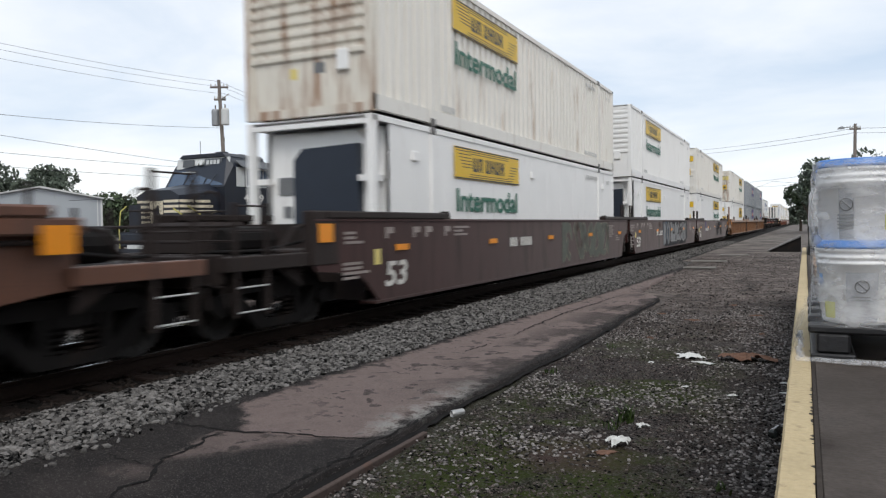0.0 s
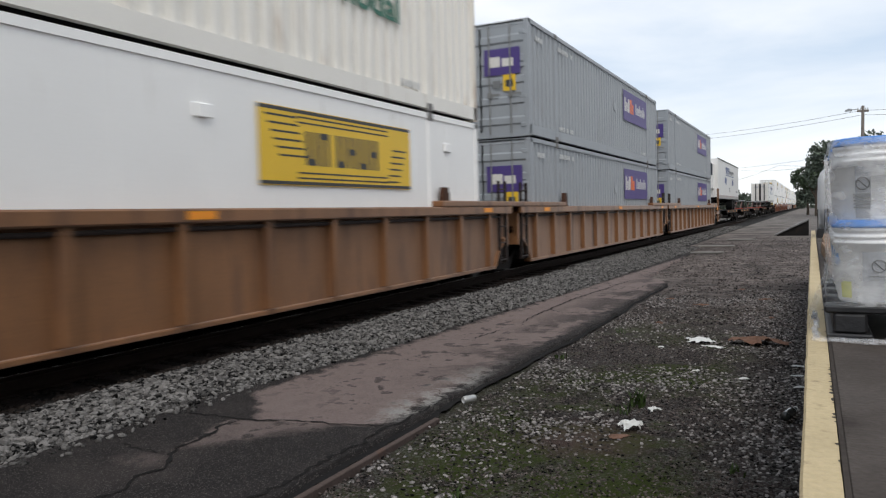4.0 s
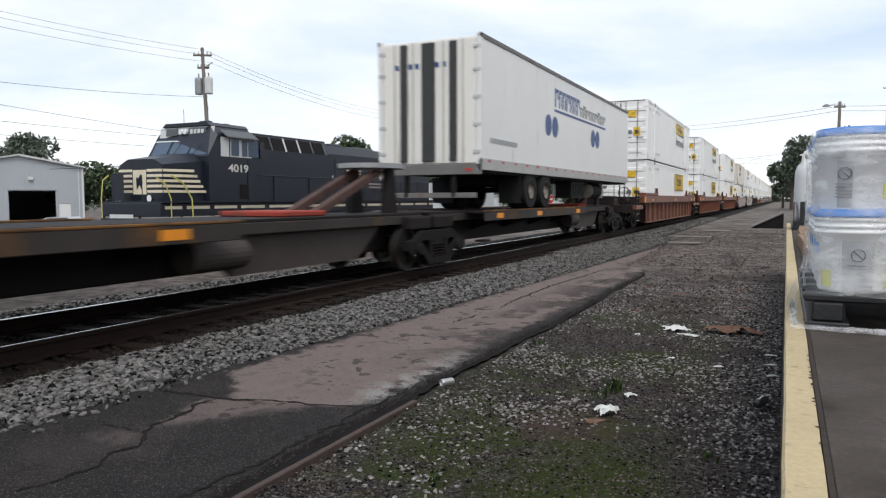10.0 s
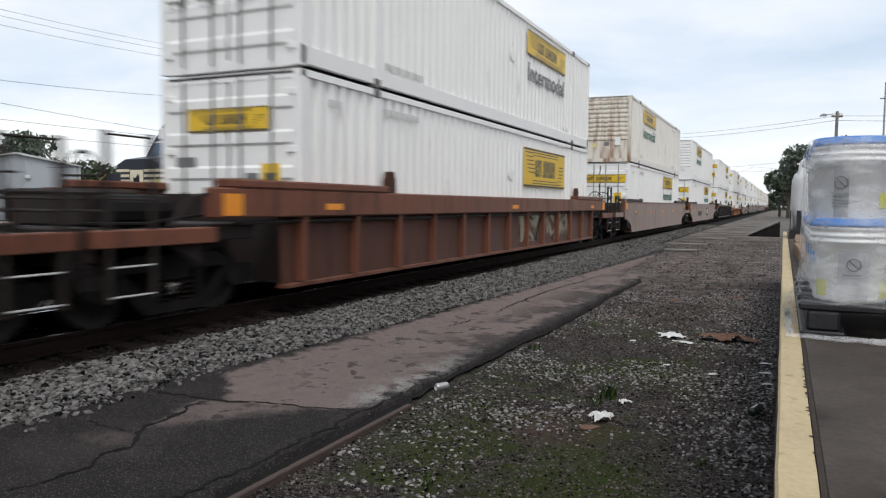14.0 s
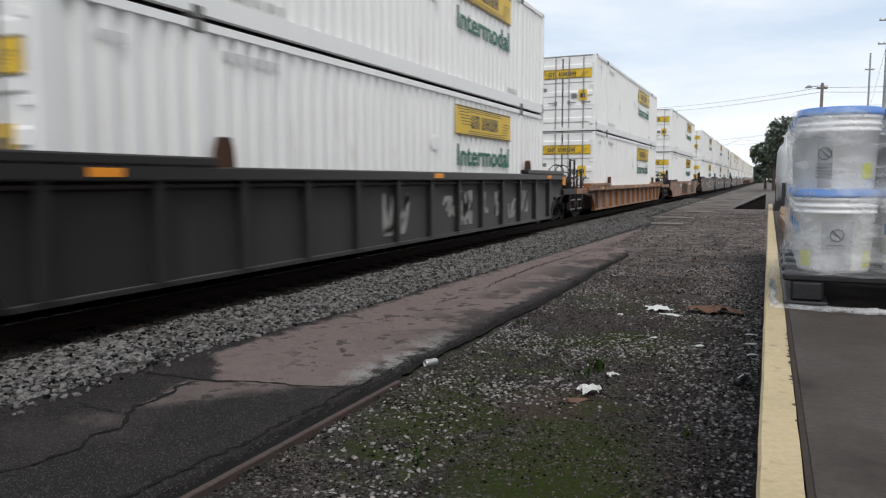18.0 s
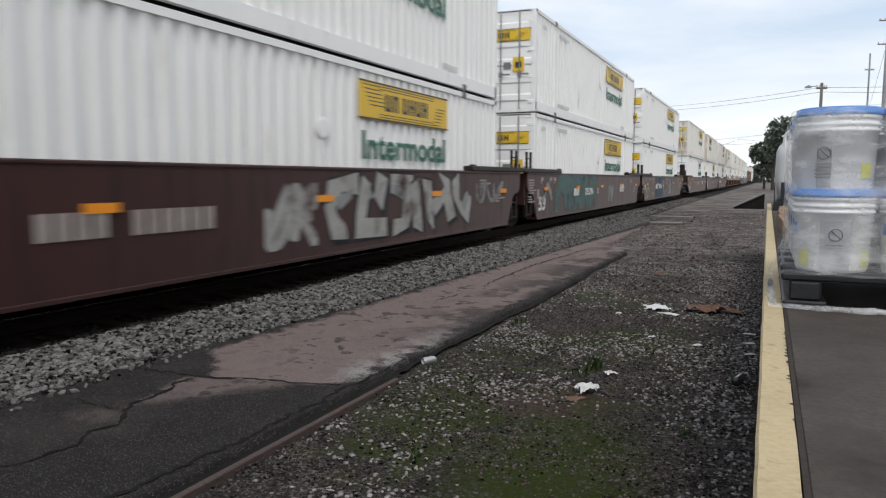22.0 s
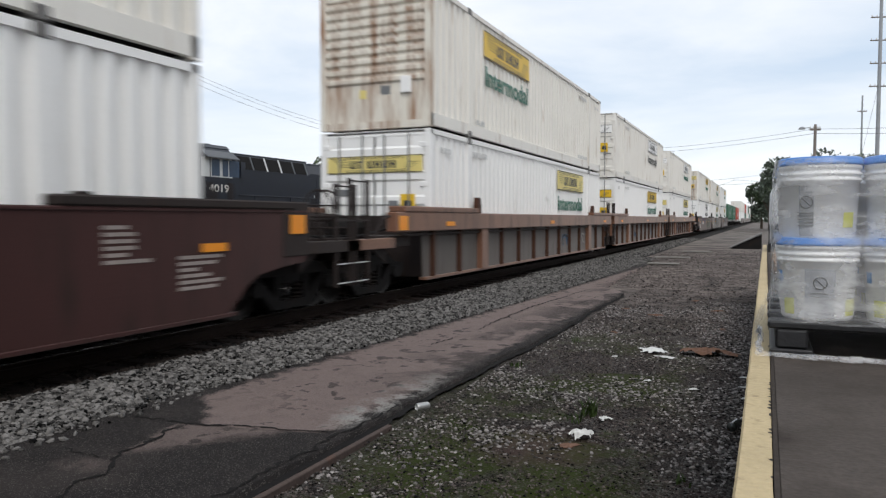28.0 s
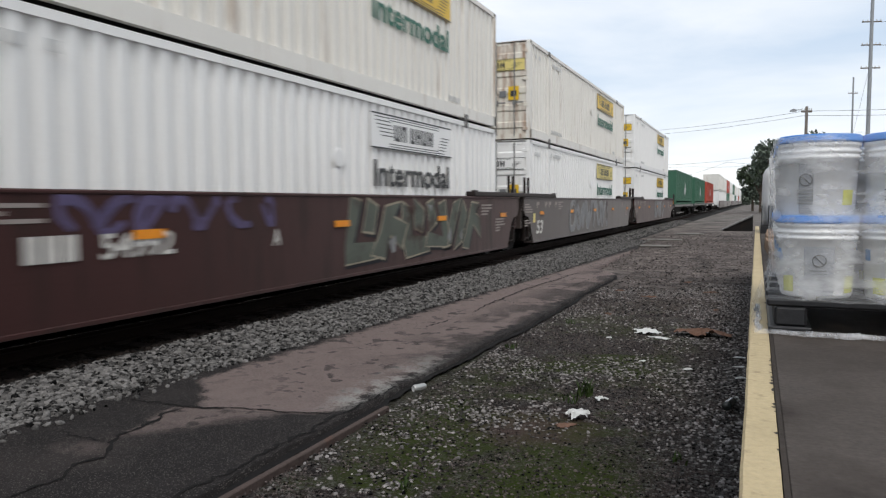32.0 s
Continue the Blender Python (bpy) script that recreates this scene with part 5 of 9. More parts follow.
def marks(root, y, z, n1, n2, h, ink, x=1.502):
    """Reporting marks as plain bars."""
    b = Shape()
    for n, start in ((n1, y), (n2, y + (n1 + 1.2) * h * 0.8)):
        for k in range(n):
            b.box(x + 0.008, x + 0.011, start + k * h * 0.8, start + k * h * 0.8 + h * 0.58, z, z + h)
    part("reporting_mark", b, M[ink], root, "row of painted marks")["kind"] = "stuff"


CROSS = Shape().box(-1.33, 1.33, -0.25, 0.25, 0.0, 0.09).mesh("cross_beam", M["truck_steel"])


def well_car(kind, paint, inner, near, far, s0, seed, live=True, extras=(), hi=1.53):
    """One unit of a double-stack well wagon; the box it carries spans y = 0 to CL."""
    names = {"car_brown": "brown", "car_yellow": "weathered yellow", "car_red": "red-brown", "car_orange": "orange-brown", "car_black": "black", "car_amber": "amber", "car_rust": "rusty orange", "car_greybrown": "grey-brown"}
    look_ = "smooth-sided" if kind == "smooth" else "ribbed"
    label = f"{names[paint]} {look_} steel well wagon" + (" with graffiti" if any(e[0] in "gb" for e in extras) else "") + ", rolling on the main track"
    root = thing("well_wagon", label, "railway wagon", "wagons of the train")
    lo = 0.24
    y0, y1 = (-1.88 if near == "couple" else -1.28), CL + (1.88 if far == "couple" else 1.28)
    for sx in (-1, 1):
        def bx(a, b, ya, yb, za, zb, c=0.0):
            return Shape().box(min(sx * a, sx * b), max(sx * a, sx * b), ya, yb, za, zb, c)
        if kind == "smooth":
            def end_cut(style, m):
                if style == "couple":
                    return [(m * 1.88, hi - 0.02), (m * 1.88, 0.90), (m * 1.80, 0.80), (m * 1.31, 0.76), (m * 0.78, 0.68), (m * 0.56, 0.56), (m * 0.20, lo)]
                return [(m * 1.28, hi - 0.02), (m * 1.28, 1.16), (m * 1.16, 1.02), (m * 0.86, 0.98), (m * 0.70, 0.86), (m * 0.34, lo)]
            cut = end_cut(near, -1) + [(CL + u, w) for u, w in reversed(end_cut(far, 1))]
            for out, style in ((-1, near), (1, far)):
                if style == "couple":
                    e0, e1 = sorted((out * 1.30 + (CL if out > 0 else 0), out * 1.92 + (CL if out > 0 else 0)))
                    part("end_box", bx(1.34, 1.512, e0, e1, 0.88, hi + 0.11, 0.02), M["car_dark" if paint != "car_rust" else paint], root, "box-shaped end of the side sill")
            part("side_plate", Shape().prism(cut, 0, min(sx * 1.44, sx * 1.50), max(sx * 1.44, sx * 1.50)), M[paint], root)
            part("top_chord", bx(1.36, 1.515, y0, y1, hi - 0.05, hi, 0.015), M[paint], root)
            part("bottom_flange", bx(1.2, 1.515, -0.34, CL + 0.34, lo - 0.03, lo + 0.02, 0.008), M[paint], root)
        else:
            square = inner in ("car_maroon", "car_slate")
            deep = 0.36 if square else 0.16
            part("top_chord", bx(1.30, 1.52, y0, y1, hi - deep, hi, 0.02), M[paint], root)
            def arch(e, m):
                return [(m * e, hi - deep), (m * e, 0.86), (m * (e - 0.35), 0.83), (m * 1.0, 0.76), (m * 0.80, 0.65), (m * 0.64, 0.50), (m * 0.53, 0.36), (m * 0.47, lo)]
            if not square:
                cut = arch(-y0, -1) + [(CL + u, w) for u, w in reversed(arch(y1 - CL, 1))]
                for out in (-1, 1):
                    lip = arch(1.3, 1)[2:]
                    inset = [(u + 0.05, w + 0.03) for u, w in lip]
                    edge_ = [(out * u + (CL if out > 0 else 0), w) for u, w in lip + inset[::-1]]
                    part("arch_lip", Shape().prism(edge_, 0, min(sx * 1.33, sx * 1.45), max(sx * 1.33, sx * 1.45)), M[paint], root)
            else:
                cut = [(-0.56, hi - deep), (-0.5, lo), (CL + 0.5, lo), (CL + 0.56, hi - deep)]
            part("side_plate", Shape().prism(cut, 0, min(sx * 1.33, sx * 1.37), max(sx * 1.33, sx * 1.37)), M[inner], root)
            part("bottom_flange", bx(1.28, 1.44, -0.5, CL + 0.5, lo - 0.03, lo + 0.03, 0.01), M[paint], root)
            part("air_pipe", Shape().tube((sx * 1.42, y0 + 0.4, hi - deep - 0.06), (sx * 1.42, y1 - 0.4, hi - deep - 0.06), 0.025), M["car_dark"], root)
            rib = Shape().prism([(1.37, -0.05), (1.49, -0.045), (1.49, 0.045), (1.37, 0.05)], 2, lo + 0.05, hi - deep)
            rib.v = [(x * sx, y, z) for x, y, z in rib.v]
            rm = rib.mesh("rib", M[paint])
            post = Shape().prism([(1.37, -0.22), (1.50, -0.20), (1.50, 0.20), (1.37, 0.22)], 2, lo + 0.03, hi - deep)
            post.v = [(x * sx, y, z) for x, y, z in post.v]
            pm = post.mesh("rib", M[paint])
            thin = Shape().prism([(1.37, -0.045), (1.46, -0.03), (1.46, 0.03), (1.37, 0.045)], 2, lo + 0.03, hi - deep)
            thin.v = [(x * sx, y, z) for x, y, z in thin.v]
            tm = thin.mesh("rib", M["car_dark" if sx < 0 else "rib_rust"])
            for k in range(13):
                fat = k in (2, 10)
                part("rib", rm if paint != "car_orange" or inner == paint else (pm if fat else tm), None, root, "", (0, -0.15 + k * (CL + 0.3) / 12, 0))
        for ya in (-1.58, CL - 2.1):
            part("walkway_cap", bx(1.18, 1.53, ya, ya + 3.68, hi, hi + 0.11, 0.02), M["car_dark" if kind == "smooth" else paint], root)
        for y in (2.35, CL - 1.75):
            g = 0.16 if kind == "smooth" else 0.40
            gd = Shape().prism([(y - 0.14, hi), (y + 0.14, hi), (y + 0.12, hi + 0.55 * g), (y + 0.07, hi + 0.9 * g), (y - 0.07, hi + 0.9 * g), (y - 0.12, hi + 0.5 * g)], 0, min(sx * 1.34, sx * 1.44), max(sx * 1.34, sx * 1.44))
            part("guide", gd, M["car_dark" if kind == "smooth" else "rib_rust"], root)
        for k, y in enumerate((0.3, 4.2, 8.1, 12.0, 15.9)):
            part("reflector", bx(1.515 if kind == "smooth" else 1.52, 1.521 if kind == "smooth" else 1.526, y, y + 0.42, 1.02 if kind == "smooth" else hi - deep * 0.75, 1.12 if kind == "smooth" else hi - deep * 0.75 + 0.09), M["reflector"], root) if k % 2 == 0 or kind == "smooth" else None
    for k in range(3):
        part("cross_beam", CROSS, None, root, "", (0, 0.5 + k * (CL - 1) / 2, lo))
    for y in (-0.34, CL + 0.30):
        part("end_bulkhead", Shape().box(-1.31, 1.31, y, y + 0.04, lo + 0.02, hi - 0.06), M["car_dark"], root, "dark steel bulkhead closing the well")
    for y, out, style in ((y0, -1, near), (y1, 1, far)):
        part("bolster", Shape().box(-1.32, 1.32, min(y, y - out * 0.9), max(y, y - out * 0.9), 0.90, 1.1, 0.02), M["car_dark"], root)
        if style == "couple":
            end_platform(root, (-0.72 if out < 0 else CL + 0.72), out, "car_dark" if paint in ("car_brown", "car_greybrown", "car_black") else paint, seed, hi)
        else:
            joint_end(root, y, out, paint)
    bogie(root, -2.08 if near == "couple" else -1.47, s0, live)
    if far == "couple":
        bogie(root, CL + 2.08, s0, live)
    if kind == "smooth":
        stencil(root, seed, 1.502, ((-1.15, hi - 0.23), (-1.2, 0.85), (2.5, hi - 0.17), (CL - 1.6, hi - 0.23), (CL - 0.6, 0.95)))
        if not any(e[0] == "p" and e[1] < 0 for e in extras):
            part("placard", Shape().box(1.502, 1.506, -0.36, -0.14, 0.80, 1.06), M["dim_ink" if seed % 2 else "pale_yellow"], root)
        b = Shape()
        for y in (0.0, 0.9, 1.35, 2.1):
            b.box(1.502, 1.505, y, y + 0.08, hi - 0.31, hi - 0.13).box(1.502, 1.505, y + 0.08, y + 0.26, hi - 0.23, hi - 0.13)
        part("jack_mark", b, M["dim_ink"], root, "row of small painted marks")["kind"] = "stuff"
    for e in extras:
        if e[0] == "g":
            spray(root, e[1], e[2], e[3], e[4], e[5], e[6], (1.505 if len(e) < 9 or e[8] < 2 else 1.499) if kind == "smooth" else 1.372, "spray_pale" if len(e) < 8 else e[7], e[8] if len(e) > 8 else 1.0)
        elif e[0] == "stand":
            part("brake_stand", Shape().box(0.92, 1.28, -2.25, -1.95, 1.05, 2.5, 0.03), M["car_dark"], root, "tall dark brake stand")
        elif e[0] == "b":
            block_spray(root, e[1], e[2], e[3], e[4], e[5], e[6], e[7], e[8], e[9], 1.505 if kind == "smooth" else 1.375)
        elif e[0] == "53":
            part("number", FIFTY["white_ink"], None, root, "painted number", (1.503, e[1], e[2]))
        elif e[0] == "m":
            marks(root, e[1], e[2], e[3], e[4], e[5], e[6], 1.503 if kind == "smooth" else 1.522)
        elif e[0] == "c":
            part("graffiti_date", widen(lettering(e[3], e[4], M["spray_cream"], "number_mesh"), e[5]), None, root, "spray-painted date", (1.508, e[1], e[2]))
        elif e[0] == "t":
            part("number", widen(lettering(e[3], e[4], M["white_ink"], "number_mesh"), e[5]), None, root, "painted number", (1.503 + 0.008, e[1], e[2]))
        elif e[0] == "p":
            part("placard", Shape().box(1.502, 1.507, e[1], e[1] + e[3], e[2], e[2] + e[4]), M[e[5]], root)
    root.matrix_basis = pose(TRACK, s0, RAIL)
    MOVERS.append((root, TRACK, s0, RAIL, 0))
    return root


YW, PW = ("yellow", "s", "green_ink"), ("pale_yellow", "s", "green_ink")
YG, YB, OB, OG = ("yellow", "s", "grey_ink"), ("yellow", "b", None), ("white", "s", "black_ink"), ("white", "s", "green_ink")
DY, DP, DW, DE = ("yellow", "d"), ("pale_yellow", "d"), ("white", "d"), ("yellow", "e")


def box_on(s0, level, spec):
    turn, side, paint, logo, end_paint, panel, front = spec
    root, copied = container(side, paint, logo, end_paint, panel, front, int(s0 * 10) + level)
    ride(root, copied, s0, RAIL + 0.36 + level * 2.885, turn == "F")


C1 = ("D", "corr", "white", YW, "white", DY, "plain")
C2 = ("D", "corr", "white_old", YW, "white_old", DY, "plain")
FR = ("F", "corr", "white_old", YW, "rusty_white", DP, "plain")
RF = ("F", "smooth", "white", YW, "white", DY, "reefer")
RD = ("D", "smooth", "white", YW, "white", DY, "reefer")
SB = ("D", "smooth", "white", YB, "white", DE, "plain")
SG = ("D", "smooth", "white", YG, "white", DE, "plain")
CB = ("D", "corr", "white", YB, "white", DE, "plain")
CG = ("D", "corr", "white", YG, "white", DE, "plain")
RU = ("D", "corr", "white_old", YW, "rusty_white", DP, "plain")
OL = ("D", "corr", "white", OB, "white", DW, "plain")
OV = ("D", "corr", "white_old", OG, "white_old", DW, "plain")
PL = ("D", "corr", "white", PW, "white", DP, "plain")
UNITS = [
    # start, kind, paint, panels, near end, far end, lower box, upper box, extras
    (-13.55, "ribbed", "car_rust", "car_rust", "couple", "couple", C1, C1, ()),
    (9.85, "smooth", "car_brown", "car_brown", "couple", "joint", RF, FR, (("53", 0.30, 0.47), ("m", 5.4, 0.92, 3, 5, 0.2, "white_ink"), ("g", 4, 9.3, 14.6, 0.35, 1.45, "moss", "spray_cream", 1.3), ("p", -0.34, 0.82, 0.18, 0.24, "pale_yellow"))),
    (29.0, "smooth", "car_brown", "car_brown", "joint", "joint", RF, ("F", "corr", "white", YW, "white", DY, "plain"), (("53", 0.30, 0.47), ("m", 4.2, 0.84, 3, 0, 0.2, "white_ink"), ("t", 5.35, 0.84, "55589", 0.2, 0.8), ("g", 7, 5.8, 13.6, 0.28, 1.5, "dark", "spray_dark", 3.0), ("g", 8, 6.0, 7.6, 0.36, 1.44, "grey", "spray_sky", 1.6), ("b", 9, 7.6, 13.2, 0.40, 1.44, 7, "spray_grey", "spray_pale", "spray_dark"), ("g", 10, 4.75, 5.3, 1.2, 1.46, "umber", "spray_umber"), ("p", -0.34, 0.82, 0.18, 0.24, "pale_yellow"))),
    (48.1, "smooth", "car_brown", "car_brown", "joint", "couple", RD, C2, (("53", 0.30, 0.47), ("m", 2.95, 0.82, 3, 0, 0.2, "white_ink"), ("t", 4.05, 0.82, "55589", 0.2, 0.8), ("t", 5.65, 0.84, "B", 0.2, 0.14), ("g", 22, 2.6, 3.4, 0.75, 1.45, "lilac", "spray_lilac"), ("g", 21, 9.4, 13.2, 0.35, 1.45, "dark", "spray_pale"))),
    (71.5, "ribbed", "car_yellow", "car_yellow", "couple", "joint", SB, RU, ()),
    (90.8, "ribbed", "car_yellow", "car_yellow", "joint", "joint", "parcel", "parcel", ()),
    (109.9, "ribbed", "car_yellow", "car_yellow", "joint", "couple", "parcel", "parcel", ()),
    (220.65, "ribbed", "car_red", "car_maroon", "couple", "couple", SB, SG, ()),
    (244.05, "ribbed", "car_red", "car_maroon", "couple", "couple", SB, SG, ()),
    (267.3, "ribbed", "car_red", "car_maroon", "couple", "couple", CB, CG, (("g", 31, 9.0, 13.5, 0.4, 1.1, "cream", "spray_cream"),)),
    (290.95, "smooth", "car_rust", "car_rust", "couple", "couple", C1, FR, ()),
    (313.95, "smooth", "car_rust", "car_rust", "couple", "couple", C1, ("F", "corr", "white", YW, "white", DY, "plain"), (("m", 9.8, 0.72, 3, 0, 0.42, "white_ink"), ("p", 3.2, 0.62, 2.6, 0.34, "car_dark"), ("p", 9.6, 0.62, 1.5, 0.6, "dark_gap"))),
    (337.6, "ribbed", "car_black", "car_black", "couple", "couple", C1, C1, (("g", 41, 6.3, 7.3, 0.4, 1.15, "pale", "spray_grey"), ("g", 42, 8.75, 9.45, 0.6, 1.05, "pale"), ("g", 43, 9.75, 10.4, 0.4, 1.15, "pale"), ("g", 44, 10.9, 11.4, 0.6, 1.1, "pale"), ("g", 45, 11.85, 12.5, 0.5, 1.15, "pale"), ("g", 46, 12.85, 13.45, 0.4, 0.9, "pale"), ("g", 47, 13.85, 14.5, 0.5, 1.1, "pale"))),
    (360.75, "ribbed", "car_amber", "car_rust", "couple", "couple", C1, C1, ()),
    (384.1, "smooth", "car_amber", "car_amber", "couple", "couple", C1, C1, (("p", 2.7, 0.80, 2.5, 0.30, "car_black"), ("m", 2.85, 0.85, 4, 0, 0.2, "dim_ink"), ("t", 4.46, 0.84, "471457", 0.2, 1.18), ("g", 50, 5.2, 9.2, 0.3, 1.1, "umber", "spray_umber", 1.8), ("p", 10.1, 0.94, 1.5, 0.2, "white_ink"), ("b", 52, 11.7, 14.3, 0.32, 1.20, 4, "spray_moss", "spray_dark", "spray_teal"))),
    (407.65, "smooth", "car_brown", "car_brown", "couple", "joint", C1, C1, (("m", 3.7, 0.78, 4, 6, 0.26, "dim_ink"), ("b", 61, 8.3, 14.0, 0.36, 1.5, 6, "spray_pale", "spray_dark", "spray_grey"), ("g", 62, 6.9, 8.1, 0.4, 1.3, "pale", "spray_grey"), ("g", 63, 14.3, 16.1, 0.8, 1.3, "grey", "spray_grey"))),
    (427.0, "smooth", "car_brown", "car_brown", "joint", "joint", C1, C1, (("53", 0.10, 0.47), ("m", 3.84, 0.80, 4, 0, 0.24, "white_ink"), ("t", 6.1, 0.80, "255296", 0.24, 1.3), ("t", 7.55, 0.82, "C", 0.2, 0.16), ("g", 70, 0.0, 1.25, 0.7, 1.25, "grey", "spray_grey"), ("g", 71, 1.5, 7.2, 0.32, 1.5, "teal", "spray_teal", 1.9), ("m", 12.0, 0.8, 4, 0, 0.34, "white_ink"), ("g", 73, 9.6, 10.6, 0.45, 1.1, "grey"))),
    (446.45, "smooth", "car_brown", "car_brown", "joint", "couple", C1, C1, (("m", 3.62, 0.80, 4, 0, 0.25, "white_ink"), ("t", 5.5, 0.82, "255296", 0.25, 1.3), ("t", 7.0, 0.84, "B", 0.24, 0.16), ("g", 81, 3.5, 6.6, 0.3, 1.5, "blue", "spray_blue", 1.9), ("g", 83, 7.9, 11.7, 0.35, 1.48, "grey", "spray_dark"), ("g", 84, 5.6, 7.9, 0.4, 1.3, "grey", "spray_grey", 0.6), ("c", 2.62, 0.38, "2013", 0.24, 0.9), ("g", 82, -0.3, 1.2, 0.3, 0.95, "cream", "spray_teal"))),
    (469.85, "smooth", "car_brown", "car_brown", "couple", "joint", ("D", "corr", "white", OG, "white", DW, "plain"), RU, (("stand",), ("53", 0.25, 0.49), ("m", 6.4, 0.84, 4, 6, 0.26, "dim_ink"), ("m", 11.8, 0.86, 4, 0, 0.3, "white_ink"))),
    (489.15, "smooth", "car_brown", "car_brown", "joint", "joint", PL, FR, (("53", 0.0, 0.49), ("m", 6.4, 0.84, 4, 6, 0.26, "dim_ink"), ("g", 93, 9, 13, 0.4, 1.4, "grey"))),
    (508.6, "smooth", "car_brown", "car_brown", "joint", "couple", PL, C2, (("m", 1.2, 0.84, 4, 6, 0.26, "white_ink"), ("b", 95, 4.4, 11.5, 0.30, 1.5, 6, "spray_tan", "spray_pale", "spray_orange"), ("m", 10.2, 0.84, 4, 0, 0.30, "spray_tan"), ("g", 96, 11.5, 12.9, 1.0, 1.4, "orange", "spray_umber"))),
    (531.2, "ribbed", "car_orange", "car_slate", "couple", "joint", PL, FR, (("g", 97, 12.7, 13.8, 0.5, 0.9, "pale", "spray_dark"), ("g", 98, 10.0, 11.0, 0.5, 0.9, "dark", "spray_sky"))),
    (550.65, "ribbed", "car_orange", "car_slate", "joint", "joint", C1, ("D", "corr", "white_old", OB, "white_old", DW, "plain"), (("g", 99, 10.2, 11.3, 0.45, 0.95, "dark", "spray_sky"), ("g", 100, 4.7, 5.5, 0.5, 0.9, "dark", "spray_sky"), ("g", 98, 7.4, 8.2, 0.5, 0.9, "grey", "spray_grey"),)),
    (570.2, "ribbed", "car_orange", "car_slate", "joint", "couple", PL, OV, (("g", 101, 3.4, 4.3, 0.5, 0.9, "dark", "spray_sky"), ("g", 102, 4.8, 5.7, 0.5, 0.9, "dark", "spray_sky"), ("g", 110, 6.2, 7.0, 0.5, 0.9, "dark", "spray_sky"), ("g", 111, 7.6, 8.4, 0.5, 0.9, "dark", "spray_sky"), ("g", 112, 4.4, 7.2, 1.24, 1.46, "pale", "spray_grey"),)),
    (593.4, "smooth", "car_brown", "car_brown", "couple", "joint", OL, RU, (("53", 0.30, 0.47), ("m", 2.97, 0.85, 3, 0, 0.25, "white_ink"), ("t", 4.28, 0.85, "54992", 0.25, 0.96), ("t", 6.64, 0.83, "A", 0.22, 0.16), ("b", 103, 8.4, 14.5, 0.34, 1.5, 6, "spray_moss", "spray_cream", "spray_grey"), ("g", 104, 3.3, 6.6, 1.08, 1.48, "lilac", "spray_lilac"))),
    (612.6, "smooth", "car_greybrown", "car_greybrown", "joint", "joint", ("D", "corr", "white", PW, "white", DW, "plain"), RU, (("53", 0.30, 0.47), ("g", 105, 4.0, 11.0, 0.35, 1.45, "grey", "spray_pale"))),
    (632.3, "smooth", "car_brown", "car_brown", "joint", "couple", C1, C1, (("g", 107, 7.0, 12.0, 0.35, 1.45, "grey"),)),
]
for n_, (s0, kind, paint, inner, near, far, low, high, extras) in enumerate(UNITS):
    well_car(kind, paint, inner, near, far, s0, n_ + 1, True, extras, {("car_amber", "ribbed"): 1.13, ("car_amber", "smooth"): 1.24}.get((paint, kind), 1.53))
    for level, spec in ((0, low), (1, high)):
        if spec == "parcel":
            ride(*parcel_container(), s0, RAIL + 0.36 + level * 2.885)
        else:
            box_on(s0, level, spec)


# ---- loading dock ----
M["concrete"] = surface("dock_concrete", (0.078, 0.065, 0.057), 0.75, spread=0.45, scale=3.2, fine=70, bump=0.3, dirt=(0.040, 0.033, 0.029), dirty=0.66, world_space=True)
M["yellow_edge"] = surface("worn_yellow_edge_paint", (0.47, 0.375, 0.225), 0.7, spread=0.18, scale=3, fine=60, bump=0.3, dirt=(0.21, 0.165, 0.11), dirty=0.40, world_space=True, dirt_scale=16)
M["edge_rust"] = surface("rusty_edge_angle", (0.040, 0.032, 0.027), 0.8, spread=0.4, world_space=True)
M["pail"] = surface("white_plastic_pail", (0.86, 0.86, 0.86), 0.4, spread=0.04, bump=0.02)
M["lid"] = surface("blue_plastic_lid", (0.05, 0.21, 0.58), 0.4, spread=0.12, bump=0.02)
M["label_grey"] = surface("printed_grey_label", (0.30, 0.31, 0.33), 0.5, spread=0.12, fine=90)
M["label_blue"] = surface("printed_blue_label", (0.05, 0.22, 0.50), 0.5)
M["label_yellow"] = surface("printed_yellow_label", (0.55, 0.55, 0.10), 0.5, spread=0.2, fine=120)
M["pallet_black"] = surface("black_plastic_pallet", (0.014, 0.014, 0.016), 0.5, spread=0.3)
M["plank"] = surface("weathered_pallet_wood", (0.24, 0.165, 0.115), 0.85, spread=0.35, scale=6, fine=50, bump=0.3, per=0.4)
M["bag"] = surface("white_woven_bag", (0.66, 0.66, 0.66), 0.6, spread=0.07, fine=120, bump=0.15)


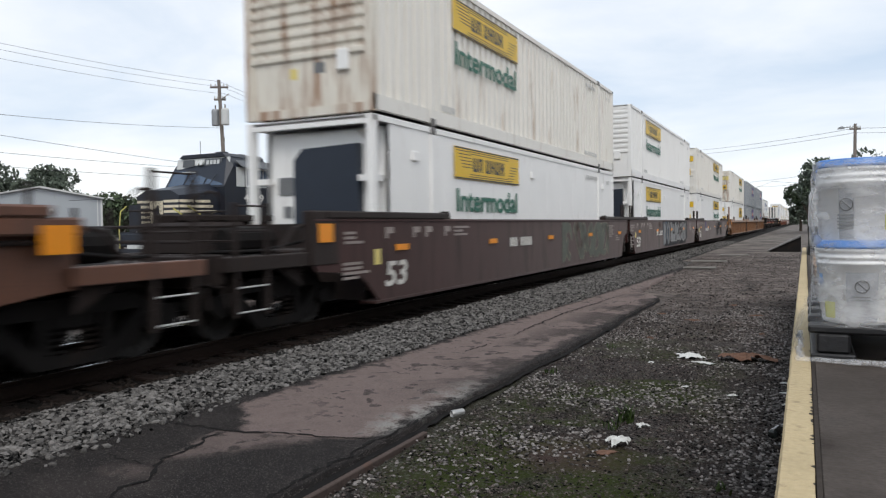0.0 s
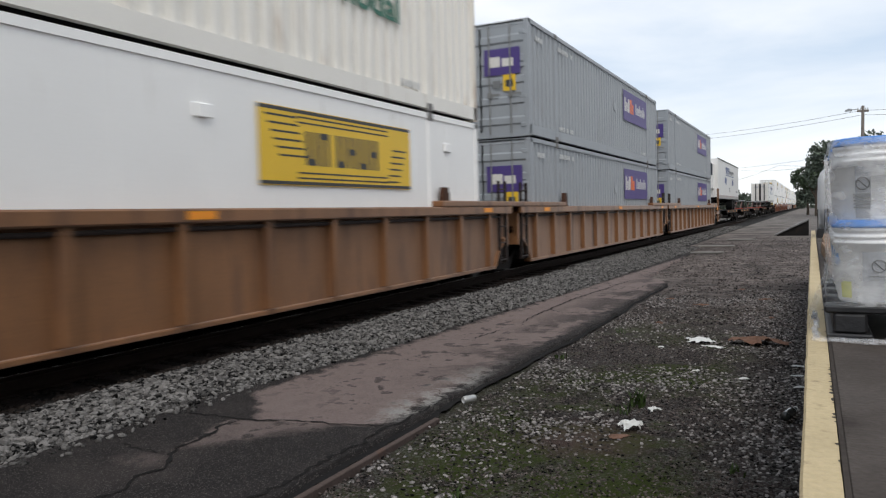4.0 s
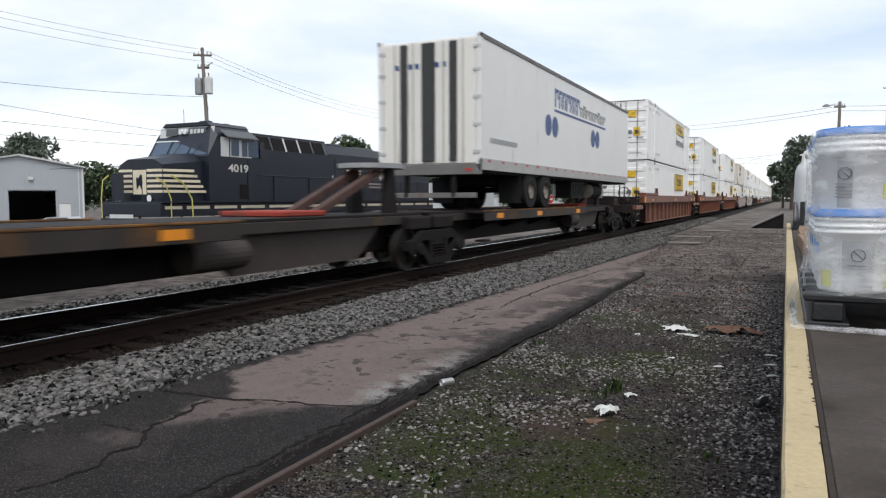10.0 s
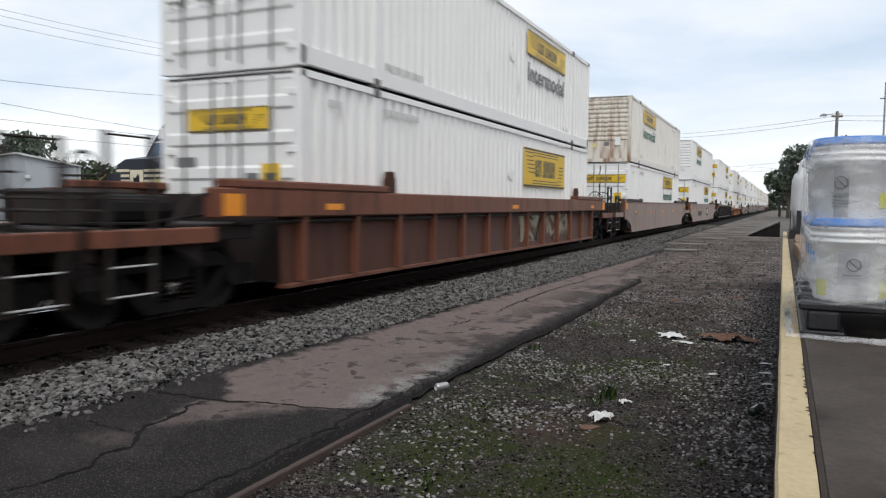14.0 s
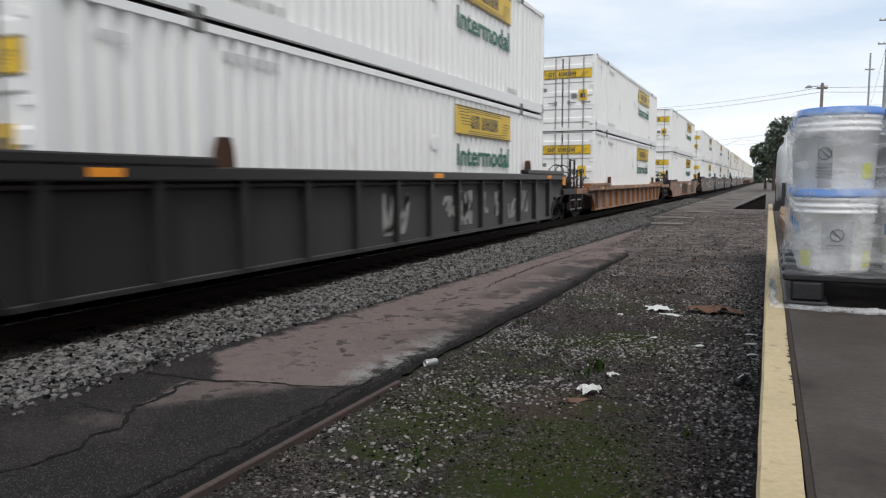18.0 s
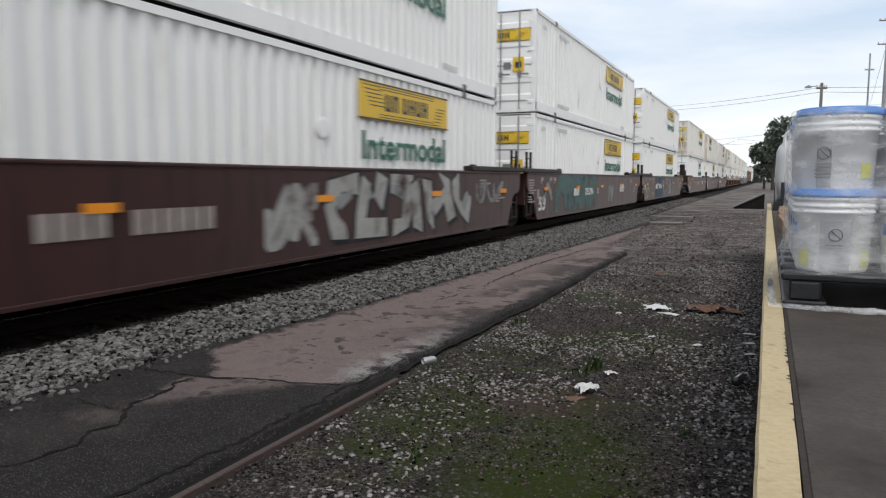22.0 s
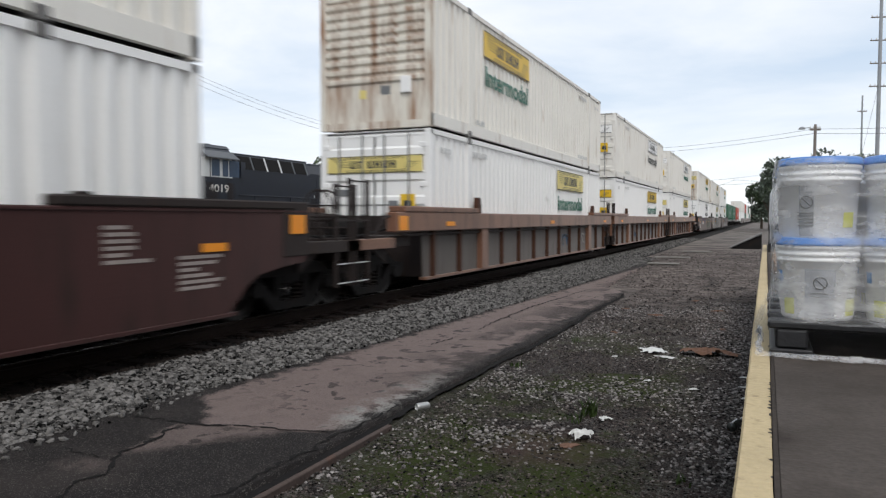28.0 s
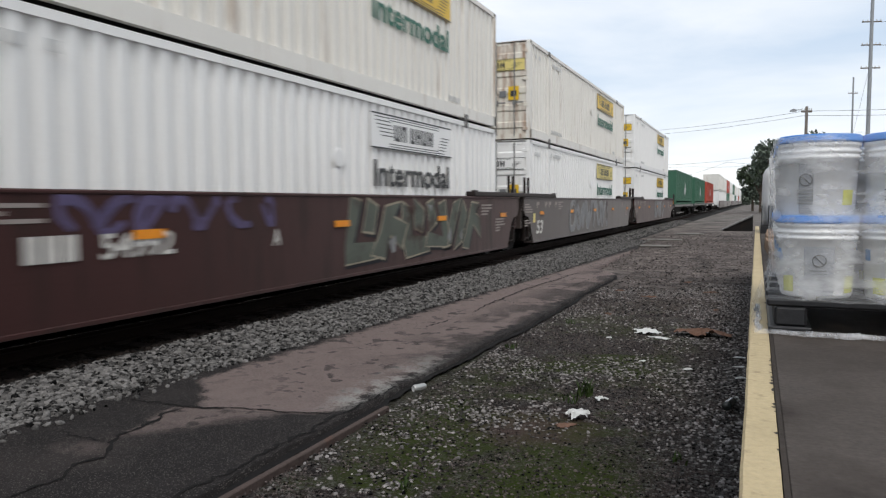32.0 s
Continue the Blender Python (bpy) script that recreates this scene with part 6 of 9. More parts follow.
def film_material(name, low, high):
    m = bpy.data.materials.new(name)
    m.use_nodes = True
    nd, ln = m.node_tree.nodes, m.node_tree.links
    bs = nd["Principled BSDF"]
    bs.inputs["Base Color"].default_value = (0.97, 0.97, 0.98, 1)
    bs.inputs["Roughness"].default_value = 0.3
    n1 = nd.new("ShaderNodeTexNoise")
    n1.inputs["Scale"].default_value, n1.inputs["Detail"].default_value, n1.inputs["Roughness"].default_value = 5.0, 6, 0.6
    mp = nd.new("ShaderNodeMapping")
    mp.inputs["Scale"].default_value = (1.0, 1.0, 2.4)
    co = nd.new("ShaderNodeTexCoord")
    ln.new(co.outputs["Object"], mp.inputs[0])
    ln.new(mp.outputs[0], n1.inputs["Vector"])
    mr = nd.new("ShaderNodeMapRange")
    mr.inputs[1].default_value, mr.inputs[2].default_value, mr.inputs[3].default_value, mr.inputs[4].default_value = 0.42, 0.74, low, high
    ln.new(n1.outputs["Fac"], mr.inputs[0])
    ln.new(mr.outputs[0], bs.inputs["Alpha"])
    bp = nd.new("ShaderNodeBump")
    bp.inputs["Strength"].default_value, bp.inputs["Distance"].default_value = 0.5, 0.02
    ln.new(n1.outputs["Fac"], bp.inputs["Height"])
    ln.new(bp.outputs[0], bs.inputs["Normal"])
    return m


M["film"] = film_material("clear_stretch_film", 0.09, 0.60)
M["film_loose"] = film_material("loose_stretch_film", 0.0, 0.15)
M["film_rope"] = film_material("gathered_stretch_film", 0.05, 0.40)
DOCK = 1.06
dock = thing("loading_dock", "raised concrete loading dock with a yellow painted edge", "dock", kind="structure")
part("slab", Shape().box(0.085, 7.0, -6, 16.9, -0.1, DOCK, 0.006), M["concrete"], dock, "grey stained concrete slab")
ys = list(np.arange(-6, 16.91, 0.12))
sh = Shape()
rng = random.Random(12)
for y in ys:
    a, b = rng.uniform(-0.0015, 0.0015), rng.uniform(-0.0012, 0.0008)
    sh.v += [(0.002 + a, y, DOCK - 0.10), (0.0 + a, y, DOCK - 0.004), (0.006 + a, y, DOCK + 0.004), (0.074 + b, y, DOCK + 0.004), (0.076 + b, y, DOCK - 0.02)]
n = 5
sh.f = [(j * n + i, j * n + i + 1, (j + 1) * n + i + 1, (j + 1) * n + i) for j in range(len(ys) - 1) for i in range(n - 1)]
part("edge_strip", sh, M["yellow_edge"], dock, "chipped pale yellow edge paint")
rng = random.Random(14)
chips = Shape()
y = 1.2
while y < 14:
    L, d = rng.uniform(0.008, 0.05), rng.uniform(0.003, 0.013)
    chips.add([(0.0755, y, DOCK + 0.0048), (0.0755 - d * rng.uniform(0.4, 1), y + L * 0.3, DOCK + 0.0048), (0.0755 - d, y + L * 0.7, DOCK + 0.0048), (0.0755, y + L, DOCK + 0.0048)], [(0, 1, 2, 3)])
    y += L + 0.09 * rng.expovariate(1.0) ** 1.6
part("edge_chips", chips, M["edge_rust"], dock, "chipped border of the yellow paint")["kind"] = "stuff"
part("edge_angle", Shape().box(0.0, 0.09, -6, 16.9, -0.1, DOCK - 0.1), M["concrete"], dock, "concrete dock face")
part("edge_joint", Shape().box(0.077, 0.088, -6, 16.9, DOCK - 0.02, DOCK + 0.0015), M["edge_rust"], dock)


# Out-of-view wall, added to block low sky light from the near wagon sides.
M["sky_blocker"] = surface("painted_block_wall", (0.30, 0.295, 0.28), 0.8, spread=0.12, scale=0.8, fine=30, bump=0.2, dirt=(0.18, 0.165, 0.15), dirty=0.4, streak=True, world_space=True)
east = new("wall_east", Shape().box(7.0, 7.25, -14, 16.9, -0.1, 4.3).mesh("wall_east", M["sky_blocker"]))
tagged(east, "plain unseen wall added beyond the dock to cut sky light", "wall", kind="structure")


# ---- wrapped pallet of pails ----
UPPER = ((-2.05, 0.20, 0.015, 0.215, "label_grey", "warning_label"), (-0.85, 0.20, 0.05, 0.11, "label_yellow", "yellow_label"))
LOWER = ((-1.48, 0.40, 0.01, 0.205, "label_grey", "warning_label"), (-2.40, 0.20, 0.02, 0.085, "label_yellow", "yellow_label"), (-2.80, 0.13, 0.15, 0.195, "label_blue", "blue_label"), (-0.50, 0.22, 0.02, 0.085, "label_yellow", "yellow_label"))


def pail(m, labels):
    root = thing("plastic_pail", "white plastic pail with blue lid, wrapped on a pallet", "bucket", "pails on the pallet", at=m)
    body = Shape().lathe([(0.0, 0.0), (0.128, 0.0), (0.134, 0.012), (0.1455, 0.232), (0.1525, 0.235), (0.1525, 0.245), (0.1465, 0.248), (0.147, 0.256), (0.1535, 0.259), (0.1535, 0.268), (0.147, 0.271), (0.1475, 0.282), (0.154, 0.285), (0.154, 0.298), (0.150, 0.302), (0.150, 0.315)], 32)
    part("body", body, M["pail"], root, smooth=True)
    lid = Shape().lathe([(0.149, 0.298), (0.157, 0.299), (0.1575, 0.309), (0.1545, 0.312), (0.155, 0.326), (0.148, 0.331), (0.146, 0.324), (0.0, 0.324)], 32)
    part("lid", lid, M["lid"], root, "blue snap-on lid", smooth=True)
    part("handle", Shape().path([(0.151 * math.cos(a), 0.151 * math.sin(a), 0.255 - 0.09 * math.sin((a - 0.4) / 2.4 * math.pi)) for a in [0.4 + k * 2.4 / 10 for k in range(11)]], 0.003, 5), M["rod"], root)
    if labels:
        for a0, w, z0, z1, mm, nm in labels:
            s2 = Shape()
            k = 6
            for i in range(k + 1):
                a = a0 + w * 2 * (i / k - 0.5)
                for z in (z0, z1):
                    r = 0.134 + (0.0115) * (z - 0.012) / 0.233 + 0.0012
                    s2.v.append((r * math.cos(a), r * math.sin(a), z))
            s2.f = [(2 * i, 2 * i + 2, 2 * i + 3, 2 * i + 1) for i in range(k)]
            lb = part(nm, s2, M[mm], root)
            if nm == "warning_label":
                ring = Shape()
                pts = []
                for i in range(17):
                    t = 2 * math.pi * i / 16
                    aa, zz = a0 + 0.17 * math.cos(t), 0.150 + 0.024 * math.sin(t)
                    r = 0.134 + 0.0115 * (zz - 0.012) / 0.233 + 0.0026
                    pts.append((r * math.cos(aa), r * math.sin(aa), zz))
                ring.path(pts, 0.0024, 4)
                ring.path([pts[6], pts[14]], 0.0024, 4)
                part("prohibition_ring", ring, M["black_ink"], lb)
                ln_ = Shape()
                for i in range(5):
                    zz = 0.055 + i * 0.013
                    r = 0.134 + 0.0115 * (zz - 0.012) / 0.233 + 0.0022
                    for a in np.linspace(a0 - 0.2, a0 + 0.16, 6):
                        ln_.box(r * math.cos(a) - 0.006, r * math.cos(a) + 0.006, r * math.sin(a) - 0.001, r * math.sin(a) + 0.001, zz, zz + 0.005)
                part("print_lines", ln_, M["grey_ink"], lb)
    return root


PX, PY = 0.095, 3.22
rng = random.Random(3)
for tier in range(2):
    first_pail = None
    for i in range(4):
        for j in range(4):
            if i > 1 and j > 1:
                continue
            m = pose(PX + 0.155 + i * 0.312, PY + 0.155 + j * 0.312, DOCK + 0.150 + tier * 0.322, 0, 0, rng.uniform(-8, 8))
            if first_pail is None:
                first_pail = pail(m, UPPER if tier else LOWER)
            else:
                copy_thing(first_pail, m)
pal = thing("plastic_pallet", "black plastic pallet on the concrete dock", "pallet", at=pose(PX, PY, DOCK))
W_ = 1.28
for y in (0.02, 0.33, 0.63, 0.94, 1.14):
    part("top_board", Shape().box(-0.03, W_, y, y + 0.12, 0.11, 0.142, 0.008), M["pallet_black"], pal)
for x in (0.0, 0.55, 1.1):
    part("runner", Shape().box(x, x + 0.12, 0.02, 1.26, 0.03, 0.11, 0.01), M["pallet_black"], pal)
for x in (-0.02, 0.54, 1.1):
    part("bottom_board", Shape().box(x, x + 0.16, 0.01, 1.27, 0.0, 0.03, 0.006), M["pallet_black"], pal)


def wrap():
    """Crinkled film pulled round the load, gathered at the foot and bunched over the lids."""
    sh = Shape()
    loop = []
    w, d, r = 1.27, 1.27, 0.15
    for cx, cy, a0 in ((r, r, math.pi), (w - r, r, 1.5 * math.pi), (w - r, d - r, 0), (r, d - r, 0.5 * math.pi)):
        for k in range(7):
            a = a0 + k * math.pi / 12
            loop.append((cx + r * math.cos(a), cy + r * math.sin(a), math.cos(a), math.sin(a)))
    ring = []
    for i in range(len(loop)):
        p, q = loop[i], loop[(i + 1) % len(loop)]
        L = math.hypot(q[0] - p[0], q[1] - p[1])
        n = max(1, int(L / 0.05))
        for k in range(n):
            u = k / n
            ring.append(tuple(p[c] + (q[c] - p[c]) * u for c in range(4)))
    zs = [0.14, 0.17, 0.19, 0.21, 0.24] + list(np.linspace(0.28, 0.76, 14)) + [0.80]
    for z in zs:
        for i, (x, y, nx_, ny_) in enumerate(ring):
            foot = 0.02 * max(0, (0.24 - z) / 0.18)
            o = 0.012 + foot + 0.011 * noise.noise((x * 7 + z * 5, y * 7, z * 9)) + 0.03 * max(0, 0.2 - z) * 5 * noise.noise((x * 14, y * 14, z * 14))
            sh.v.append((x + nx_ * o, y + ny_ * o, z + 0.012 * noise.noise((x * 9, y * 9, z * 3 + 4))))
    n = len(ring)
    sh.f = [(j * n + i, j * n + (i + 1) % n, (j + 1) * n + (i + 1) % n, (j + 1) * n + i) for j in range(len(zs) - 1) for i in range(n)]
    root = thing("stretch_film", "crinkled clear stretch film wrapped round the pails", "plastic wrap", at=pose(PX, PY, DOCK))
    part("wrap", sh, M["film"], root, smooth=True).visible_shadow = False
    rope = Shape()
    pts = []
    for i in range(60):
        u = i / 59
        x, y = (-0.06, 0.75 - 1.75 * u) if u < 0.46 else (-0.06 + (u - 0.46) * 2.4, -0.055)
        pts.append((x + 0.022 * noise.noise((u * 21, 0, 2)), y + 0.022 * noise.noise((u * 17, 4, 2)), 0.014 + 0.012 * abs(noise.noise((u * 30, 1, 2)))))
    for (p, q) in zip(pts, pts[1:]):
        rope.tube(p, q, 0.010 + 0.006 * abs(noise.noise((p[0] * 25, p[1] * 25, 1))), 6)
    part("film_rope", rope, M["film_rope"], root, "gathered rope of film lying round the pallet", smooth=True).visible_shadow = False
    sk = Shape()
    for i in range(30):
        u = i / 29
        y = -0.03 + 0.75 * u
        for k, (xx, zz) in enumerate(((-0.01, 0.3), (-0.045, 0.2), (-0.07, 0.1), (-0.085, 0.02))):
            sk.v.append((xx + 0.035 * noise.noise((y * 8, k * 0.9, 7)), y, max(0.006, zz * (0.5 + 0.9 * abs(noise.noise((y * 4, 0, 3))) + 0.2) + 0.02 * noise.noise((y * 12, k, 5)))))
    sk.f = [(4 * i + k, 4 * i + 4 + k, 4 * i + 5 + k, 4 * i + k + 1) for i in range(29) for k in range(3)]
    part("bunched_tail", sk, M["film_loose"], root, "bunched tail of film", smooth=True).visible_shadow = False


wrap()

# wooden pallets lying behind, and a white bulk bag on a dark pallet
for yy, zz in ((6.4, 0.0), (7.7, 0.0), (9.05, 0.0), (10.4, 0.0)):
    wp = thing("wooden_pallet", "weathered wooden pallet lying flat on the dock", "pallet", "wooden pallets on the dock", at=pose(0.14, yy, DOCK + zz, 0, 0, 1.5 * math.sin(yy)))
    for k in range(8):
        part("deck_board", Shape().box(0, 1.2, k * 0.155, k * 0.155 + 0.1, 0.11, 0.13, 0.003), M["plank"], wp)
    for x in (0.0, 0.55, 1.1):
        part("stringer", Shape().box(x, x + 0.09, 0, 1.2, 0.0, 0.11, 0.004), M["plank"], wp)
base = thing("dark_pallet", "dark stained pallet under the bulk bag", "pallet", at=pose(0.09, 13.2, DOCK))
for k in range(6):
    part("deck_board", Shape().box(0, 1.15, k * 0.2, k * 0.2 + 0.13, 0.12, 0.145, 0.004), M["pallet_black"], base)
for x in (0.0, 0.5, 1.02):
    part("block", Shape().box(x, x + 0.13, 0.0, 1.13, 0.0, 0.12, 0.006), M["pallet_black"], base)
bag = thing("bulk_bag", "white woven bulk bag with lifting loops on a pallet", "bag", at=pose(0.63, 13.75, DOCK + 0.145))
sh = Shape()
zs = np.linspace(0, 1.02, 12)
nn = 36
for z in zs:
    for i in range(nn):
        a = 2 * math.pi * i / nn
        e = 5.0
        r = 0.52 / (abs(math.cos(a)) ** e + abs(math.sin(a)) ** e) ** (1 / e)
        r *= (0.96 + 0.06 * math.sin(math.pi * z / 1.02)) * (1 + 0.03 * noise.noise((3 * math.cos(a), 3 * math.sin(a), z * 3)))
        if z > 0.9:
            r *= 1 - (z - 0.9) * 1.8
        sh.v.append((r * math.cos(a), r * math.sin(a), z))
sh.f = [(j * nn + i, j * nn + (i + 1) % nn, (j + 1) * nn + (i + 1) % nn, (j + 1) * nn + i) for j in range(len(zs) - 1) for i in range(nn)] + [tuple(range(nn))[::-1], tuple(range((len(zs) - 1) * nn, len(zs) * nn))]
part("sack", sh, M["bag"], bag, smooth=True)
for sx in (-1, 1):
    for sy in (-1, 1):
        part("lifting_loop", Shape().path([(sx * 0.42, sy * 0.42, 0.85), (sx * 0.40, sy * 0.40, 1.12), (sx * 0.34, sy * 0.36, 1.17), (sx * 0.28, sy * 0.34, 1.0)], 0.02), M["bag"], bag)
part("dark_strap", Shape().box(-0.535, -0.52, -0.46, -0.36, -0.14, 0.32), M["pallet_black"], bag)
part("dark_strap", Shape().box(-0.44, -0.36, -0.545, -0.525, -0.14, 0.32), M["pallet_black"], bag)

# steel ramp plate lying against the far lot
rampt = thing("steel_ramp", "dark steel ramp plate sloping up from the lot", "ramp", at=pose(-1.75, 42, 0))
part("plate", Shape().prism([(0, 0.0), (1.6, 0.78), (1.6, 0.86), (0, 0.05)], 1, 0, 2.4), M["casting"], rampt, "worn steel plate")
part("side_web", Shape().prism([(0.1, -0.05), (1.6, -0.05), (1.6, 0.77), (0.1, 0.04)], 1, 0.1, 0.16), M["truck_steel"], rampt)
part("side_web", Shape().prism([(0.1, -0.05), (1.6, -0.05), (1.6, 0.77), (0.1, 0.04)], 1, 2.2, 2.26), M["truck_steel"], rampt)

# ---- litter ----
M["paper"] = surface("crumpled_paper", (0.62, 0.62, 0.60), 0.8, spread=0.12, fine=60, bump=0.3)
M["card"] = surface("wet_brown_cardboard", (0.15, 0.085, 0.06), 0.85, spread=0.3, scale=8, bump=0.3)
M["can"] = surface("pale_drink_can", (0.42, 0.42, 0.41), 0.35, 0.6, spread=0.15, fine=50)
M["bottle"] = surface("dark_glass_bottle", (0.025, 0.028, 0.026), 0.15, spread=0.2)
M["iron"] = surface("rusty_flat_iron", (0.075, 0.056, 0.050), 0.85, spread=0.25, scale=5, bump=0.3, dirt=(0.16, 0.07, 0.04), dirty=0.35, world_space=True)
M["grass"] = surface("weed_leaf", (0.032, 0.052, 0.014), 0.6, spread=0.4, scale=20, bump=0)


def sheet(name, label, cat, x, y, w, d, h, seed, mat_, turn=0, n=14):
    """A crumpled sheet lying on the lot, with a ragged outline."""
    rng = random.Random(seed)
    sh, ids = Shape(), {}
    for i in range(n):
        for j in range(n):
            u, v = i / (n - 1) * 2 - 1, j / (n - 1) * 2 - 1
            a = math.atan2(v, u)
            lim = 0.72 + 0.35 * noise.noise((math.cos(a) * 1.5 + seed, math.sin(a) * 1.5, seed * 0.7))
            if math.hypot(u, v) < lim * 1.15:
                ids[(i, j)] = len(sh.v)
                zz = 0.5 + 0.5 * noise.noise((u * 2.1 + seed, v * 2.1, seed)) + 0.35 * noise.noise((u * 5 + seed, v * 5, seed))
                sh.v.append((u * w / 2, v * d / 2, max(0.002, zz * h * (1.1 - 0.7 * math.hypot(u, v)))))
    for i in range(n - 1):
        for j in range(n - 1):
            k = [(i, j), (i + 1, j), (i + 1, j + 1), (i, j + 1)]
            if all(c in ids for c in k):
                sh.f.append(tuple(ids[c] for c in k))
    sh2 = Shape().add(sh.v, sh.f)
    m0 = len(sh.v)
    sh2.add([(px, py, pz - 0.0025) for px, py, pz in sh.v], [tuple(reversed(f)) for f in sh.f])
    ob = new(name, sh2.mesh(name, mat_, False))
    ob.matrix_basis = pose(x, y, ground_height(x, y) + 0.006, 0, 0, turn)
    return tagged(ob, label, cat)


sheet("paper_scrap", "crumpled white paper scrap on the gravel", "litter", -1.17, 5.28, 0.22, 0.20, 0.12, 3, M["paper"], 20)
sheet("paper_scrap", "small white paper scrap on the gravel", "litter", -1.12, 5.87, 0.14, 0.10, 0.05, 5, M["paper"], 40)
sheet("plastic_scrap", "flattened torn white plastic litter", "litter", -1.20, 9.12, 0.42, 0.5, 0.07, 7, M["paper"], 10)
sheet("plastic_scrap", "torn pale plastic shred beside larger litter", "litter", -0.98, 8.75, 0.34, 0.12, 0.03, 8, M["paper"], -20)
sheet("cardboard_scrap", "wet brown cardboard scrap lying on the lot", "litter", -0.55, 9.12, 0.72, 0.55, 0.16, 11, M["card"], 10, 18)
for k, (x, y) in enumerate(((-0.11, 8.0), (-0.10, 7.5), (-0.09, 7.02), (-0.55, 7.2), (-1.0, 7.4), (-1.55, 8.6))):
    sheet("paper_scrap", "small pale paper scrap by the dock", "litter", x, y, 0.17 - 0.012 * k, 0.07, 0.02, 20 + k, M["paper"], 15 * k)
sheet("cardboard_scrap", "small brown card scrap in the dirt", "litter", -1.22, 5.08, 0.2, 0.12, 0.02, 31, M["card"], 30)
for k, (x, y, s_) in enumerate(((-1.6, 12.5, 0.3), (-0.7, 13.5, 0.35), (-1.2, 15.0, 0.3), (-0.5, 11.3, 0.22), (-1.9, 10.4, 0.2), (-2.2, 13.2, 0.25))):
    sheet("bark_scrap", "dark flat debris scrap on the lot", "litter", x, y, s_, s_ * 0.5, 0.04, 40 + k, M["card"], 33 * k)

can = thing("drink_can", "dented pale aluminium drink can lying on its side", "can", at=pose(-2.57, 5.47, 0.035, 0, 0, 150))
part("can_body", Shape().lathe([(0.0, -0.060), (0.024, -0.062), (0.031, -0.053), (0.033, -0.03), (0.032, 0.0), (0.033, 0.048), (0.027, 0.060), (0.0255, 0.062)], 20, (0, 0, 0.0), 1), M["can"], can, smooth=True)
part("can_top", Shape().lathe([(0.026, 0.062), (0.024, 0.057), (0.0, 0.057)], 20, (0, 0, 0.0), 1), M["rod"], can, smooth=True)
bot = thing("glass_bottle", "dark glass bottle lying against the dock wall", "bottle", at=pose(-0.135, 5.98, 0.032, 0, 0, -14))
part("bottle_body", Shape().lathe([(0.0, -0.12), (0.033, -0.118), (0.035, -0.1), (0.035, 0.04), (0.028, 0.075), (0.014, 0.10), (0.013, 0.15)], 18, (0, 0, 0), 1), M["bottle"], bot, smooth=True)
part("bottle_cap", Shape().lathe([(0.0, 0.172), (0.0165, 0.172), (0.0165, 0.148), (0.012, 0.148)], 14, (0, 0, 0), 1), M["rod"], bot, "pale metal cap", smooth=True)
flat = thing("iron_strip", "rusty flat iron strip lying along the asphalt edge", "iron bar", at=pose(-2.595, 0, 0))
part("strip", Shape().box(-0.022, 0.022, -3.5, 4.93, -0.05, 0.018, 0.006), M["iron"], flat)

rng = random.Random(21)
for k, (x, y, n_, h) in enumerate(((-1.28, 5.98, 26, 0.16), (-1.34, 5.75, 12, 0.09), (-2.2, 9.4, 14, 0.07), (-0.4, 4.6, 10, 0.05), (-1.75, 3.6, 14, 0.06), (-2.45, 7.6, 12, 0.07))):
    sh = Shape()
    for _ in range(n_):
        a, L, w = rng.uniform(0, 6.28), h * rng.uniform(0.5, 1.1), 0.007
        bx, by = rng.uniform(-0.06, 0.06), rng.uniform(-0.06, 0.06)
        c, s = math.cos(a), math.sin(a)
        tip = (bx + c * L * 0.7, by + s * L * 0.7, L)
        mid = (bx + c * L * 0.25, by + s * L * 0.25, L * 0.65)
        sh.add([(bx - s * w, by + c * w, 0), (bx + s * w, by - c * w, 0), (mid[0] + s * w, mid[1] - c * w, mid[2]), (mid[0] - s * w, mid[1] + c * w, mid[2]), tip], [(0, 1, 2, 3), (3, 2, 4)])
    ob = new("weed_tuft", sh.mesh("weed_tuft", M["grass"]))
    ob.matrix_basis = pose(x, y, ground_height(x, y))
    tagged(ob, "small green weed tuft growing in the gravel", "weed", kind="stuff")

M["pale_slab"] = surface("pale_weathered_board", (0.21, 0.20, 0.185), 0.9, spread=0.3, scale=4, fine=40, bump=0.3)
# pale boards pressed into the far lot
for k, (x, y, L) in enumerate(((-3.3, 27.0, 1.1), (-3.5, 31.5, 1.4), (-3.0, 37.5, 1.3))):
    bd = new("ground_board", Shape().box(-L / 2, L / 2, -0.16, 0.16, -0.02, 0.03, 0.01).mesh("ground_board", M["pale_slab"]))
    bd.matrix_basis = pose(x, y, 0.0, 0, 0, 4 - 3 * k)
    tagged(bd, "pale weathered board sunk in the lot", "board", "boards in the lot")


# ---- train: spine wagons and road trailers ----
M["trailer_white"] = surface("dirty_white_trailer_skin", (0.73, 0.72, 0.70), 0.45, spread=0.05, scale=0.7, bump=0.03, dirt=(0.36, 0.32, 0.28), dirty=0.32, streak=True)
M["alu_rail"] = surface("dull_aluminium_rail", (0.42, 0.41, 0.39), 0.5, 0.3, spread=0.15)
M["tyre"] = surface("black_rubber_tyre", (0.018, 0.018, 0.018), 0.8, spread=0.3)
M["rim"] = surface("dusty_pale_wheel_rim", (0.26, 0.235, 0.20), 0.6, spread=0.2, dirt=RUST, dirty=0.3)
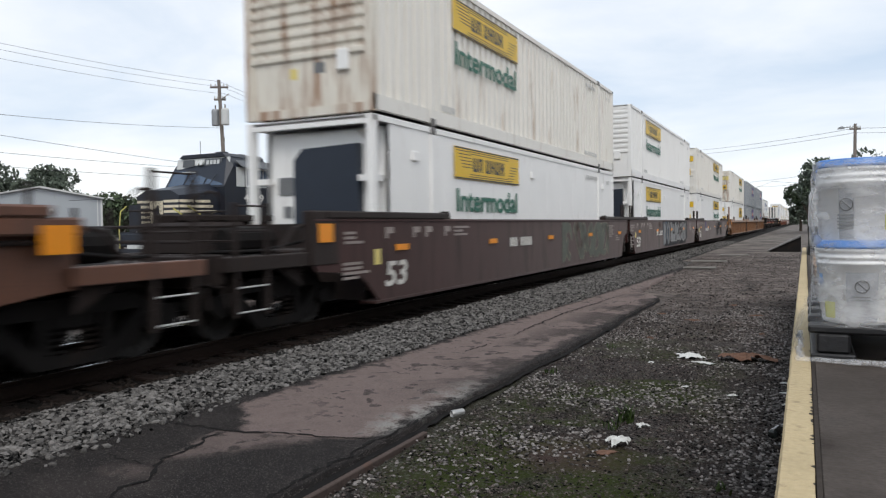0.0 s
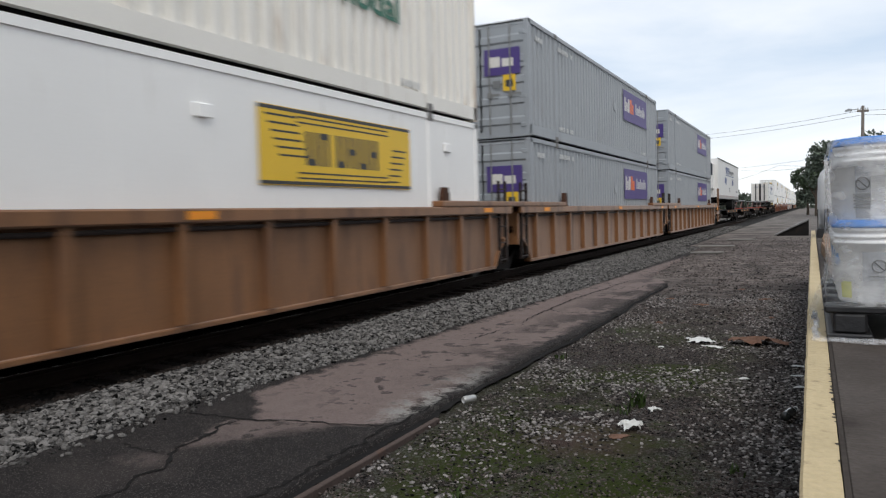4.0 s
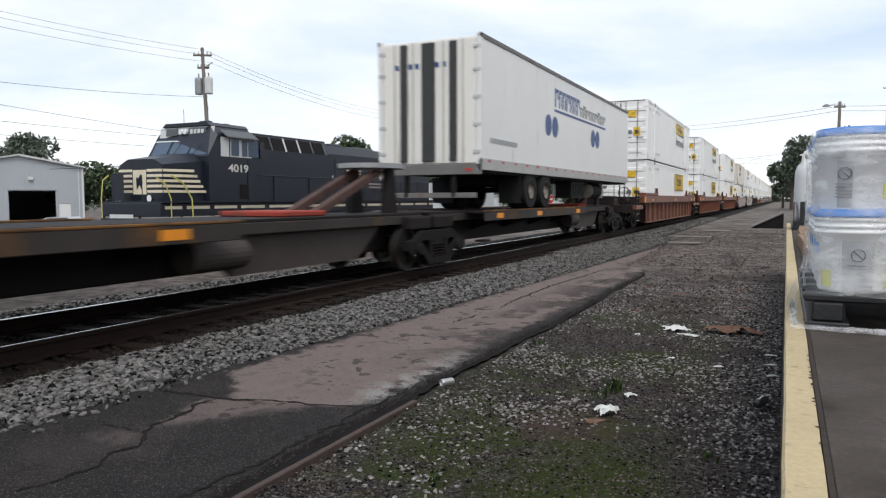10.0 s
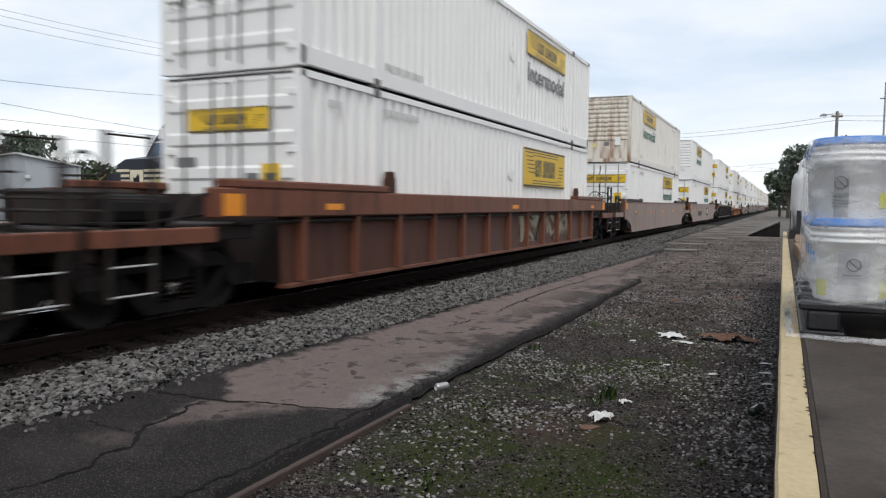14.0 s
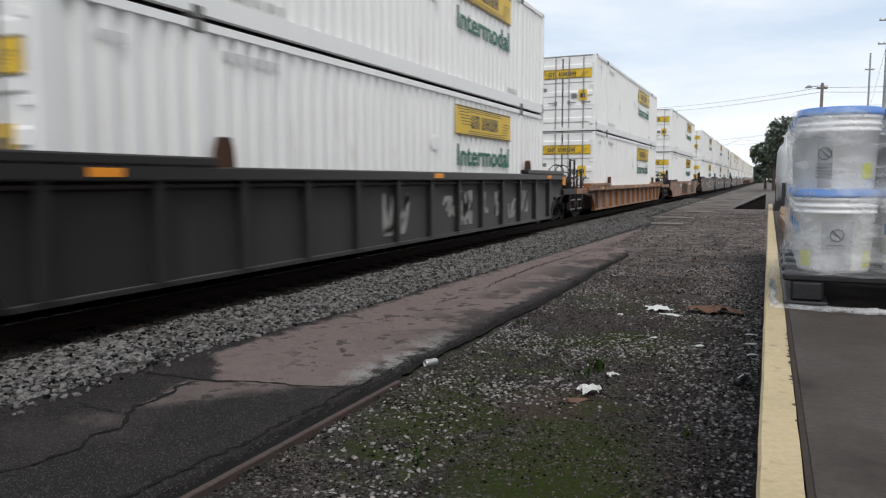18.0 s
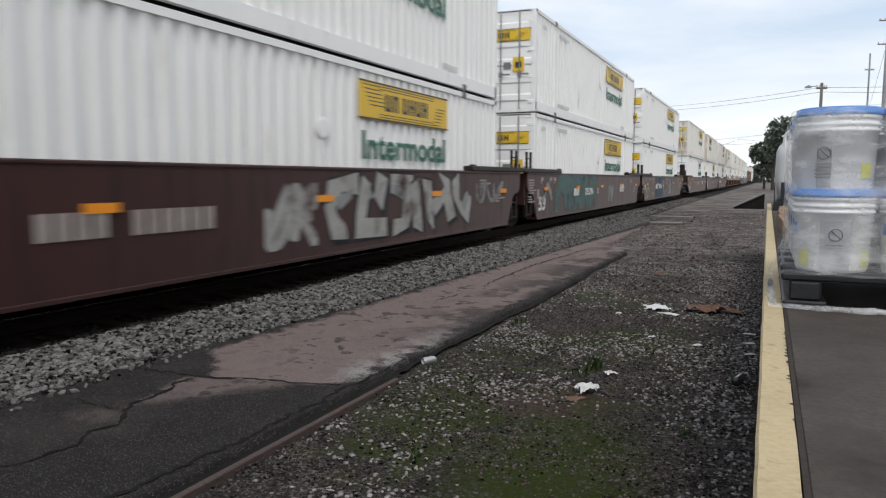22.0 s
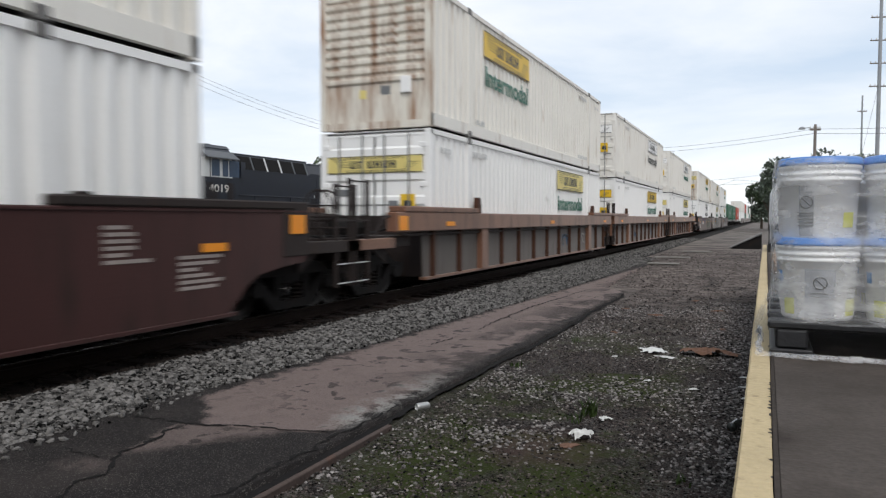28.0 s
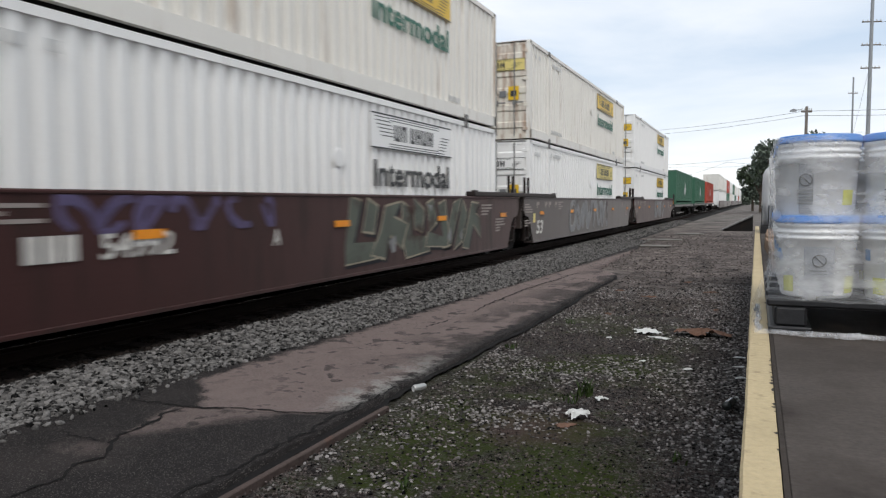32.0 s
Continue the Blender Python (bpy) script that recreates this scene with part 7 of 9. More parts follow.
M["spine_paint"] = surface("dark_weathered_spine_paint", (0.016, 0.013, 0.013), 0.7, spread=0.4, scale=1.2, bump=0.08, dirt=(0.07, 0.045, 0.035), dirty=0.30)
M["belly"] = surface("grey_brown_belly_paint", (0.060, 0.050, 0.045), 0.7, spread=0.35, scale=1.0, dirt=(0.09, 0.06, 0.05), dirty=0.4)
M["deck_yellow"] = surface("worn_yellow_deck_paint", (0.20, 0.095, 0.030), 0.6, spread=0.35, scale=1.4, bump=0.08, dirt=(0.05, 0.032, 0.025), dirty=0.80)
M["deck_grime"] = surface("grimy_deck_edge_paint", (0.042, 0.036, 0.033), 0.6, spread=0.4, scale=1.2, bump=0.08, dirt=(0.15, 0.075, 0.025), dirty=0.42, dirt_scale=1.1)
M["hitch_red"] = surface("faded_red_hitch_paint", (0.30, 0.05, 0.035), 0.7, spread=0.25, dirt=(0.11, 0.06, 0.05), dirty=0.45)
M["strut_brown"] = surface("rusty_strut_paint", (0.085, 0.05, 0.042), 0.7, spread=0.3, dirt=(0.04, 0.032, 0.03), dirty=0.45)
M["hitch_grey"] = surface("worn_steel_hitch_plate", (0.34, 0.34, 0.345), 0.5, 0.4, spread=0.25)


def spine(s0, flip, last=False, loaded=False):
    """A spine platform 17 m long, bogie at its near end; flip puts the wide deck at the far end."""
    root = thing("spine_wagon", "low dark steel spine wagon with worn yellow deck", "railway wagon", "wagons of the train")
    def Y(y):
        return 17.0 - y if flip else y
    def bx(x0, x1, ya, yb, z0, z1, c=0.0):
        a, b = sorted((Y(ya), Y(yb)))
        return Shape().box(x0, x1, a, b, z0, z1, c)
    part("centre_sill", Shape().box(-0.42, 0.42, 0.9, 16.1, 0.40, 1.06, 0.02), M["spine_paint"], root)
    part("sill_top", Shape().box(-0.78, 0.78, 0.2, 16.8, 1.06, 1.11, 0.01), M["spine_paint"], root)
    for sx in (-1, 1):
        a, b = sorted((sx * 0.74, sx * 0.80))
        part("side_flange", Shape().box(a, b, 0.2, 16.8, 0.90, 1.06, 0.006), M["deck_grime"], root)
        part("belly_plate", Shape().prism([(Y(10.8), 0.9), (Y(11.4), 0.34), (Y(14.6), 0.34), (Y(15.4), 0.9)], 0, min(sx * 0.60, sx * 0.66), max(sx * 0.60, sx * 0.66)), M["belly"], root, "deep grey-brown belly plate")
        part("wide_deck", bx(min(sx * 0.8, sx * 1.3), max(sx * 0.8, sx * 1.3), 1.95, 10.85, 1.05, 1.09, 0.006), M["spine_paint"], root)
        part("deck_edge", bx(min(sx * 1.28, sx * 1.33), max(sx * 1.28, sx * 1.33), 1.9, 10.9, 0.88, 1.095, 0.01), M["deck_grime"], root, "grimy deck edge")
        part("deck_lip", bx(min(sx * 1.27, sx * 1.335), max(sx * 1.27, sx * 1.335), 1.9, 10.9, 1.095, 1.125, 0.006), M["deck_yellow"], root, "worn yellow lip of the deck")
        for y in (2.6, 5.6, 9.6):
            part("reflector", bx(min(sx * 1.33, sx * 1.335), max(sx * 1.33, sx * 1.335), y, y + 0.42, 0.93, 1.05), M["reflector"], root)
        for y in (3.2, 5.4, 7.6, 9.8):
            part("outrigger", Shape().prism([(0.42 * sx, 0.62), (1.28 * sx, 0.92), (1.28 * sx, 1.05), (0.42 * sx, 1.05)], 1, Y(y) - 0.04, Y(y) + 0.04), M["spine_paint"], root)
        part("step", Shape().box(min(sx * 1.1, sx * 1.32), max(sx * 1.1, sx * 1.32), Y(2.0) - 0.2, Y(2.0) + 0.2, 0.42, 0.46), M["spine_paint"], root)
    part("air_tank", Shape().tube((0.75, Y(11.0) - 0.5, 0.66), (0.75, Y(11.0) + 0.5, 0.66), 0.2, 20), M["belly"], root, "round air tank")
    # hitch
    hy = Y(16.2)
    top = 1.88 if loaded else 2.06
    q = -1 if flip else 1
    part("hitch_post", Shape().prism([(hy - 0.24, 1.11), (hy + 0.24, 1.11), (hy + 0.10, top - 0.1), (hy - 0.10, top - 0.1)], 0, -0.45, -0.33), M["spine_paint"], root)
    part("hitch_post", Shape().prism([(hy - 0.24, 1.11), (hy + 0.24, 1.11), (hy + 0.10, top - 0.1), (hy - 0.10, top - 0.1)], 0, 0.33, 0.45), M["spine_paint"], root)
    plate = Shape().prism([(0.62 * math.cos(t), hy + 0.72 * math.sin(t)) for t in [k * math.pi / 12 for k in range(24)]], 2, top - 0.09, top)
    part("hitch_plate", plate, M["hitch_grey"], root, "worn grey hitch plate")
    for x in (-0.26, 0.26):
        part("hitch_strut", Shape().prism([(hy - q * 2.55, 1.11), (hy - q * 2.15, 1.11), (hy - q * 0.05, top - 0.16), (hy - q * 0.3, top - 0.12)], 0, x - 0.07, x + 0.07), M["strut_brown"], root, "rusty diagonal strut")
    part("hitch_base", bx(-0.6, 0.6, 12.6, 13.75, 1.11, 1.20, 0.02), M["hitch_red"], root, "faded red base box")
    for y in (0.0, 17.0):
        part("end_bolster", Shape().box(-0.95, 0.95, y + (0.1 if y < 1 else -1.0), y + (1.0 if y < 1 else -0.1), 0.78, 1.04, 0.03), M["spine_paint"], root)
    bogie(root, 0.0, s0)
    if last:
        bogie(root, 16.6, s0)
    root.matrix_basis = pose(TRACK, s0, RAIL)
    MOVERS.append((root, TRACK, s0, RAIL, 0))


def road_trailer(s0, flip, reefer):
    """A 53-foot road trailer, doors at y = 0, riding with its floor 2 m over the rail."""
    root = thing("road_trailer", "white road trailer with blue discs" + (" and cooling unit" if reefer else " and striped doors") + ", on a wagon", "trailer", "trailers on the train")
    z0, z1 = 0.0, 2.98
    line = []
    part("box_body", Shape().box(-1.28, 1.28, 0.06, CL - 0.03, 0.12, z1 - 0.04, 0.02), M["trailer_white"], root)
    for sx in (-1, 1):
        a, b = sorted((sx * 1.25, sx * 1.30))
        part("bottom_rail", Shape().box(a, b, 0.0, CL, 0.0, 0.26, 0.005), M["alu_rail"], root)
        part("top_rail", Shape().box(a, b, 0.0, CL, z1 - 0.10, z1, 0.005), M["casting"], root)
        for y in (0.04, CL - 0.04):
            part("corner_post", Shape().box(min(sx * 1.18, sx * 1.30), max(sx * 1.18, sx * 1.30), y - 0.04, y + 0.04, 0.0, z1, 0.01), M["trailer_white"], root)
        for k in range(18):
            y = 0.4 + k * 0.88
            part("reflector_tape", Shape().box(min(sx * 1.30, sx * 1.303), max(sx * 1.30, sx * 1.303), y, y + 0.17, 0.18, 0.235), M["red_tape"], root)
        f = -1 if sx < 0 else 1
        def plate(y0, y1, za, zb):
            return Shape().box(min(sx * 1.281, sx * 1.286), max(sx * 1.281, sx * 1.286), y0, y1, za, zb)
        for y in ((4.95, 5.65, 10.49, 11.18) if reefer else (5.0, 5.65, 10.17, 10.8)):
            r = 0.30
            disc = Shape().lathe([(0.0, 0.005 * sx), (r, 0.005 * sx), (r, 0.0)], 24, (sx * 1.281, CL - y if reefer else y, 1.42), 0)
            part("blue_disc", disc, M["blue_ink"], root, "painted blue disc")
        ya, yb = (CL - 11.9, CL - 5.2) if reefer else (5.6, 12.0)
        part("underline", plate(ya, yb, 1.86, 1.93), M["blue_ink"], root)
        nb = 16
        for k in range(nb):
            y = ya + (yb - ya) * k / nb
            big = k < 7
            bl = Shape()
            h = 0.52 if big else 0.30 + (0.08 if k in (8, 13) else 0)
            w = (yb - ya) / nb
            if sx * (1 if not flip else 1) < 0:
                y = yb - (y - ya) - w
            for wa, wb, ha, hb in ((0.04, 0.30, 0.0, 1.0), (0.30, 0.62, 0.78, 1.0), (0.62, 0.86, 0.0 if k % 3 else 0.45, 1.0)):
                bl.box(min(sx * 1.281, sx * 1.286), max(sx * 1.281, sx * 1.286), y + w * wa, y + w * wb, 2.0 + h * ha, 2.0 + h * hb)
            part("brand_block", bl, M["blue_ink" if big else "grey_ink"], root)
        if reefer:
            n53 = part("number", FIFTY["grey_ink"], None, root, "painted number")
            n53.matrix_basis = Matrix.Translation((sx * 1.284, CL - 8.15, 0.56)) @ (Matrix.Identity(4) if sx > 0 else Matrix.Rotation(math.pi, 4, "Z"))
        wb = Shape()
        for k in range(14):
            y = 0.6 + k * 0.13
            wb.box(min(sx * 1.281, sx * 1.285), max(sx * 1.281, sx * 1.285), y, y + 0.08, 0.62, 0.74)
        part("small_print", wb, M["grey_ink"], root)["kind"] = "stuff"
    # doors
    for sx in (-1, 1):
        d = part("door", Shape().box(min(sx * 0.02, sx * 1.17), max(sx * 0.02, sx * 1.17), 0.02, 0.06, 0.16, z1 - 0.1, 0.005), M["white_old"], root)
        for x in (0.38, 0.86):
            part("lock_rod", Shape().tube((sx * x, 0.0, 0.14), (sx * x, 0.0, z1 - 0.1), 0.018), M["rod"], d)
        for z in (0.4, 1.0, 1.6, 2.2, 2.7):
            part("hinge", Shape().box(sx * 1.2 - 0.09, sx * 1.2 + 0.09, -0.01, 0.03, z - 0.04, z + 0.04, 0.01), M["rod"], d)
    if not reefer:
        for x in (-0.62, -0.07, 0.08, 0.62):
            part("dark_stripe", Shape().box(x - 0.09, x + 0.09, -0.02, 0.018, 0.2, z1 - 0.12, 0.01), M["black_ink"], root, "dark vertical door stripe")
        wb = Shape()
        for k in range(9):
            wb.box(-0.85 + k * 0.17, -0.75 + k * 0.17, 0.012, 0.016, 2.3, 2.42)
        part("small_print", wb, M["blue_ink"], root)["kind"] = "stuff"
    part("rear_sill", Shape().box(-1.28, 1.28, 0.0, 0.12, -0.1, 0.14, 0.01), M["casting"], root)
    for x in (-1.0, 1.0):
        part("tail_lamp", Shape().box(x - 0.08, x + 0.08, -0.012, 0.0, -0.02, 0.04), M["red_tape"], root)
    # underside gear
    part("floor_frame", Shape().box(-1.2, 1.2, 0.1, CL - 0.1, -0.06, 0.1), M["dark_gap"], root)
    part("bumper_bar", Shape().box(-1.15, 1.15, 0.05, 0.13, -0.62, -0.5, 0.01), M["casting"], root)
    for x in (-0.6, 0.6):
        part("bumper_post", Shape().box(x - 0.05, x + 0.05, 0.05, 0.13, -0.6, -0.05), M["dark_gap"], root)
    part("slider_frame", Shape().box(-0.55, 0.55, 2.4, 6.0, -0.3, -0.06), M["dark_gap"], root)
    for y in (3.55, 4.85):
        for sx in (-1, 1):
            w = Shape().lathe([(0.24, -0.02), (0.30, 0.0), (0.48, 0.0), (0.505, 0.05), (0.505, 0.5), (0.48, 0.54), (0.28, 0.54)], 24, (sx * 1.26, y, -0.40), 0)
            w.v = [(x if sx > 0 else x, yy, zz) for x, yy, zz in w.v]
            if sx > 0:
                w.v = [(2 * 1.26 - x, yy, zz) for x, yy, zz in w.v]
            t = part("tyre", w, M["tyre"], root, "black road tyre", smooth=False)
            part("rim", Shape().lathe([(0.0, -0.06 * sx), (0.10, -0.02 * sx), (0.14, -0.14 * sx), (0.24, -0.10 * sx), (0.27, -0.01 * sx), (0.29, -0.005 * sx)], 20, (sx * 1.255, y, -0.40), 0), M["rim"], t, "dusty pale rim")
        part("axle", Shape().tube((-1.0, y, -0.40), (1.0, y, -0.40), 0.07, 10), M["dark_gap"], root)
    for sx in (-1, 1):
        part("mud_flap", Shape().box(sx * 0.95 - 0.3, sx * 0.95 + 0.3, 2.75, 2.77, -0.75, -0.08), M["tyre"], root)
        part("landing_leg", Shape().box(sx * 0.9 - 0.06, sx * 0.9 + 0.06, CL - 3.2, CL - 3.06, -0.62, -0.05, 0.01), M["alu_rail"], root)
    part("fuel_tank", Shape().lathe([(0.0, 0.0), (0.26, 0.0), (0.28, 0.03), (0.28, 1.35), (0.26, 1.4), (0.0, 1.4)], 20, (0.75, 11.35, -0.36), 1), M["dark_gap"], root, "dark round fuel tank")
    part("tank_end", Shape().lathe([(0.0, -0.02), (0.27, -0.015), (0.28, 0.0)], 20, (0.75, 11.35, -0.36), 1), M["rim"], root, "pale tank end", smooth=True)
    rack = Shape().box(0.50, 1.08, 8.2, 9.9, -0.62, -0.56).box(0.50, 1.08, 8.2, 9.9, -0.16, -0.08)
    for k in range(6):
        rack.box(0.52, 1.06, 8.25 + k * 0.28, 8.46 + k * 0.28, -0.57, -0.12, 0.03)
    part("pallet_rack", rack, M["tyre"], root, "dark rack slung under the floor")
    if reefer:
        cow = Shape().prism([(-1.0, 0.75), (1.0, 0.75), (1.0, 2.5), (0.8, 2.72), (-0.8, 2.72), (-1.0, 2.5)], 1, CL - 0.03, CL + 0.5)
        c = part("cooling_unit", cow, M["trailer_white"], root, "white cooling unit")
        part("cooling_grille", Shape().prism([(-0.96, 1.7), (0.96, 1.7), (0.96, 2.48), (0.78, 2.68), (-0.78, 2.68), (-0.96, 2.48)], 1, CL + 0.5, CL + 0.56), M["unit_navy"], c, "dark louvred grille")
        for k in range(6):
            part("louvre", Shape().box(-0.85, 0.85, CL + 0.56, CL + 0.58, 1.76 + k * 0.12, 1.82 + k * 0.12), M["dark_gap"], c)
        for x in (-0.7, 0.0, 0.7):
            part("latch", Shape().box(x - 0.06, x + 0.06, CL + 0.5, CL + 0.52, 1.0, 1.12), M["unit_navy"], c)
        part("nose_plate", Shape().box(-1.2, 1.2, CL - 0.03, CL + 0.03, 0.1, 0.75), M["trailer_white"], root)
    z = RAIL + 2.02
    root.matrix_basis = pose(TRACK, s0 + CL if flip else s0, z, 0, 0, 180 if flip else 0)
    MOVERS.append((root, TRACK, s0 + CL if flip else s0, z, 180 if flip else 0))


spine(130.1, True, False, True)
spine(147.1, False)
spine(164.1, False)
spine(181.1, False)
spine(198.1, False, True, True)
road_trailer(130.5, True, True)
road_trailer(199.8, False, False)

# ---- train: far part, beyond the last near wagon ----
GREEN = ("D", "corr", "green_box", None, "green_box", None, "plain")


def plain_box(paint, label, s0, z):
    key = ("far", paint)
    if key not in TEMPLATES:
        root = thing("freight_container", label, "container", "containers of the train")
        TEMPLATES[key] = root
        for sx in (-1, 1):
            part("side_panel", side_sheet("corr", sx), M[paint], root)
            part("bottom_rail", Shape().box(min(sx * 1.2, sx * CW), max(sx * 1.2, sx * CW), 0.02, CL - 0.02, 0.02, 0.17), M[paint], root)
            part("top_rail", Shape().box(min(sx * 1.2, sx * CW), max(sx * 1.2, sx * CW), 0.02, CL - 0.02, 2.76, CH - 0.01), M[paint], root)
            for y in (0.07, CL - 0.07):
                part("corner_post", Shape().box(sx * 1.23 - 0.07, sx * 1.23 + 0.07, y - 0.07, y + 0.07, 0.02, CH - 0.01), M[paint], root)
        part("roof", Shape().box(-1.2, 1.2, 0.02, CL - 0.02, 2.80, 2.845), M[paint], root)
        for sx in (-1, 1):
            part("door", Shape().box(min(sx * 0.02, sx * 1.16), max(sx * 0.02, sx * 1.16), 0.02, 0.06, 0.1, 2.76), M[paint], root)
        part("front_wall", Shape().box(-1.16, 1.16, CL - 0.06, CL - 0.02, 0.1, 2.76), M[paint], root)
        if paint not in ("white", "white_old"):
            part("brand_mark", Shape().prism([(CL / 2 - 0.9, 1.1), (CL / 2, 0.8), (CL / 2 + 0.9, 1.3), (CL / 2 + 0.2, 2.0)], 0, CW, CW + 0.004), M["faint_ink"], root, "faded pale brand mark")
        ride(root, False, s0, z)
    else:
        ride(TEMPLATES[key], True, s0, z)


def flat_wagon(s0):
    root = thing("flat_wagon", "dark low flat wagon carrying containers", "railway wagon", "wagons of the train")
    part("deck", Shape().box(-1.35, 1.35, -1.2, CL + 1.2, 0.95, 1.12), M["car_black"], root)
    part("centre_sill", Shape().prism([(-1.0, 0.95), (2.5, 0.45), (CL - 2.5, 0.45), (CL + 1.0, 0.95)], 0, -0.4, 0.4), M["car_black"], root)
    bogie(root, 0.6, s0, False)
    bogie(root, CL - 0.6, s0, False)
    root.matrix_basis = pose(TRACK, s0, RAIL)
    MOVERS.append((root, TRACK, s0, RAIL, 0))


for s0, paint, label in ((654.5, "green_box", "green corrugated freight container on a flat wagon"), (674.2, "green_box", ""), (693.9, "red_box", "red corrugated freight container on a flat wagon")):
    flat_wagon(s0)
    plain_box(paint, label, s0, RAIL + 1.13)
def far_wagon(s0, paint):
    root = thing("well_wagon", "weathered smooth-sided well wagon on the far part of the train", "railway wagon", "wagons of the train")
    for sx in (-1, 1):
        part("side_plate", Shape().prism([(-1.4, 1.5), (-1.4, 1.1), (-0.4, 0.26), (CL + 0.4, 0.26), (CL + 1.4, 1.1), (CL + 1.4, 1.5)], 0, min(sx * 1.44, sx * 1.5), max(sx * 1.44, sx * 1.5)), M[paint], root)
    part("floor", Shape().box(-1.4, 1.4, 0, CL, 0.26, 0.34), M["truck_steel"], root)
    part("centre_sill", Shape().box(-0.3, 0.3, -2.0, CL + 1.2, 0.7, 1.05), M["truck_steel"], root)
    bogie(root, -1.5, s0, False)
    root.matrix_basis = pose(TRACK, s0, RAIL)
    MOVERS.append((root, TRACK, s0, RAIL, 0))


FAR = [(727.0, C1, C2), (746.3, C1, C2), (765.6, "g", "r"), (789.0, C2, C1), (808.3, C1, "g"), (827.6, "g", C2), (851.0, C1, C1), (870.3, "r", C2), (889.6, C1, C1), (913.0, C2, C1), (932.3, "g", "g"), (951.6, C1, C1)]
for n_, (s0, low, high) in enumerate(FAR):
    far_wagon(s0, "car_greybrown" if n_ % 3 else "car_brown")
    for level, spec in ((0, low), (1, high)):
        z = RAIL + 0.36 + level * 2.885
        if spec in ("g", "r"):
            plain_box("green_box" if spec == "g" else "red_box", "", s0, z)
        else:
            plain_box("white" if spec is C1 else "white_old", "white corrugated freight container on the far part of the train", s0, z)


# ---- yard: standing locomotive ----
M["loco_black"] = surface("black_locomotive_paint", (0.0068, 0.0100, 0.0195), 0.42, spread=0.35, scale=1.2, bump=0.04, dirt=(0.024, 0.025, 0.028), dirty=0.28, streak=True)
M["loco_roof"] = surface("sun_bleached_roof_paint", (0.085, 0.092, 0.10), 0.55, spread=0.2)
M["cream"] = surface("cream_stripe_paint", (0.72, 0.64, 0.48), 0.5, spread=0.12, dirt=(0.25, 0.22, 0.15), dirty=0.25)
M["grab_yellow"] = surface("yellow_handrail_paint", (0.55, 0.50, 0.14), 0.5, spread=0.12)
M["lamp_glass"] = surface("headlamp_lens", (0.80, 0.82, 0.80), 0.1)
M["cab_glass"] = surface("blue_tinted_cab_glass", (0.06, 0.09, 0.14), 0.08, spread=0.15)
M["frame_white"] = surface("pale_window_frame", (0.58, 0.59, 0.58), 0.5, spread=0.1)
LOCO = thing("locomotive", "black diesel locomotive with cream nose stripes, standing on a yard track", "locomotive", at=pose(-20.75, 16.3, -0.74))
P = LOCO
LOCO.scale = (1, 1.08, 1.12)
part("underframe", Shape().box(-1.42, 1.42, 0.9, 22.1, 1.55, 1.98, 0.03), M["loco_black"], P)
part("walkway", Shape().box(-1.52, 1.52, 1.0, 22.0, 1.98, 2.03), M["loco_black"], P)
for k in range(13):
    part("sill_stripe", Shape().box(1.42, 1.426, 1.4 + k * 1.6, 2.75 + k * 1.6, 1.78, 1.88), M["cream"], P)
part("fuel_tank", Shape().prism([(-1.2, 0.45), (1.2, 0.45), (1.42, 0.75), (1.42, 1.55), (-1.42, 1.55), (-1.42, 0.75)], 1, 8.0, 14.6), M["loco_black"], P)
part("snow_plow", Shape().prism([(0.25, 0.12), (0.9, 0.12), (0.9, 1.5), (0.55, 1.5)], 0, -1.4, 1.4), M["loco_black"], P)
part("coupler", Shape().box(-0.18, 0.18, -0.25, 0.5, 0.75, 1.05, 0.04), M["truck_steel"], P)
for y in (4.4, 18.0):
    for sx in (-1, 1):
        tr = part("bogie_frame", Shape().prism([(y - 2.4, 0.62), (y + 2.4, 0.62), (y + 2.2, 1.05), (y - 2.2, 1.05)], 0, sx * 1.12 - 0.09, sx * 1.12 + 0.09), M["truck_steel"], P)
        for dy in (-1.9, 0, 1.9):
            part("wheel", Shape().lathe([(0.0, 0.06 * sx), (0.15, 0.06 * sx), (0.42, 0.03 * sx), (0.5, 0.06 * sx), (0.52, -0.06 * sx), (0.0, -0.06 * sx)], 18, (sx * 0.80, y + dy, 0.52), 0), M["wheel_steel"], tr)
# nose, cab
nose = Shape()
nose.add([(-1.05, 2.15, 2.03), (1.05, 2.15, 2.03), (1.05, 2.15, 3.18), (0.62, 2.15, 3.36), (-0.62, 2.15, 3.36), (-1.05, 2.15, 3.18),
          (-1.3, 4.3, 2.03), (1.3, 4.3, 2.03), (1.3, 4.3, 3.35), (0.75, 4.3, 3.62), (-0.75, 4.3, 3.62), (-1.3, 4.3, 3.35)],
         [(0, 1, 2, 3, 4, 5), (1, 7, 8, 2), (2, 8, 9, 3), (3, 9, 10, 4), (4, 10, 11, 5), (5, 11, 6, 0), (0, 6, 7, 1)])
nz = part("nose", nose, M["loco_black"], P)
for k in range(5):
    z = 2.30 + k * 0.165
    part("nose_stripe", Shape().prism([(1.07, 2.14), (1.07, 2.16), (1.32 - 0.01 * k, 4.25 - 0.16 * k), (1.36 - 0.01 * k, 4.25 - 0.16 * k)], 2, z, z + 0.085), M["cream"], nz, "cream painted stripe")
    for x0, x1 in ((-1.03, -0.42), (0.30, 1.03)):
        part("nose_stripe", Shape().box(x0, x1, 2.125, 2.148, z, z + 0.085), M["cream"], nz)
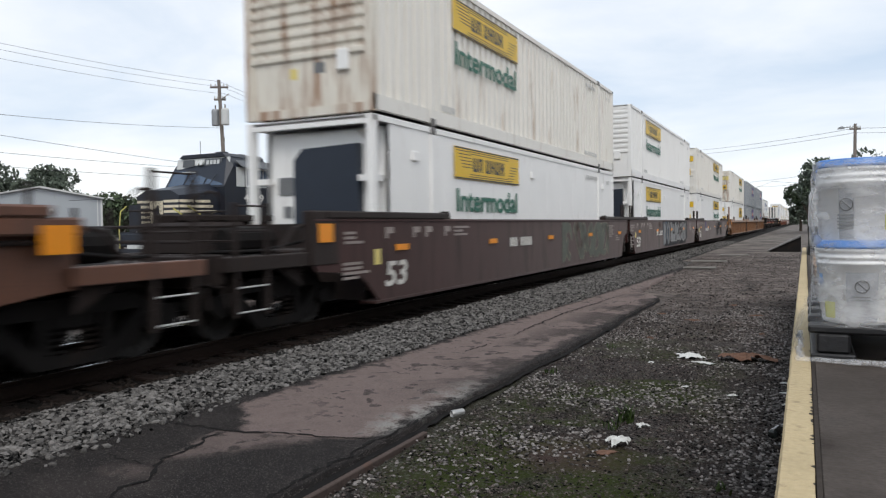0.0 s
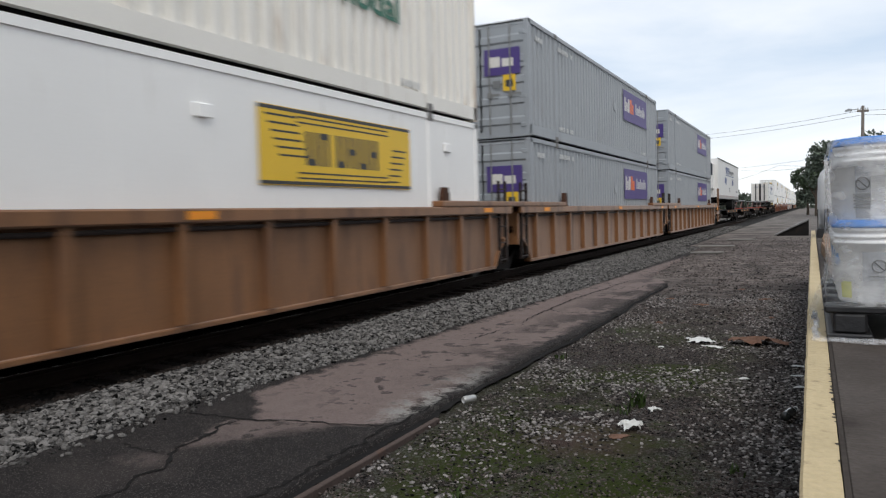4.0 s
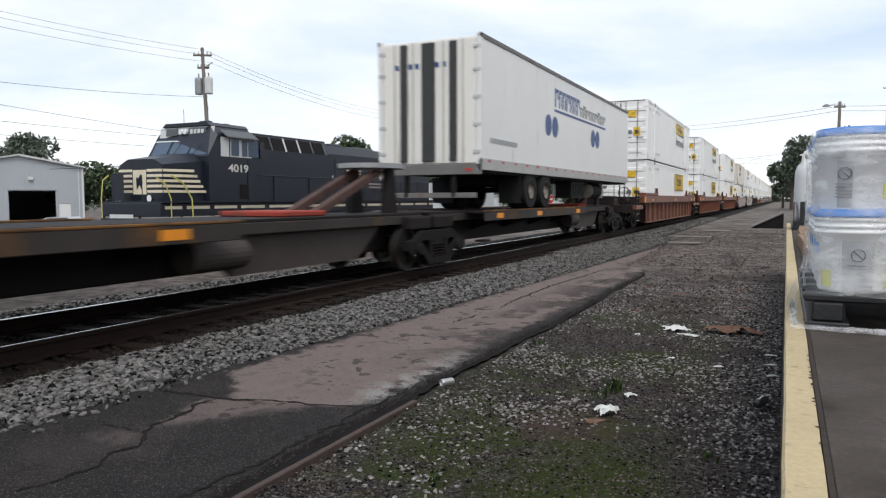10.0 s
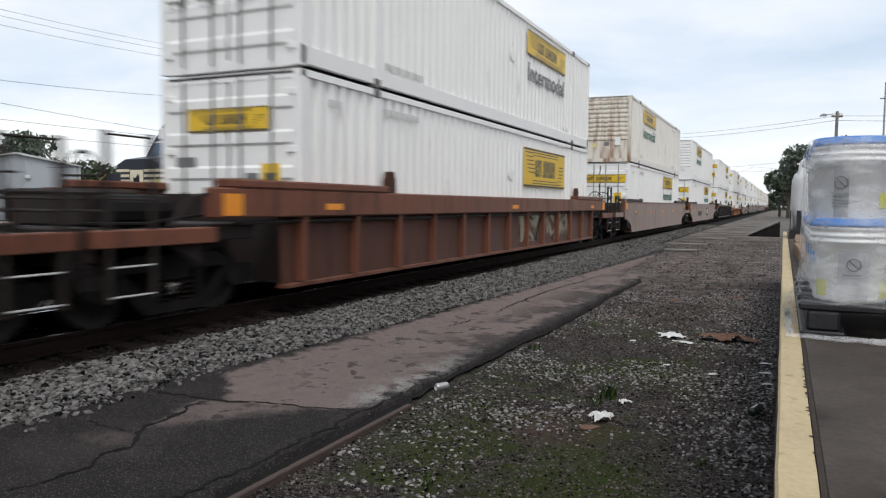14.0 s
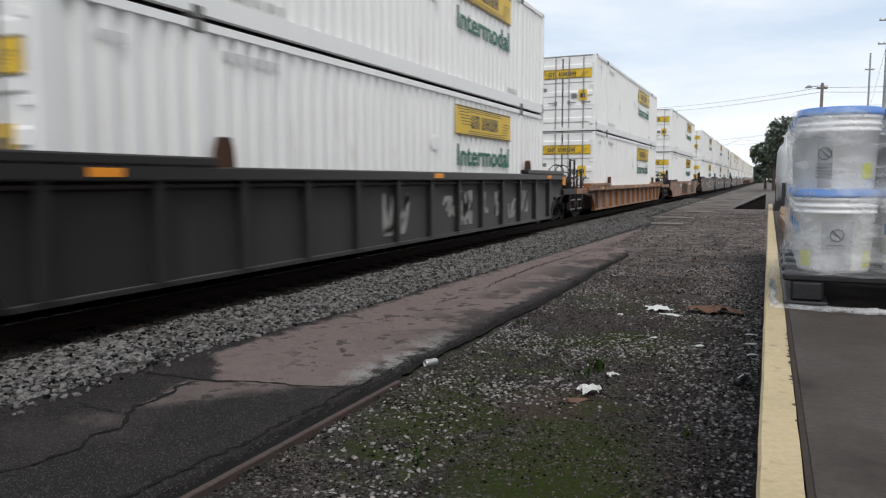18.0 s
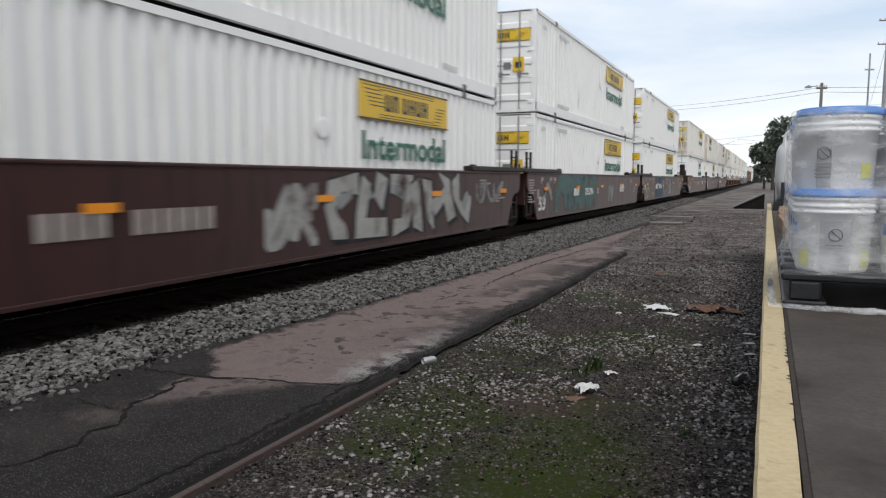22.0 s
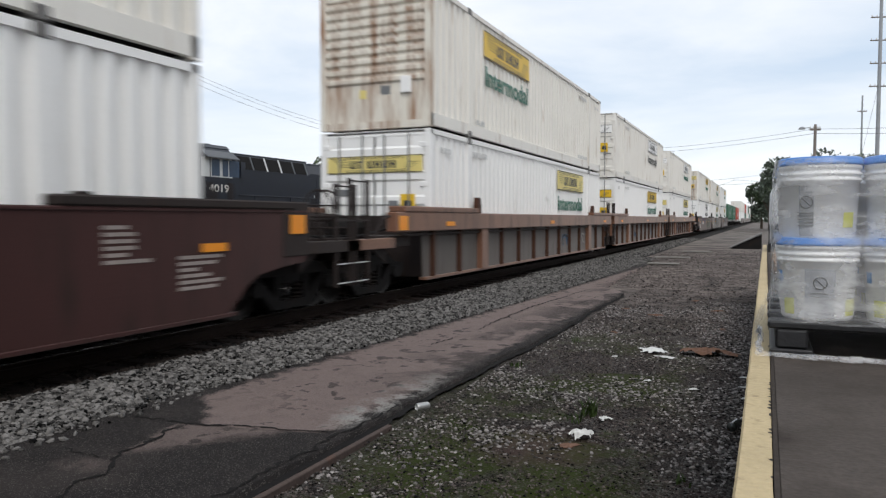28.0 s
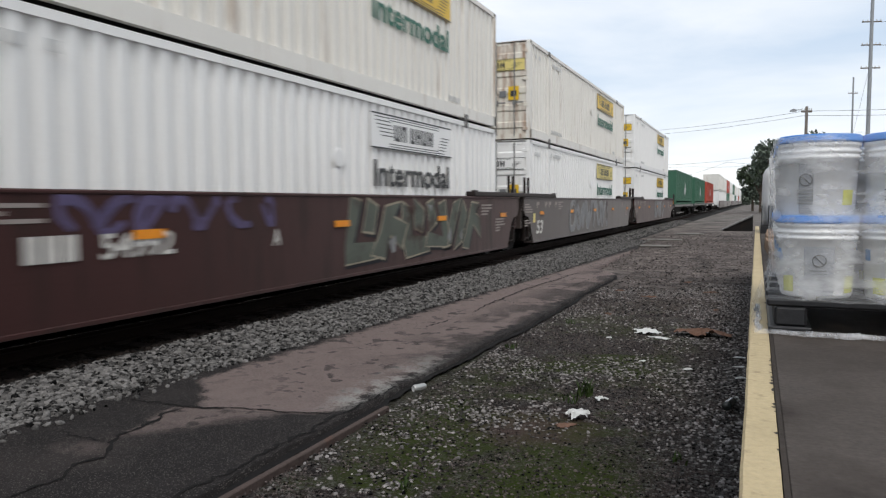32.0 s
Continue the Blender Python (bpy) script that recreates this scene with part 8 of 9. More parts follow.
part("nose_panel", Shape().box(-0.38, 0.26, 2.125, 2.148, 2.25, 3.02), M["cream"], nz, "cream nose panel")
part("nose_emblem", Shape().prism([(-0.2, 2.4), (-0.05, 2.55), (0.02, 2.4), (0.1, 2.62), (0.0, 2.9), (-0.12, 2.75), (-0.22, 2.8)], 1, 2.11, 2.124), M["loco_black"], nz)
part("nose_door", Shape().box(-0.9, -0.46, 2.10, 2.12, 2.1, 2.2), M["loco_black"], nz)
cab_low = Shape().prism([(4.25, 2.03), (6.55, 2.03), (6.55, 3.5), (4.25, 3.5)], 0, -1.52, 1.52)
cb = part("cab", cab_low, M["loco_black"], P)
up = Shape()
up.add([(-1.52, 4.2, 3.5), (1.52, 4.2, 3.5), (1.52, 4.75, 4.22), (1.15, 4.8, 4.58), (-1.15, 4.8, 4.58), (-1.52, 4.75, 4.22),
        (-1.52, 7.0, 3.5), (1.52, 7.0, 3.5), (1.52, 7.0, 4.22), (1.15, 7.0, 4.58), (-1.15, 7.0, 4.58), (-1.52, 7.0, 4.22)],
       [(0, 1, 2, 3, 4, 5), (1, 7, 8, 2), (2, 8, 9, 3), (3, 9, 10, 4), (4, 10, 11, 5), (5, 11, 6, 0), (6, 11, 10, 9, 8, 7)])
part("cab_top", up, M["loco_black"], cb)
part("cab_side", Shape().box(-1.52, 1.52, 6.5, 7.0, 2.03, 3.5), M["loco_black"], cb)
part("cab_roof", Shape().prism([(-1.2, 4.56), (1.2, 4.56), (1.02, 4.68), (-1.02, 4.68)], 1, 4.7, 7.05), M["loco_black"], cb, "low dark roof cap")
part("sun_shade", Shape().prism([(1.40, 4.40), (1.78, 4.16), (1.78, 4.19), (1.40, 4.44)], 1, 5.0, 6.95), M["loco_roof"], cb, "folded-out sun visor")


def slanted(x0, x1, z0, z1, lift_):
    """A pane on the raked cab front."""
    def y(z):
        return (4.2 + (z - 3.5) * 0.55 / 0.72 if z < 4.22 else 4.75 + (z - 4.22) * 0.14) - lift_
    return Shape().add([(x0, y(z0), z0), (x1, y(z0), z0), (x1, y(z1), z1), (x0, y(z1), z1), (x0, y(z0) + 0.02, z0), (x1, y(z0) + 0.02, z0), (x1, y(z1) + 0.02, z1), (x0, y(z1) + 0.02, z1)],
                      [(0, 1, 2, 3), (7, 6, 5, 4), (0, 4, 5, 1), (1, 5, 6, 2), (2, 6, 7, 3), (3, 7, 4, 0)])


for x0, x1 in ((-1.38, -0.62), (-0.5, 0.42), (0.52, 1.40)):
    w = part("windscreen", slanted(x0, x1, 3.56, 4.12, 0.014), M["cab_glass"], cb, "blue-tinted windscreen")
part("wiper", Shape().tube((-0.2, 4.15, 3.55), (0.0, 4.42, 3.95), 0.012), M["loco_black"], cb)
part("wiper", Shape().tube((0.8, 4.15, 3.55), (1.0, 4.42, 3.95), 0.012), M["loco_black"], cb)
part("visor_band", slanted(-1.36, 1.36, 4.20, 4.54, 0.02), M["frame_white"], cb, "white band over the windscreen")
part("number_board", slanted(-1.0, -0.42, 4.26, 4.50, 0.08), M["loco_roof"], cb, "grey number board")
part("number_board", slanted(0.14, 1.0, 4.26, 4.50, 0.08), M["loco_roof"], cb, "grey number board")
bars = Shape()
for k in range(4):
    q = slanted(0.24 + k * 0.18, 0.36 + k * 0.18, 4.31, 4.45, 0.10)
    bars.add(q.v, q.f)
part("board_mark", bars, M["frame_white"], cb)
part("brow", slanted(-1.45, 1.45, 4.05, 4.09, 0.03), M["frame_white"], cb)
for x in (-0.2, 0.0):
    part("headlamp", Shape().lathe([(0.0, 0.0), (0.09, 0.0), (0.1, 0.1)], 14, (x, 4.62, 4.38), 1), M["lamp_glass"], cb)
for y0, y1 in ((4.95, 5.35), (5.5, 5.8), (5.85, 6.4), (6.5, 6.75)):
    wf = part("side_window", Shape().box(1.52, 1.535, y0 - 0.04, y1 + 0.04, 3.53, 4.18), M["frame_white"], cb, "pale window frame")
    part("pane", Shape().box(1.535, 1.54, y0, y1, 3.57, 4.14), M["cab_glass" if y0 < 6 else "loco_black"], wf)
num = part("road_number", widen(lettering("4019", 0.26, M["white_ink"], "road_number"), 1.05), None, cb, "painted white number", (1.525, 5.32, 3.03))
part("access_hatch", Shape().box(1.52, 1.53, 6.0, 6.45, 2.1, 2.6), M["dark_gap"], cb)
# hood
hd = part("electrical_cabinet", Shape().prism([(-1.48, 2.03), (1.48, 2.03), (1.48, 3.9), (1.25, 4.42), (-1.25, 4.42), (-1.48, 3.9)], 1, 7.0, 11.0), M["loco_black"], P)
for k in range(5):
    y = 7.3 + k * 0.72
    fr = part("grille", Shape().prism([(1.485, 3.9), (1.50, 3.9), (1.30, 4.36), (1.28, 4.36)], 1, y, y + 0.6), M["dark_gap"], hd)
    part("grille_bar", Shape().prism([(1.49, 3.88), (1.515, 3.88), (1.31, 4.38), (1.29, 4.38)], 1, y + 0.6, y + 0.67), M["frame_white" if k in (1, 2) else "loco_roof"], hd)
part("roof_rail", Shape().box(1.2, 1.27, 7.0, 11.0, 4.4, 4.46), M["loco_black"], hd)
en = part("engine_hood", Shape().prism([(-1.1, 2.03), (1.1, 2.03), (1.1, 4.0), (0.9, 4.36), (-0.9, 4.36), (-1.1, 4.0)], 1, 11.0, 17.0), M["loco_black"], P)
for k in range(7):
    part("hood_door", Shape().box(1.1, 1.115, 11.15 + k * 0.82, 11.85 + k * 0.82, 2.2, 3.8, 0.004), M["loco_black"], en)
    part("door_latch", Shape().box(1.115, 1.13, 11.75 + k * 0.82, 11.8 + k * 0.82, 3.0, 3.1), M["frame_white"], en)
part("exhaust_stack", Shape().box(-0.35, 0.35, 12.5, 13.6, 4.36, 4.52, 0.04), M["loco_black"], en)
part("roof_box", Shape().box(-0.6, 0.6, 14.2, 16.0, 4.36, 4.46, 0.03), M["loco_roof"], en)
ra = part("radiator_cabin", Shape().prism([(-1.2, 2.03), (1.2, 2.03), (1.2, 3.8), (1.46, 4.02), (1.46, 4.38), (-1.46, 4.38), (-1.46, 4.02), (-1.2, 3.8)], 1, 17.0, 21.0), M["loco_black"], P)
part("radiator_grille", Shape().prism([(1.21, 3.82), (1.44, 4.01), (1.45, 4.00), (1.22, 3.80)], 1, 17.1, 20.9), M["dark_gap"], ra)
for k in range(4):
    part("brand_stripe", Shape().prism([(12.75 + 0.05 * k, 3.05 + k * 0.13), (14.0 + 0.05 * k, 3.05 + k * 0.13), (14.03 + 0.05 * k, 3.12 + k * 0.13), (12.78 + 0.05 * k, 3.12 + k * 0.13)], 0, 1.116, 1.122), M["cream"], en, "cream stripe of the brand mark")
for y0, y1, z0, z1 in ((14.9, 15.1, 3.05, 3.5), (15.1, 15.35, 3.05, 3.2), (15.35, 15.52, 3.05, 3.5), (15.7, 16.2, 3.05, 3.18), (15.7, 16.2, 3.36, 3.48), (15.85, 16.05, 3.18, 3.36)):
    part("brand_block", Shape().box(1.116, 1.122, y0, y1, z0, z1), M["dim_ink"], en)
for z in (2.6, 2.75):
    part("marking_bar", Shape().box(1.116, 1.121, 14.8, 16.1, z, z + 0.07), M["dim_ink"], en)
# railings and front gear
for k in range(8):
    y = 8.0 + k * 1.85
    part("stanchion", Shape().tube((1.5, y, 2.03), (1.5, y, 2.95), 0.02, 6), M["loco_black"], P)
part("side_handrail", Shape().tube((1.5, 7.2, 2.95), (1.5, 21.4, 2.95), 0.02, 6), M["loco_black"], P)
for x in (-0.9, -0.3, 0.3, 0.9, 1.45):
    part("rear_stanchion", Shape().tube((x, 21.9, 2.03), (x, 21.9, 3.0), 0.025, 6), M["loco_black"], P)
part("rear_rail", Shape().tube((-1.45, 21.9, 3.0), (1.45, 21.9, 3.0), 0.025, 6), M["loco_black"], P)
for pts in (((1.5, 2.0, 0.55), (1.5, 1.95, 2.1), (1.4, 1.6, 2.55), (1.15, 1.2, 2.75)), ((1.52, 3.3, 0.55), (1.52, 3.2, 2.1), (1.45, 2.8, 2.6), (1.3, 2.3, 2.85)), ((-1.5, 1.1, 0.6), (-1.5, 1.0, 2.1), (-1.4, 1.0, 2.7), (-1.1, 1.0, 2.85))):
    part("front_handrail", Shape().path(pts, 0.028, 7), M["grab_yellow"], P, "bent pale yellow handrail")
part("front_rail", Shape().path([(-0.9, 0.95, 2.75), (-0.9, 0.95, 2.03)], 0.022, 6), M["loco_black"], P)
part("front_rail", Shape().path([(0.55, 0.95, 2.85), (0.55, 0.95, 2.03)], 0.022, 6), M["loco_black"], P)
part("front_platform_panel", Shape().box(-0.95, -0.35, 0.96, 1.0, 2.05, 2.9), M["loco_black"], P)
for x in (-0.72, 0.72):
    dl = part("ditch_lamp", Shape().lathe([(0.0, -0.02), (0.12, -0.02), (0.14, 0.0), (0.14, 0.18)], 14, (x, 1.35, 2.12), 1), M["loco_black"], P)
    part("lens", Shape().lathe([(0.0, -0.03), (0.11, -0.025)], 14, (x, 1.34, 2.12), 1), M["lamp_glass"], dl, "pale round lens", smooth=True)
for z in (0.5, 0.85, 1.2, 1.55):
    part("step", Shape().box(1.15, 1.5, 1.2, 1.75, z, z + 0.04), M["loco_black"], P)
part("air_hose", Shape().path([(0.5, 0.3, 1.3), (0.55, 0.15, 0.9), (0.5, 0.1, 0.55)], 0.035), M["cream"], P)
part("anchor_plate", Shape().box(-0.95, 0.2, 0.56, 0.6, 1.5, 1.62), M["frame_white"], P)
part("antenna", Shape().tube((-0.9, 5.6, 4.6), (-0.9, 5.6, 5.25), 0.012, 5), M["loco_black"], P)
for x, y in ((0.4, 5.4), (-0.4, 6.2), (0.2, 6.7)):
    part("roof_fitting", Shape().box(x - 0.22, x + 0.22, y - 0.15, y + 0.15, 4.66, 4.78, 0.02), M["loco_black"], P)

# the cab stands a little further forward than the hood
for ob in [o for c in LOCO.children for o in (c, *c.children)]:
    if ob.location.length < 0.01:
        for p in ob.data.vertices:
            p.co.y = float(np.interp(p.co.y, (0, 0.9, 2.15, 4.25, 4.75, 7.0, 8.4, 11.0, 21.0, 22.1), (1.55, 1.78, 2.22, 3.85, 4.3, 6.2, 7.8, 11.05, 21.2, 21.3)))

yard = thing("yard_track", "rusty yard track under the standing locomotive", "railway track", kind="structure")
for dx in (-0.755, 0.755):
    part("rail", Shape().prism([(-20.75 + dx + u, w - 0.955) for u, w in RAILP], 1, -40, 400), M["rail"], yard)
yt = Shape().box(-1.3, 1.3, -0.115, 0.115, -0.18, -0.0, 0.0).mesh("sleeper", M["tie"])
for k in range(64):
    part("sleeper", yt, None, yard, "", (-20.75, 2 + k * 0.56, -0.90))

# ---- yard: warehouse, vehicles ----
M["siding"] = surface("grey_metal_siding", (0.36, 0.385, 0.41), 0.55, spread=0.06, scale=0.6, bump=0.03, dirt=(0.24, 0.24, 0.23), dirty=0.3, streak=True)
M["roof_metal"] = surface("pale_metal_roofing", (0.45, 0.45, 0.44), 0.5, spread=0.1)
M["doorway"] = surface("dark_open_doorway", (0.02, 0.022, 0.025), 0.9)
M["auto_white"] = surface("white_car_paint", (0.72, 0.72, 0.71), 0.3, spread=0.03, bump=0)
M["auto_silver"] = surface("silver_car_paint", (0.45, 0.46, 0.48), 0.3, 0.3, spread=0.04, bump=0)
M["auto_glass"] = surface("dark_car_glass", (0.03, 0.04, 0.05), 0.1)
YARD = -0.9
wh = thing("warehouse", "grey metal warehouse with an open roller door", "warehouse", kind="structure", at=pose(-52.5, 36.0, YARD, 0, 0, 56))
wh.scale = (0.88, 1, 1)
W2 = 4.85
for a, b, z0, z1 in ((-W2, -0.95, 0.0, 5.0), (-0.95, 2.62, 3.2, 5.0), (2.62, 2.86, 0, 5.0), (2.86, 3.78, 2.25, 5.0), (3.78, W2, 0.0, 5.0)):
    part("front_wall", Shape().box(a, b, 0.0, 0.18, z0, z1), M["siding"], wh)
part("gable", Shape().prism([(-W2, 5.0), (W2, 5.0), (0, 5.82)], 1, 0.0, 0.18), M["siding"], wh)
for k in range(24):
    x = -W2 + 0.2 + k * 0.4
    if not -1.1 < x < 3.9:
        part("siding_rib", Shape().box(x - 0.02, x + 0.02, -0.02, 0.0, 0.05, 5.0), M["siding"], wh)
part("side_wall", Shape().box(W2 - 0.18, W2, 0.18, 30, 0, 5.0), M["siding"], wh)
part("side_wall", Shape().box(-W2, -W2 + 0.18, 0.18, 30, 0, 5.0), M["siding"], wh)
part("back_wall", Shape().box(-W2, W2, 30, 30.18, 0, 5.0), M["siding"], wh)
for sx in (-1, 1):
    part("roof_slope", Shape().prism([(sx * (W2 + 0.15), 5.0), (sx * (W2 + 0.15), 5.1), (0, 5.98), (0, 5.86)], 1, -0.25, 30.3), M["roof_metal"], wh)
part("corner_trim", Shape().box(W2 - 0.14, W2 + 0.03, -0.03, 0.14, 0, 5.0), M["frame_white"], wh)
part("corner_trim", Shape().box(W2 - 0.42, W2 - 0.34, -0.03, 0.0, 0, 5.0), M["frame_white"], wh)
part("rake_trim", Shape().prism([(0, 5.82), (0, 5.9), (W2 + 0.15, 5.08), (W2 + 0.15, 5.0)], 1, -0.28, -0.25), M["frame_white"], wh)
part("inner_floor", Shape().box(-W2, W2, 0.2, 30, 0, 0.05), M["doorway"], wh)
part("door_hood", Shape().box(-1.02, 2.7, -0.04, 0.0, 3.2, 3.28), M["grey_ink"], wh)
pd = part("door", Shape().box(2.86, 3.78, 0.05, 0.1, 0.02, 2.25), M["auto_white"], wh, "white personnel door")
part("door_handle", Shape().box(2.95, 3.02, 0.0, 0.05, 1.05, 1.12), M["grey_ink"], pd)
part("wall_lamp", Shape().box(0.55, 0.95, -0.2, 0.0, 4.0, 4.25, 0.03), M["frame_white"], wh)


def automobile(name, label, m, paint, pickup):
    root = thing(name, label, "car", at=m)
    if pickup:
        body = [(-2.75, 0.5), (-2.8, 1.05), (-0.65, 1.08), (-0.6, 1.08), (0.85, 1.1), (2.55, 1.02), (2.75, 0.85), (2.75, 0.5)]
        cabp = [(-0.75, 1.08), (-0.6, 1.78), (0.55, 1.8), (1.25, 1.1)]
    else:
        body = [(-2.3, 0.42), (-2.35, 0.85), (-1.7, 0.98), (1.2, 0.95), (2.2, 0.8), (2.35, 0.6), (2.3, 0.42)]
        cabp = [(-1.75, 0.97), (-0.95, 1.42), (0.35, 1.45), (1.25, 0.95)]
    w = 0.95 if pickup else 0.88
    part("body", Shape().prism(body, 1, -w, w), M[paint], root)
    part("roof", Shape().prism([(a * 0.98 - 0.0, z) for a, z in cabp], 1, -w + 0.12, w - 0.12), M[paint], root)
    for sy in (-1, 1):
        c = [(a * 0.88, 1.0 + (z - 1.0) * 0.86 + (0.05 if z < 1.2 else 0)) for a, z in cabp]
        part("side_window", Shape().prism(c, 1, sy * (w - 0.115) - 0.008, sy * (w - 0.115) + 0.008), M["auto_glass"], root)
        for x in ((-1.75, 1.75) if pickup else (-1.4, 1.45)):
            wl_ = part("wheel", Shape().lathe([(0.0, 0.0), (0.2, 0.0), (0.22, 0.02), (0.34, 0.02), (0.36, 0.0), (0.36, -0.2)], 18, (x, sy * (w + 0.01), 0.36), 1), M["tyre"], root)
            part("rim", Shape().lathe([(0.0, 0.03 * sy), (0.2, 0.03 * sy), (0.21, 0.0)], 14, (x, sy * (w + 0.012), 0.36), 1), M["rim"], wl_)
        part("tail_lamp", Shape().box(body[0][0] - 0.02, body[0][0] + 0.06, sy * w - 0.12, sy * w + 0.01 if sy > 0 else sy * w + 0.12, 0.72, 0.98), M["red_tape"], root)
    if pickup:
        part("cargo_bed", Shape().box(-2.65, -0.85, -w + 0.1, w - 0.1, 1.06, 1.10), M["dark_gap"], root)
    part("bumper", Shape().box(-2.85 if pickup else -2.4, -2.7 if pickup else -2.28, -w, w, 0.42, 0.58, 0.03), M["alu_rail"], root)


automobile("pickup_truck", "white pickup truck parked by the warehouse", pose(-46.3, 28.6, YARD + 0.0, 0, 0, 208), "auto_white", True)
automobile("sedan", "silver sedan car parked by the warehouse", pose(-40.6, 30.8, YARD + 0.0, 0, 0, 26), "auto_silver", False)

# ---- poles and wires ----
M["pole"] = surface("weathered_timber_pole", (0.20, 0.175, 0.155), 0.9, spread=0.25, scale=2, bump=0.2)
M["pole_steel"] = surface("galvanised_pole", (0.30, 0.31, 0.32), 0.5, 0.4, spread=0.15)
M["wire"] = surface("aged_cable", (0.05, 0.05, 0.055), 0.7)


def power_pole(x, y, top, lean, arms, extra=None, label="tall timber power pole with cross-arm", steel=False, r=0.15, base=YARD):
    root = thing("power_pole", label, "power pole", "poles", at=pose(x, y, base))
    h = top - base
    part("shaft", Shape().tube((0, 0, -0.2), (lean, 0, h), r, 12, r * 0.65), M["pole_steel" if steel else "pole"], root)
    for z, w, a in arms:
        c, s = math.cos(a), math.sin(a)
        xx = lean * (h - z) / h
        part("cross_arm", Shape().tube((xx - c * w, -s * w, h - z), (xx + c * w, s * w, h - z), 0.06, 6), M["pole"], root)
        for k in (-0.9, -0.4, 0.5, 0.9):
            part("insulator", Shape().lathe([(0.0, 0.0), (0.05, 0.0), (0.06, 0.06), (0.03, 0.1), (0.04, 0.16), (0.0, 0.18)], 8, (xx + c * w * k, s * w * k, h - z + 0.05)), M["frame_white"], root)
    if extra == "transformer":
        for dx, mat_, hh in ((-0.38, "pole_steel", 1.0), (0.40, "frame_white", 1.0)):
            part("transformer", Shape().lathe([(0.0, 0.0), (0.22, 0.0), (0.24, 0.05), (0.24, hh - 0.1), (0.2, hh), (0.0, hh)], 14, (lean * 0.75 + dx, -0.1, h - 2.8)), M[mat_], root, "pole-top transformer can")
            part("bushing", Shape().tube((lean * 0.75 + dx, -0.1, h - 1.8), (lean * 0.75 + dx, -0.1, h - 1.55), 0.04), M["pole"], root)
        part("guy_strut", Shape().tube((lean * 0.7, 0, h - 1.2), (lean * 0.7 + 0.5, 0.1, h - 0.9), 0.03), M["pole"], root)
    if extra == "street_lamp":
        part("lamp_arm", Shape().path([(lean, 0, h - 0.35), (lean - 0.35, 0, h - 0.2), (lean - 0.7, 0, h - 0.22)], 0.03), M["pole_steel"], root)
        part("lamp_head", Shape().prism([(lean - 1.05, h - 0.3), (lean - 0.62, h - 0.3), (lean - 0.6, h - 0.2), (lean - 0.8, h - 0.12), (lean - 1.0, h - 0.2)], 1, -0.12, 0.12), M["pole_steel"], root, "cobra-head street lamp")
    return root


def cable(points, sag, r=0.012, n=14):
    """Hanging cables from point to point."""
    sh = Shape()
    pts = []
    for (xa, ya, za), (xb, yb, zb) in zip(points, points[1:]):
        for k in range(n):
            u = k / n
            pts.append((xa + (xb - xa) * u, ya + (yb - ya) * u, za + (zb - za) * u - sag * 4 * u * (1 - u)))
    pts.append(points[-1])
    sh.path(pts, r, 4)
    ob = new("overhead_cable", sh.mesh("overhead_cable", M["wire"]))
    return tagged(ob, "thin dark overhead cable between poles", "cable", "overhead cables")


power_pole(-31.6, 33.95, 10.75, -0.62, ((0.45, 0.55, 0.5), (1.2, 0.35, 0.5)), "transformer", "timber power pole with transformer cans")
power_pole(-33.9, 68.7, 10.5, -0.1, ((0.5, 0.6, 0.4),))
power_pole(-30.5, 82.5, 10.4, -0.1, ((1.3, 1.3, 0.6), (3.0, 0.3, 0.5)), None, "timber power pole with wide cross-arm")
power_pole(-20.9, 96.2, 11.3, -0.1, (), "street_lamp", "tall slim street lamp pole", True, 0.11)
power_pole(2.95, 55.4, 8.0, 0.05, ((0.35, 0.35, 0.4),), "street_lamp", "timber pole with street lamp", False, 0.14, 0.0)
power_pole(9.75, 81.6, 24.0, 0.1, ((3.0, 0.9, 0.3), (5.2, 0.9, 0.3), (7.4, 0.9, 0.3), (9.6, 0.9, 0.3)), None, "very tall steel transmission pole with short arms", True, 0.22, 0.0)
power_pole(11.9, 115.3, 18.6, 0.0, ((2.2, 0.6, 0.3),), None, "distant slim steel pole", True, 0.16, 0.0)
part("vent_pipe", Shape().tube((0, 0, 0), (0, 0, 8.2), 0.16, 10), M["pole"], thing("vent_stack", "thin dark vent stack behind the yard", "vent pipe", at=pose(-34.9, 62.2, YARD)))

P1, P3, P2 = (-32.2, 34.0, 10.6), (-34.0, 68.7, 10.3), (-30.7, 82.5, 9.9)
P0 = (-31.0, -1.0, 10.6)
power_pole(-31.0, -1.0, 10.9, 0.0, ((0.5, 0.6, 0.4),))
for dz, dx in ((0.05, 0), (-0.30, 0.25), (-0.75, 0.5)):
    cable([(P0[0] + dx, P0[1], P0[2] + dz), (P1[0] + dx, P1[1], P1[2] + dz)], 0.75, 0.009)
    cable([(P1[0] + dx, P1[1], P1[2] + dz), (P3[0] + dx, P3[1], P3[2] + dz), (P2[0] + dx, P2[1], P2[2] + dz)], 1.0, 0.010)
cable([(-31.0, -1, 7.0), (-31.9, 34, 7.8)], 0.75)
cable([(-31.0, -1, 7.2), (-31.7, 34, 5.3)], 0.25)
cable([(-31.0, -1, 5.6), (-31.7, 34, 5.2)], 0.3)
cable([(-31.0, -1, 5.0), (-31.7, 34, 4.6)], 0.3)
cable([(-31.9, 34, 7.2), (-36, 38, 4.2), (-50.0, 36.6, 3.9)], 0.05, 0.02)
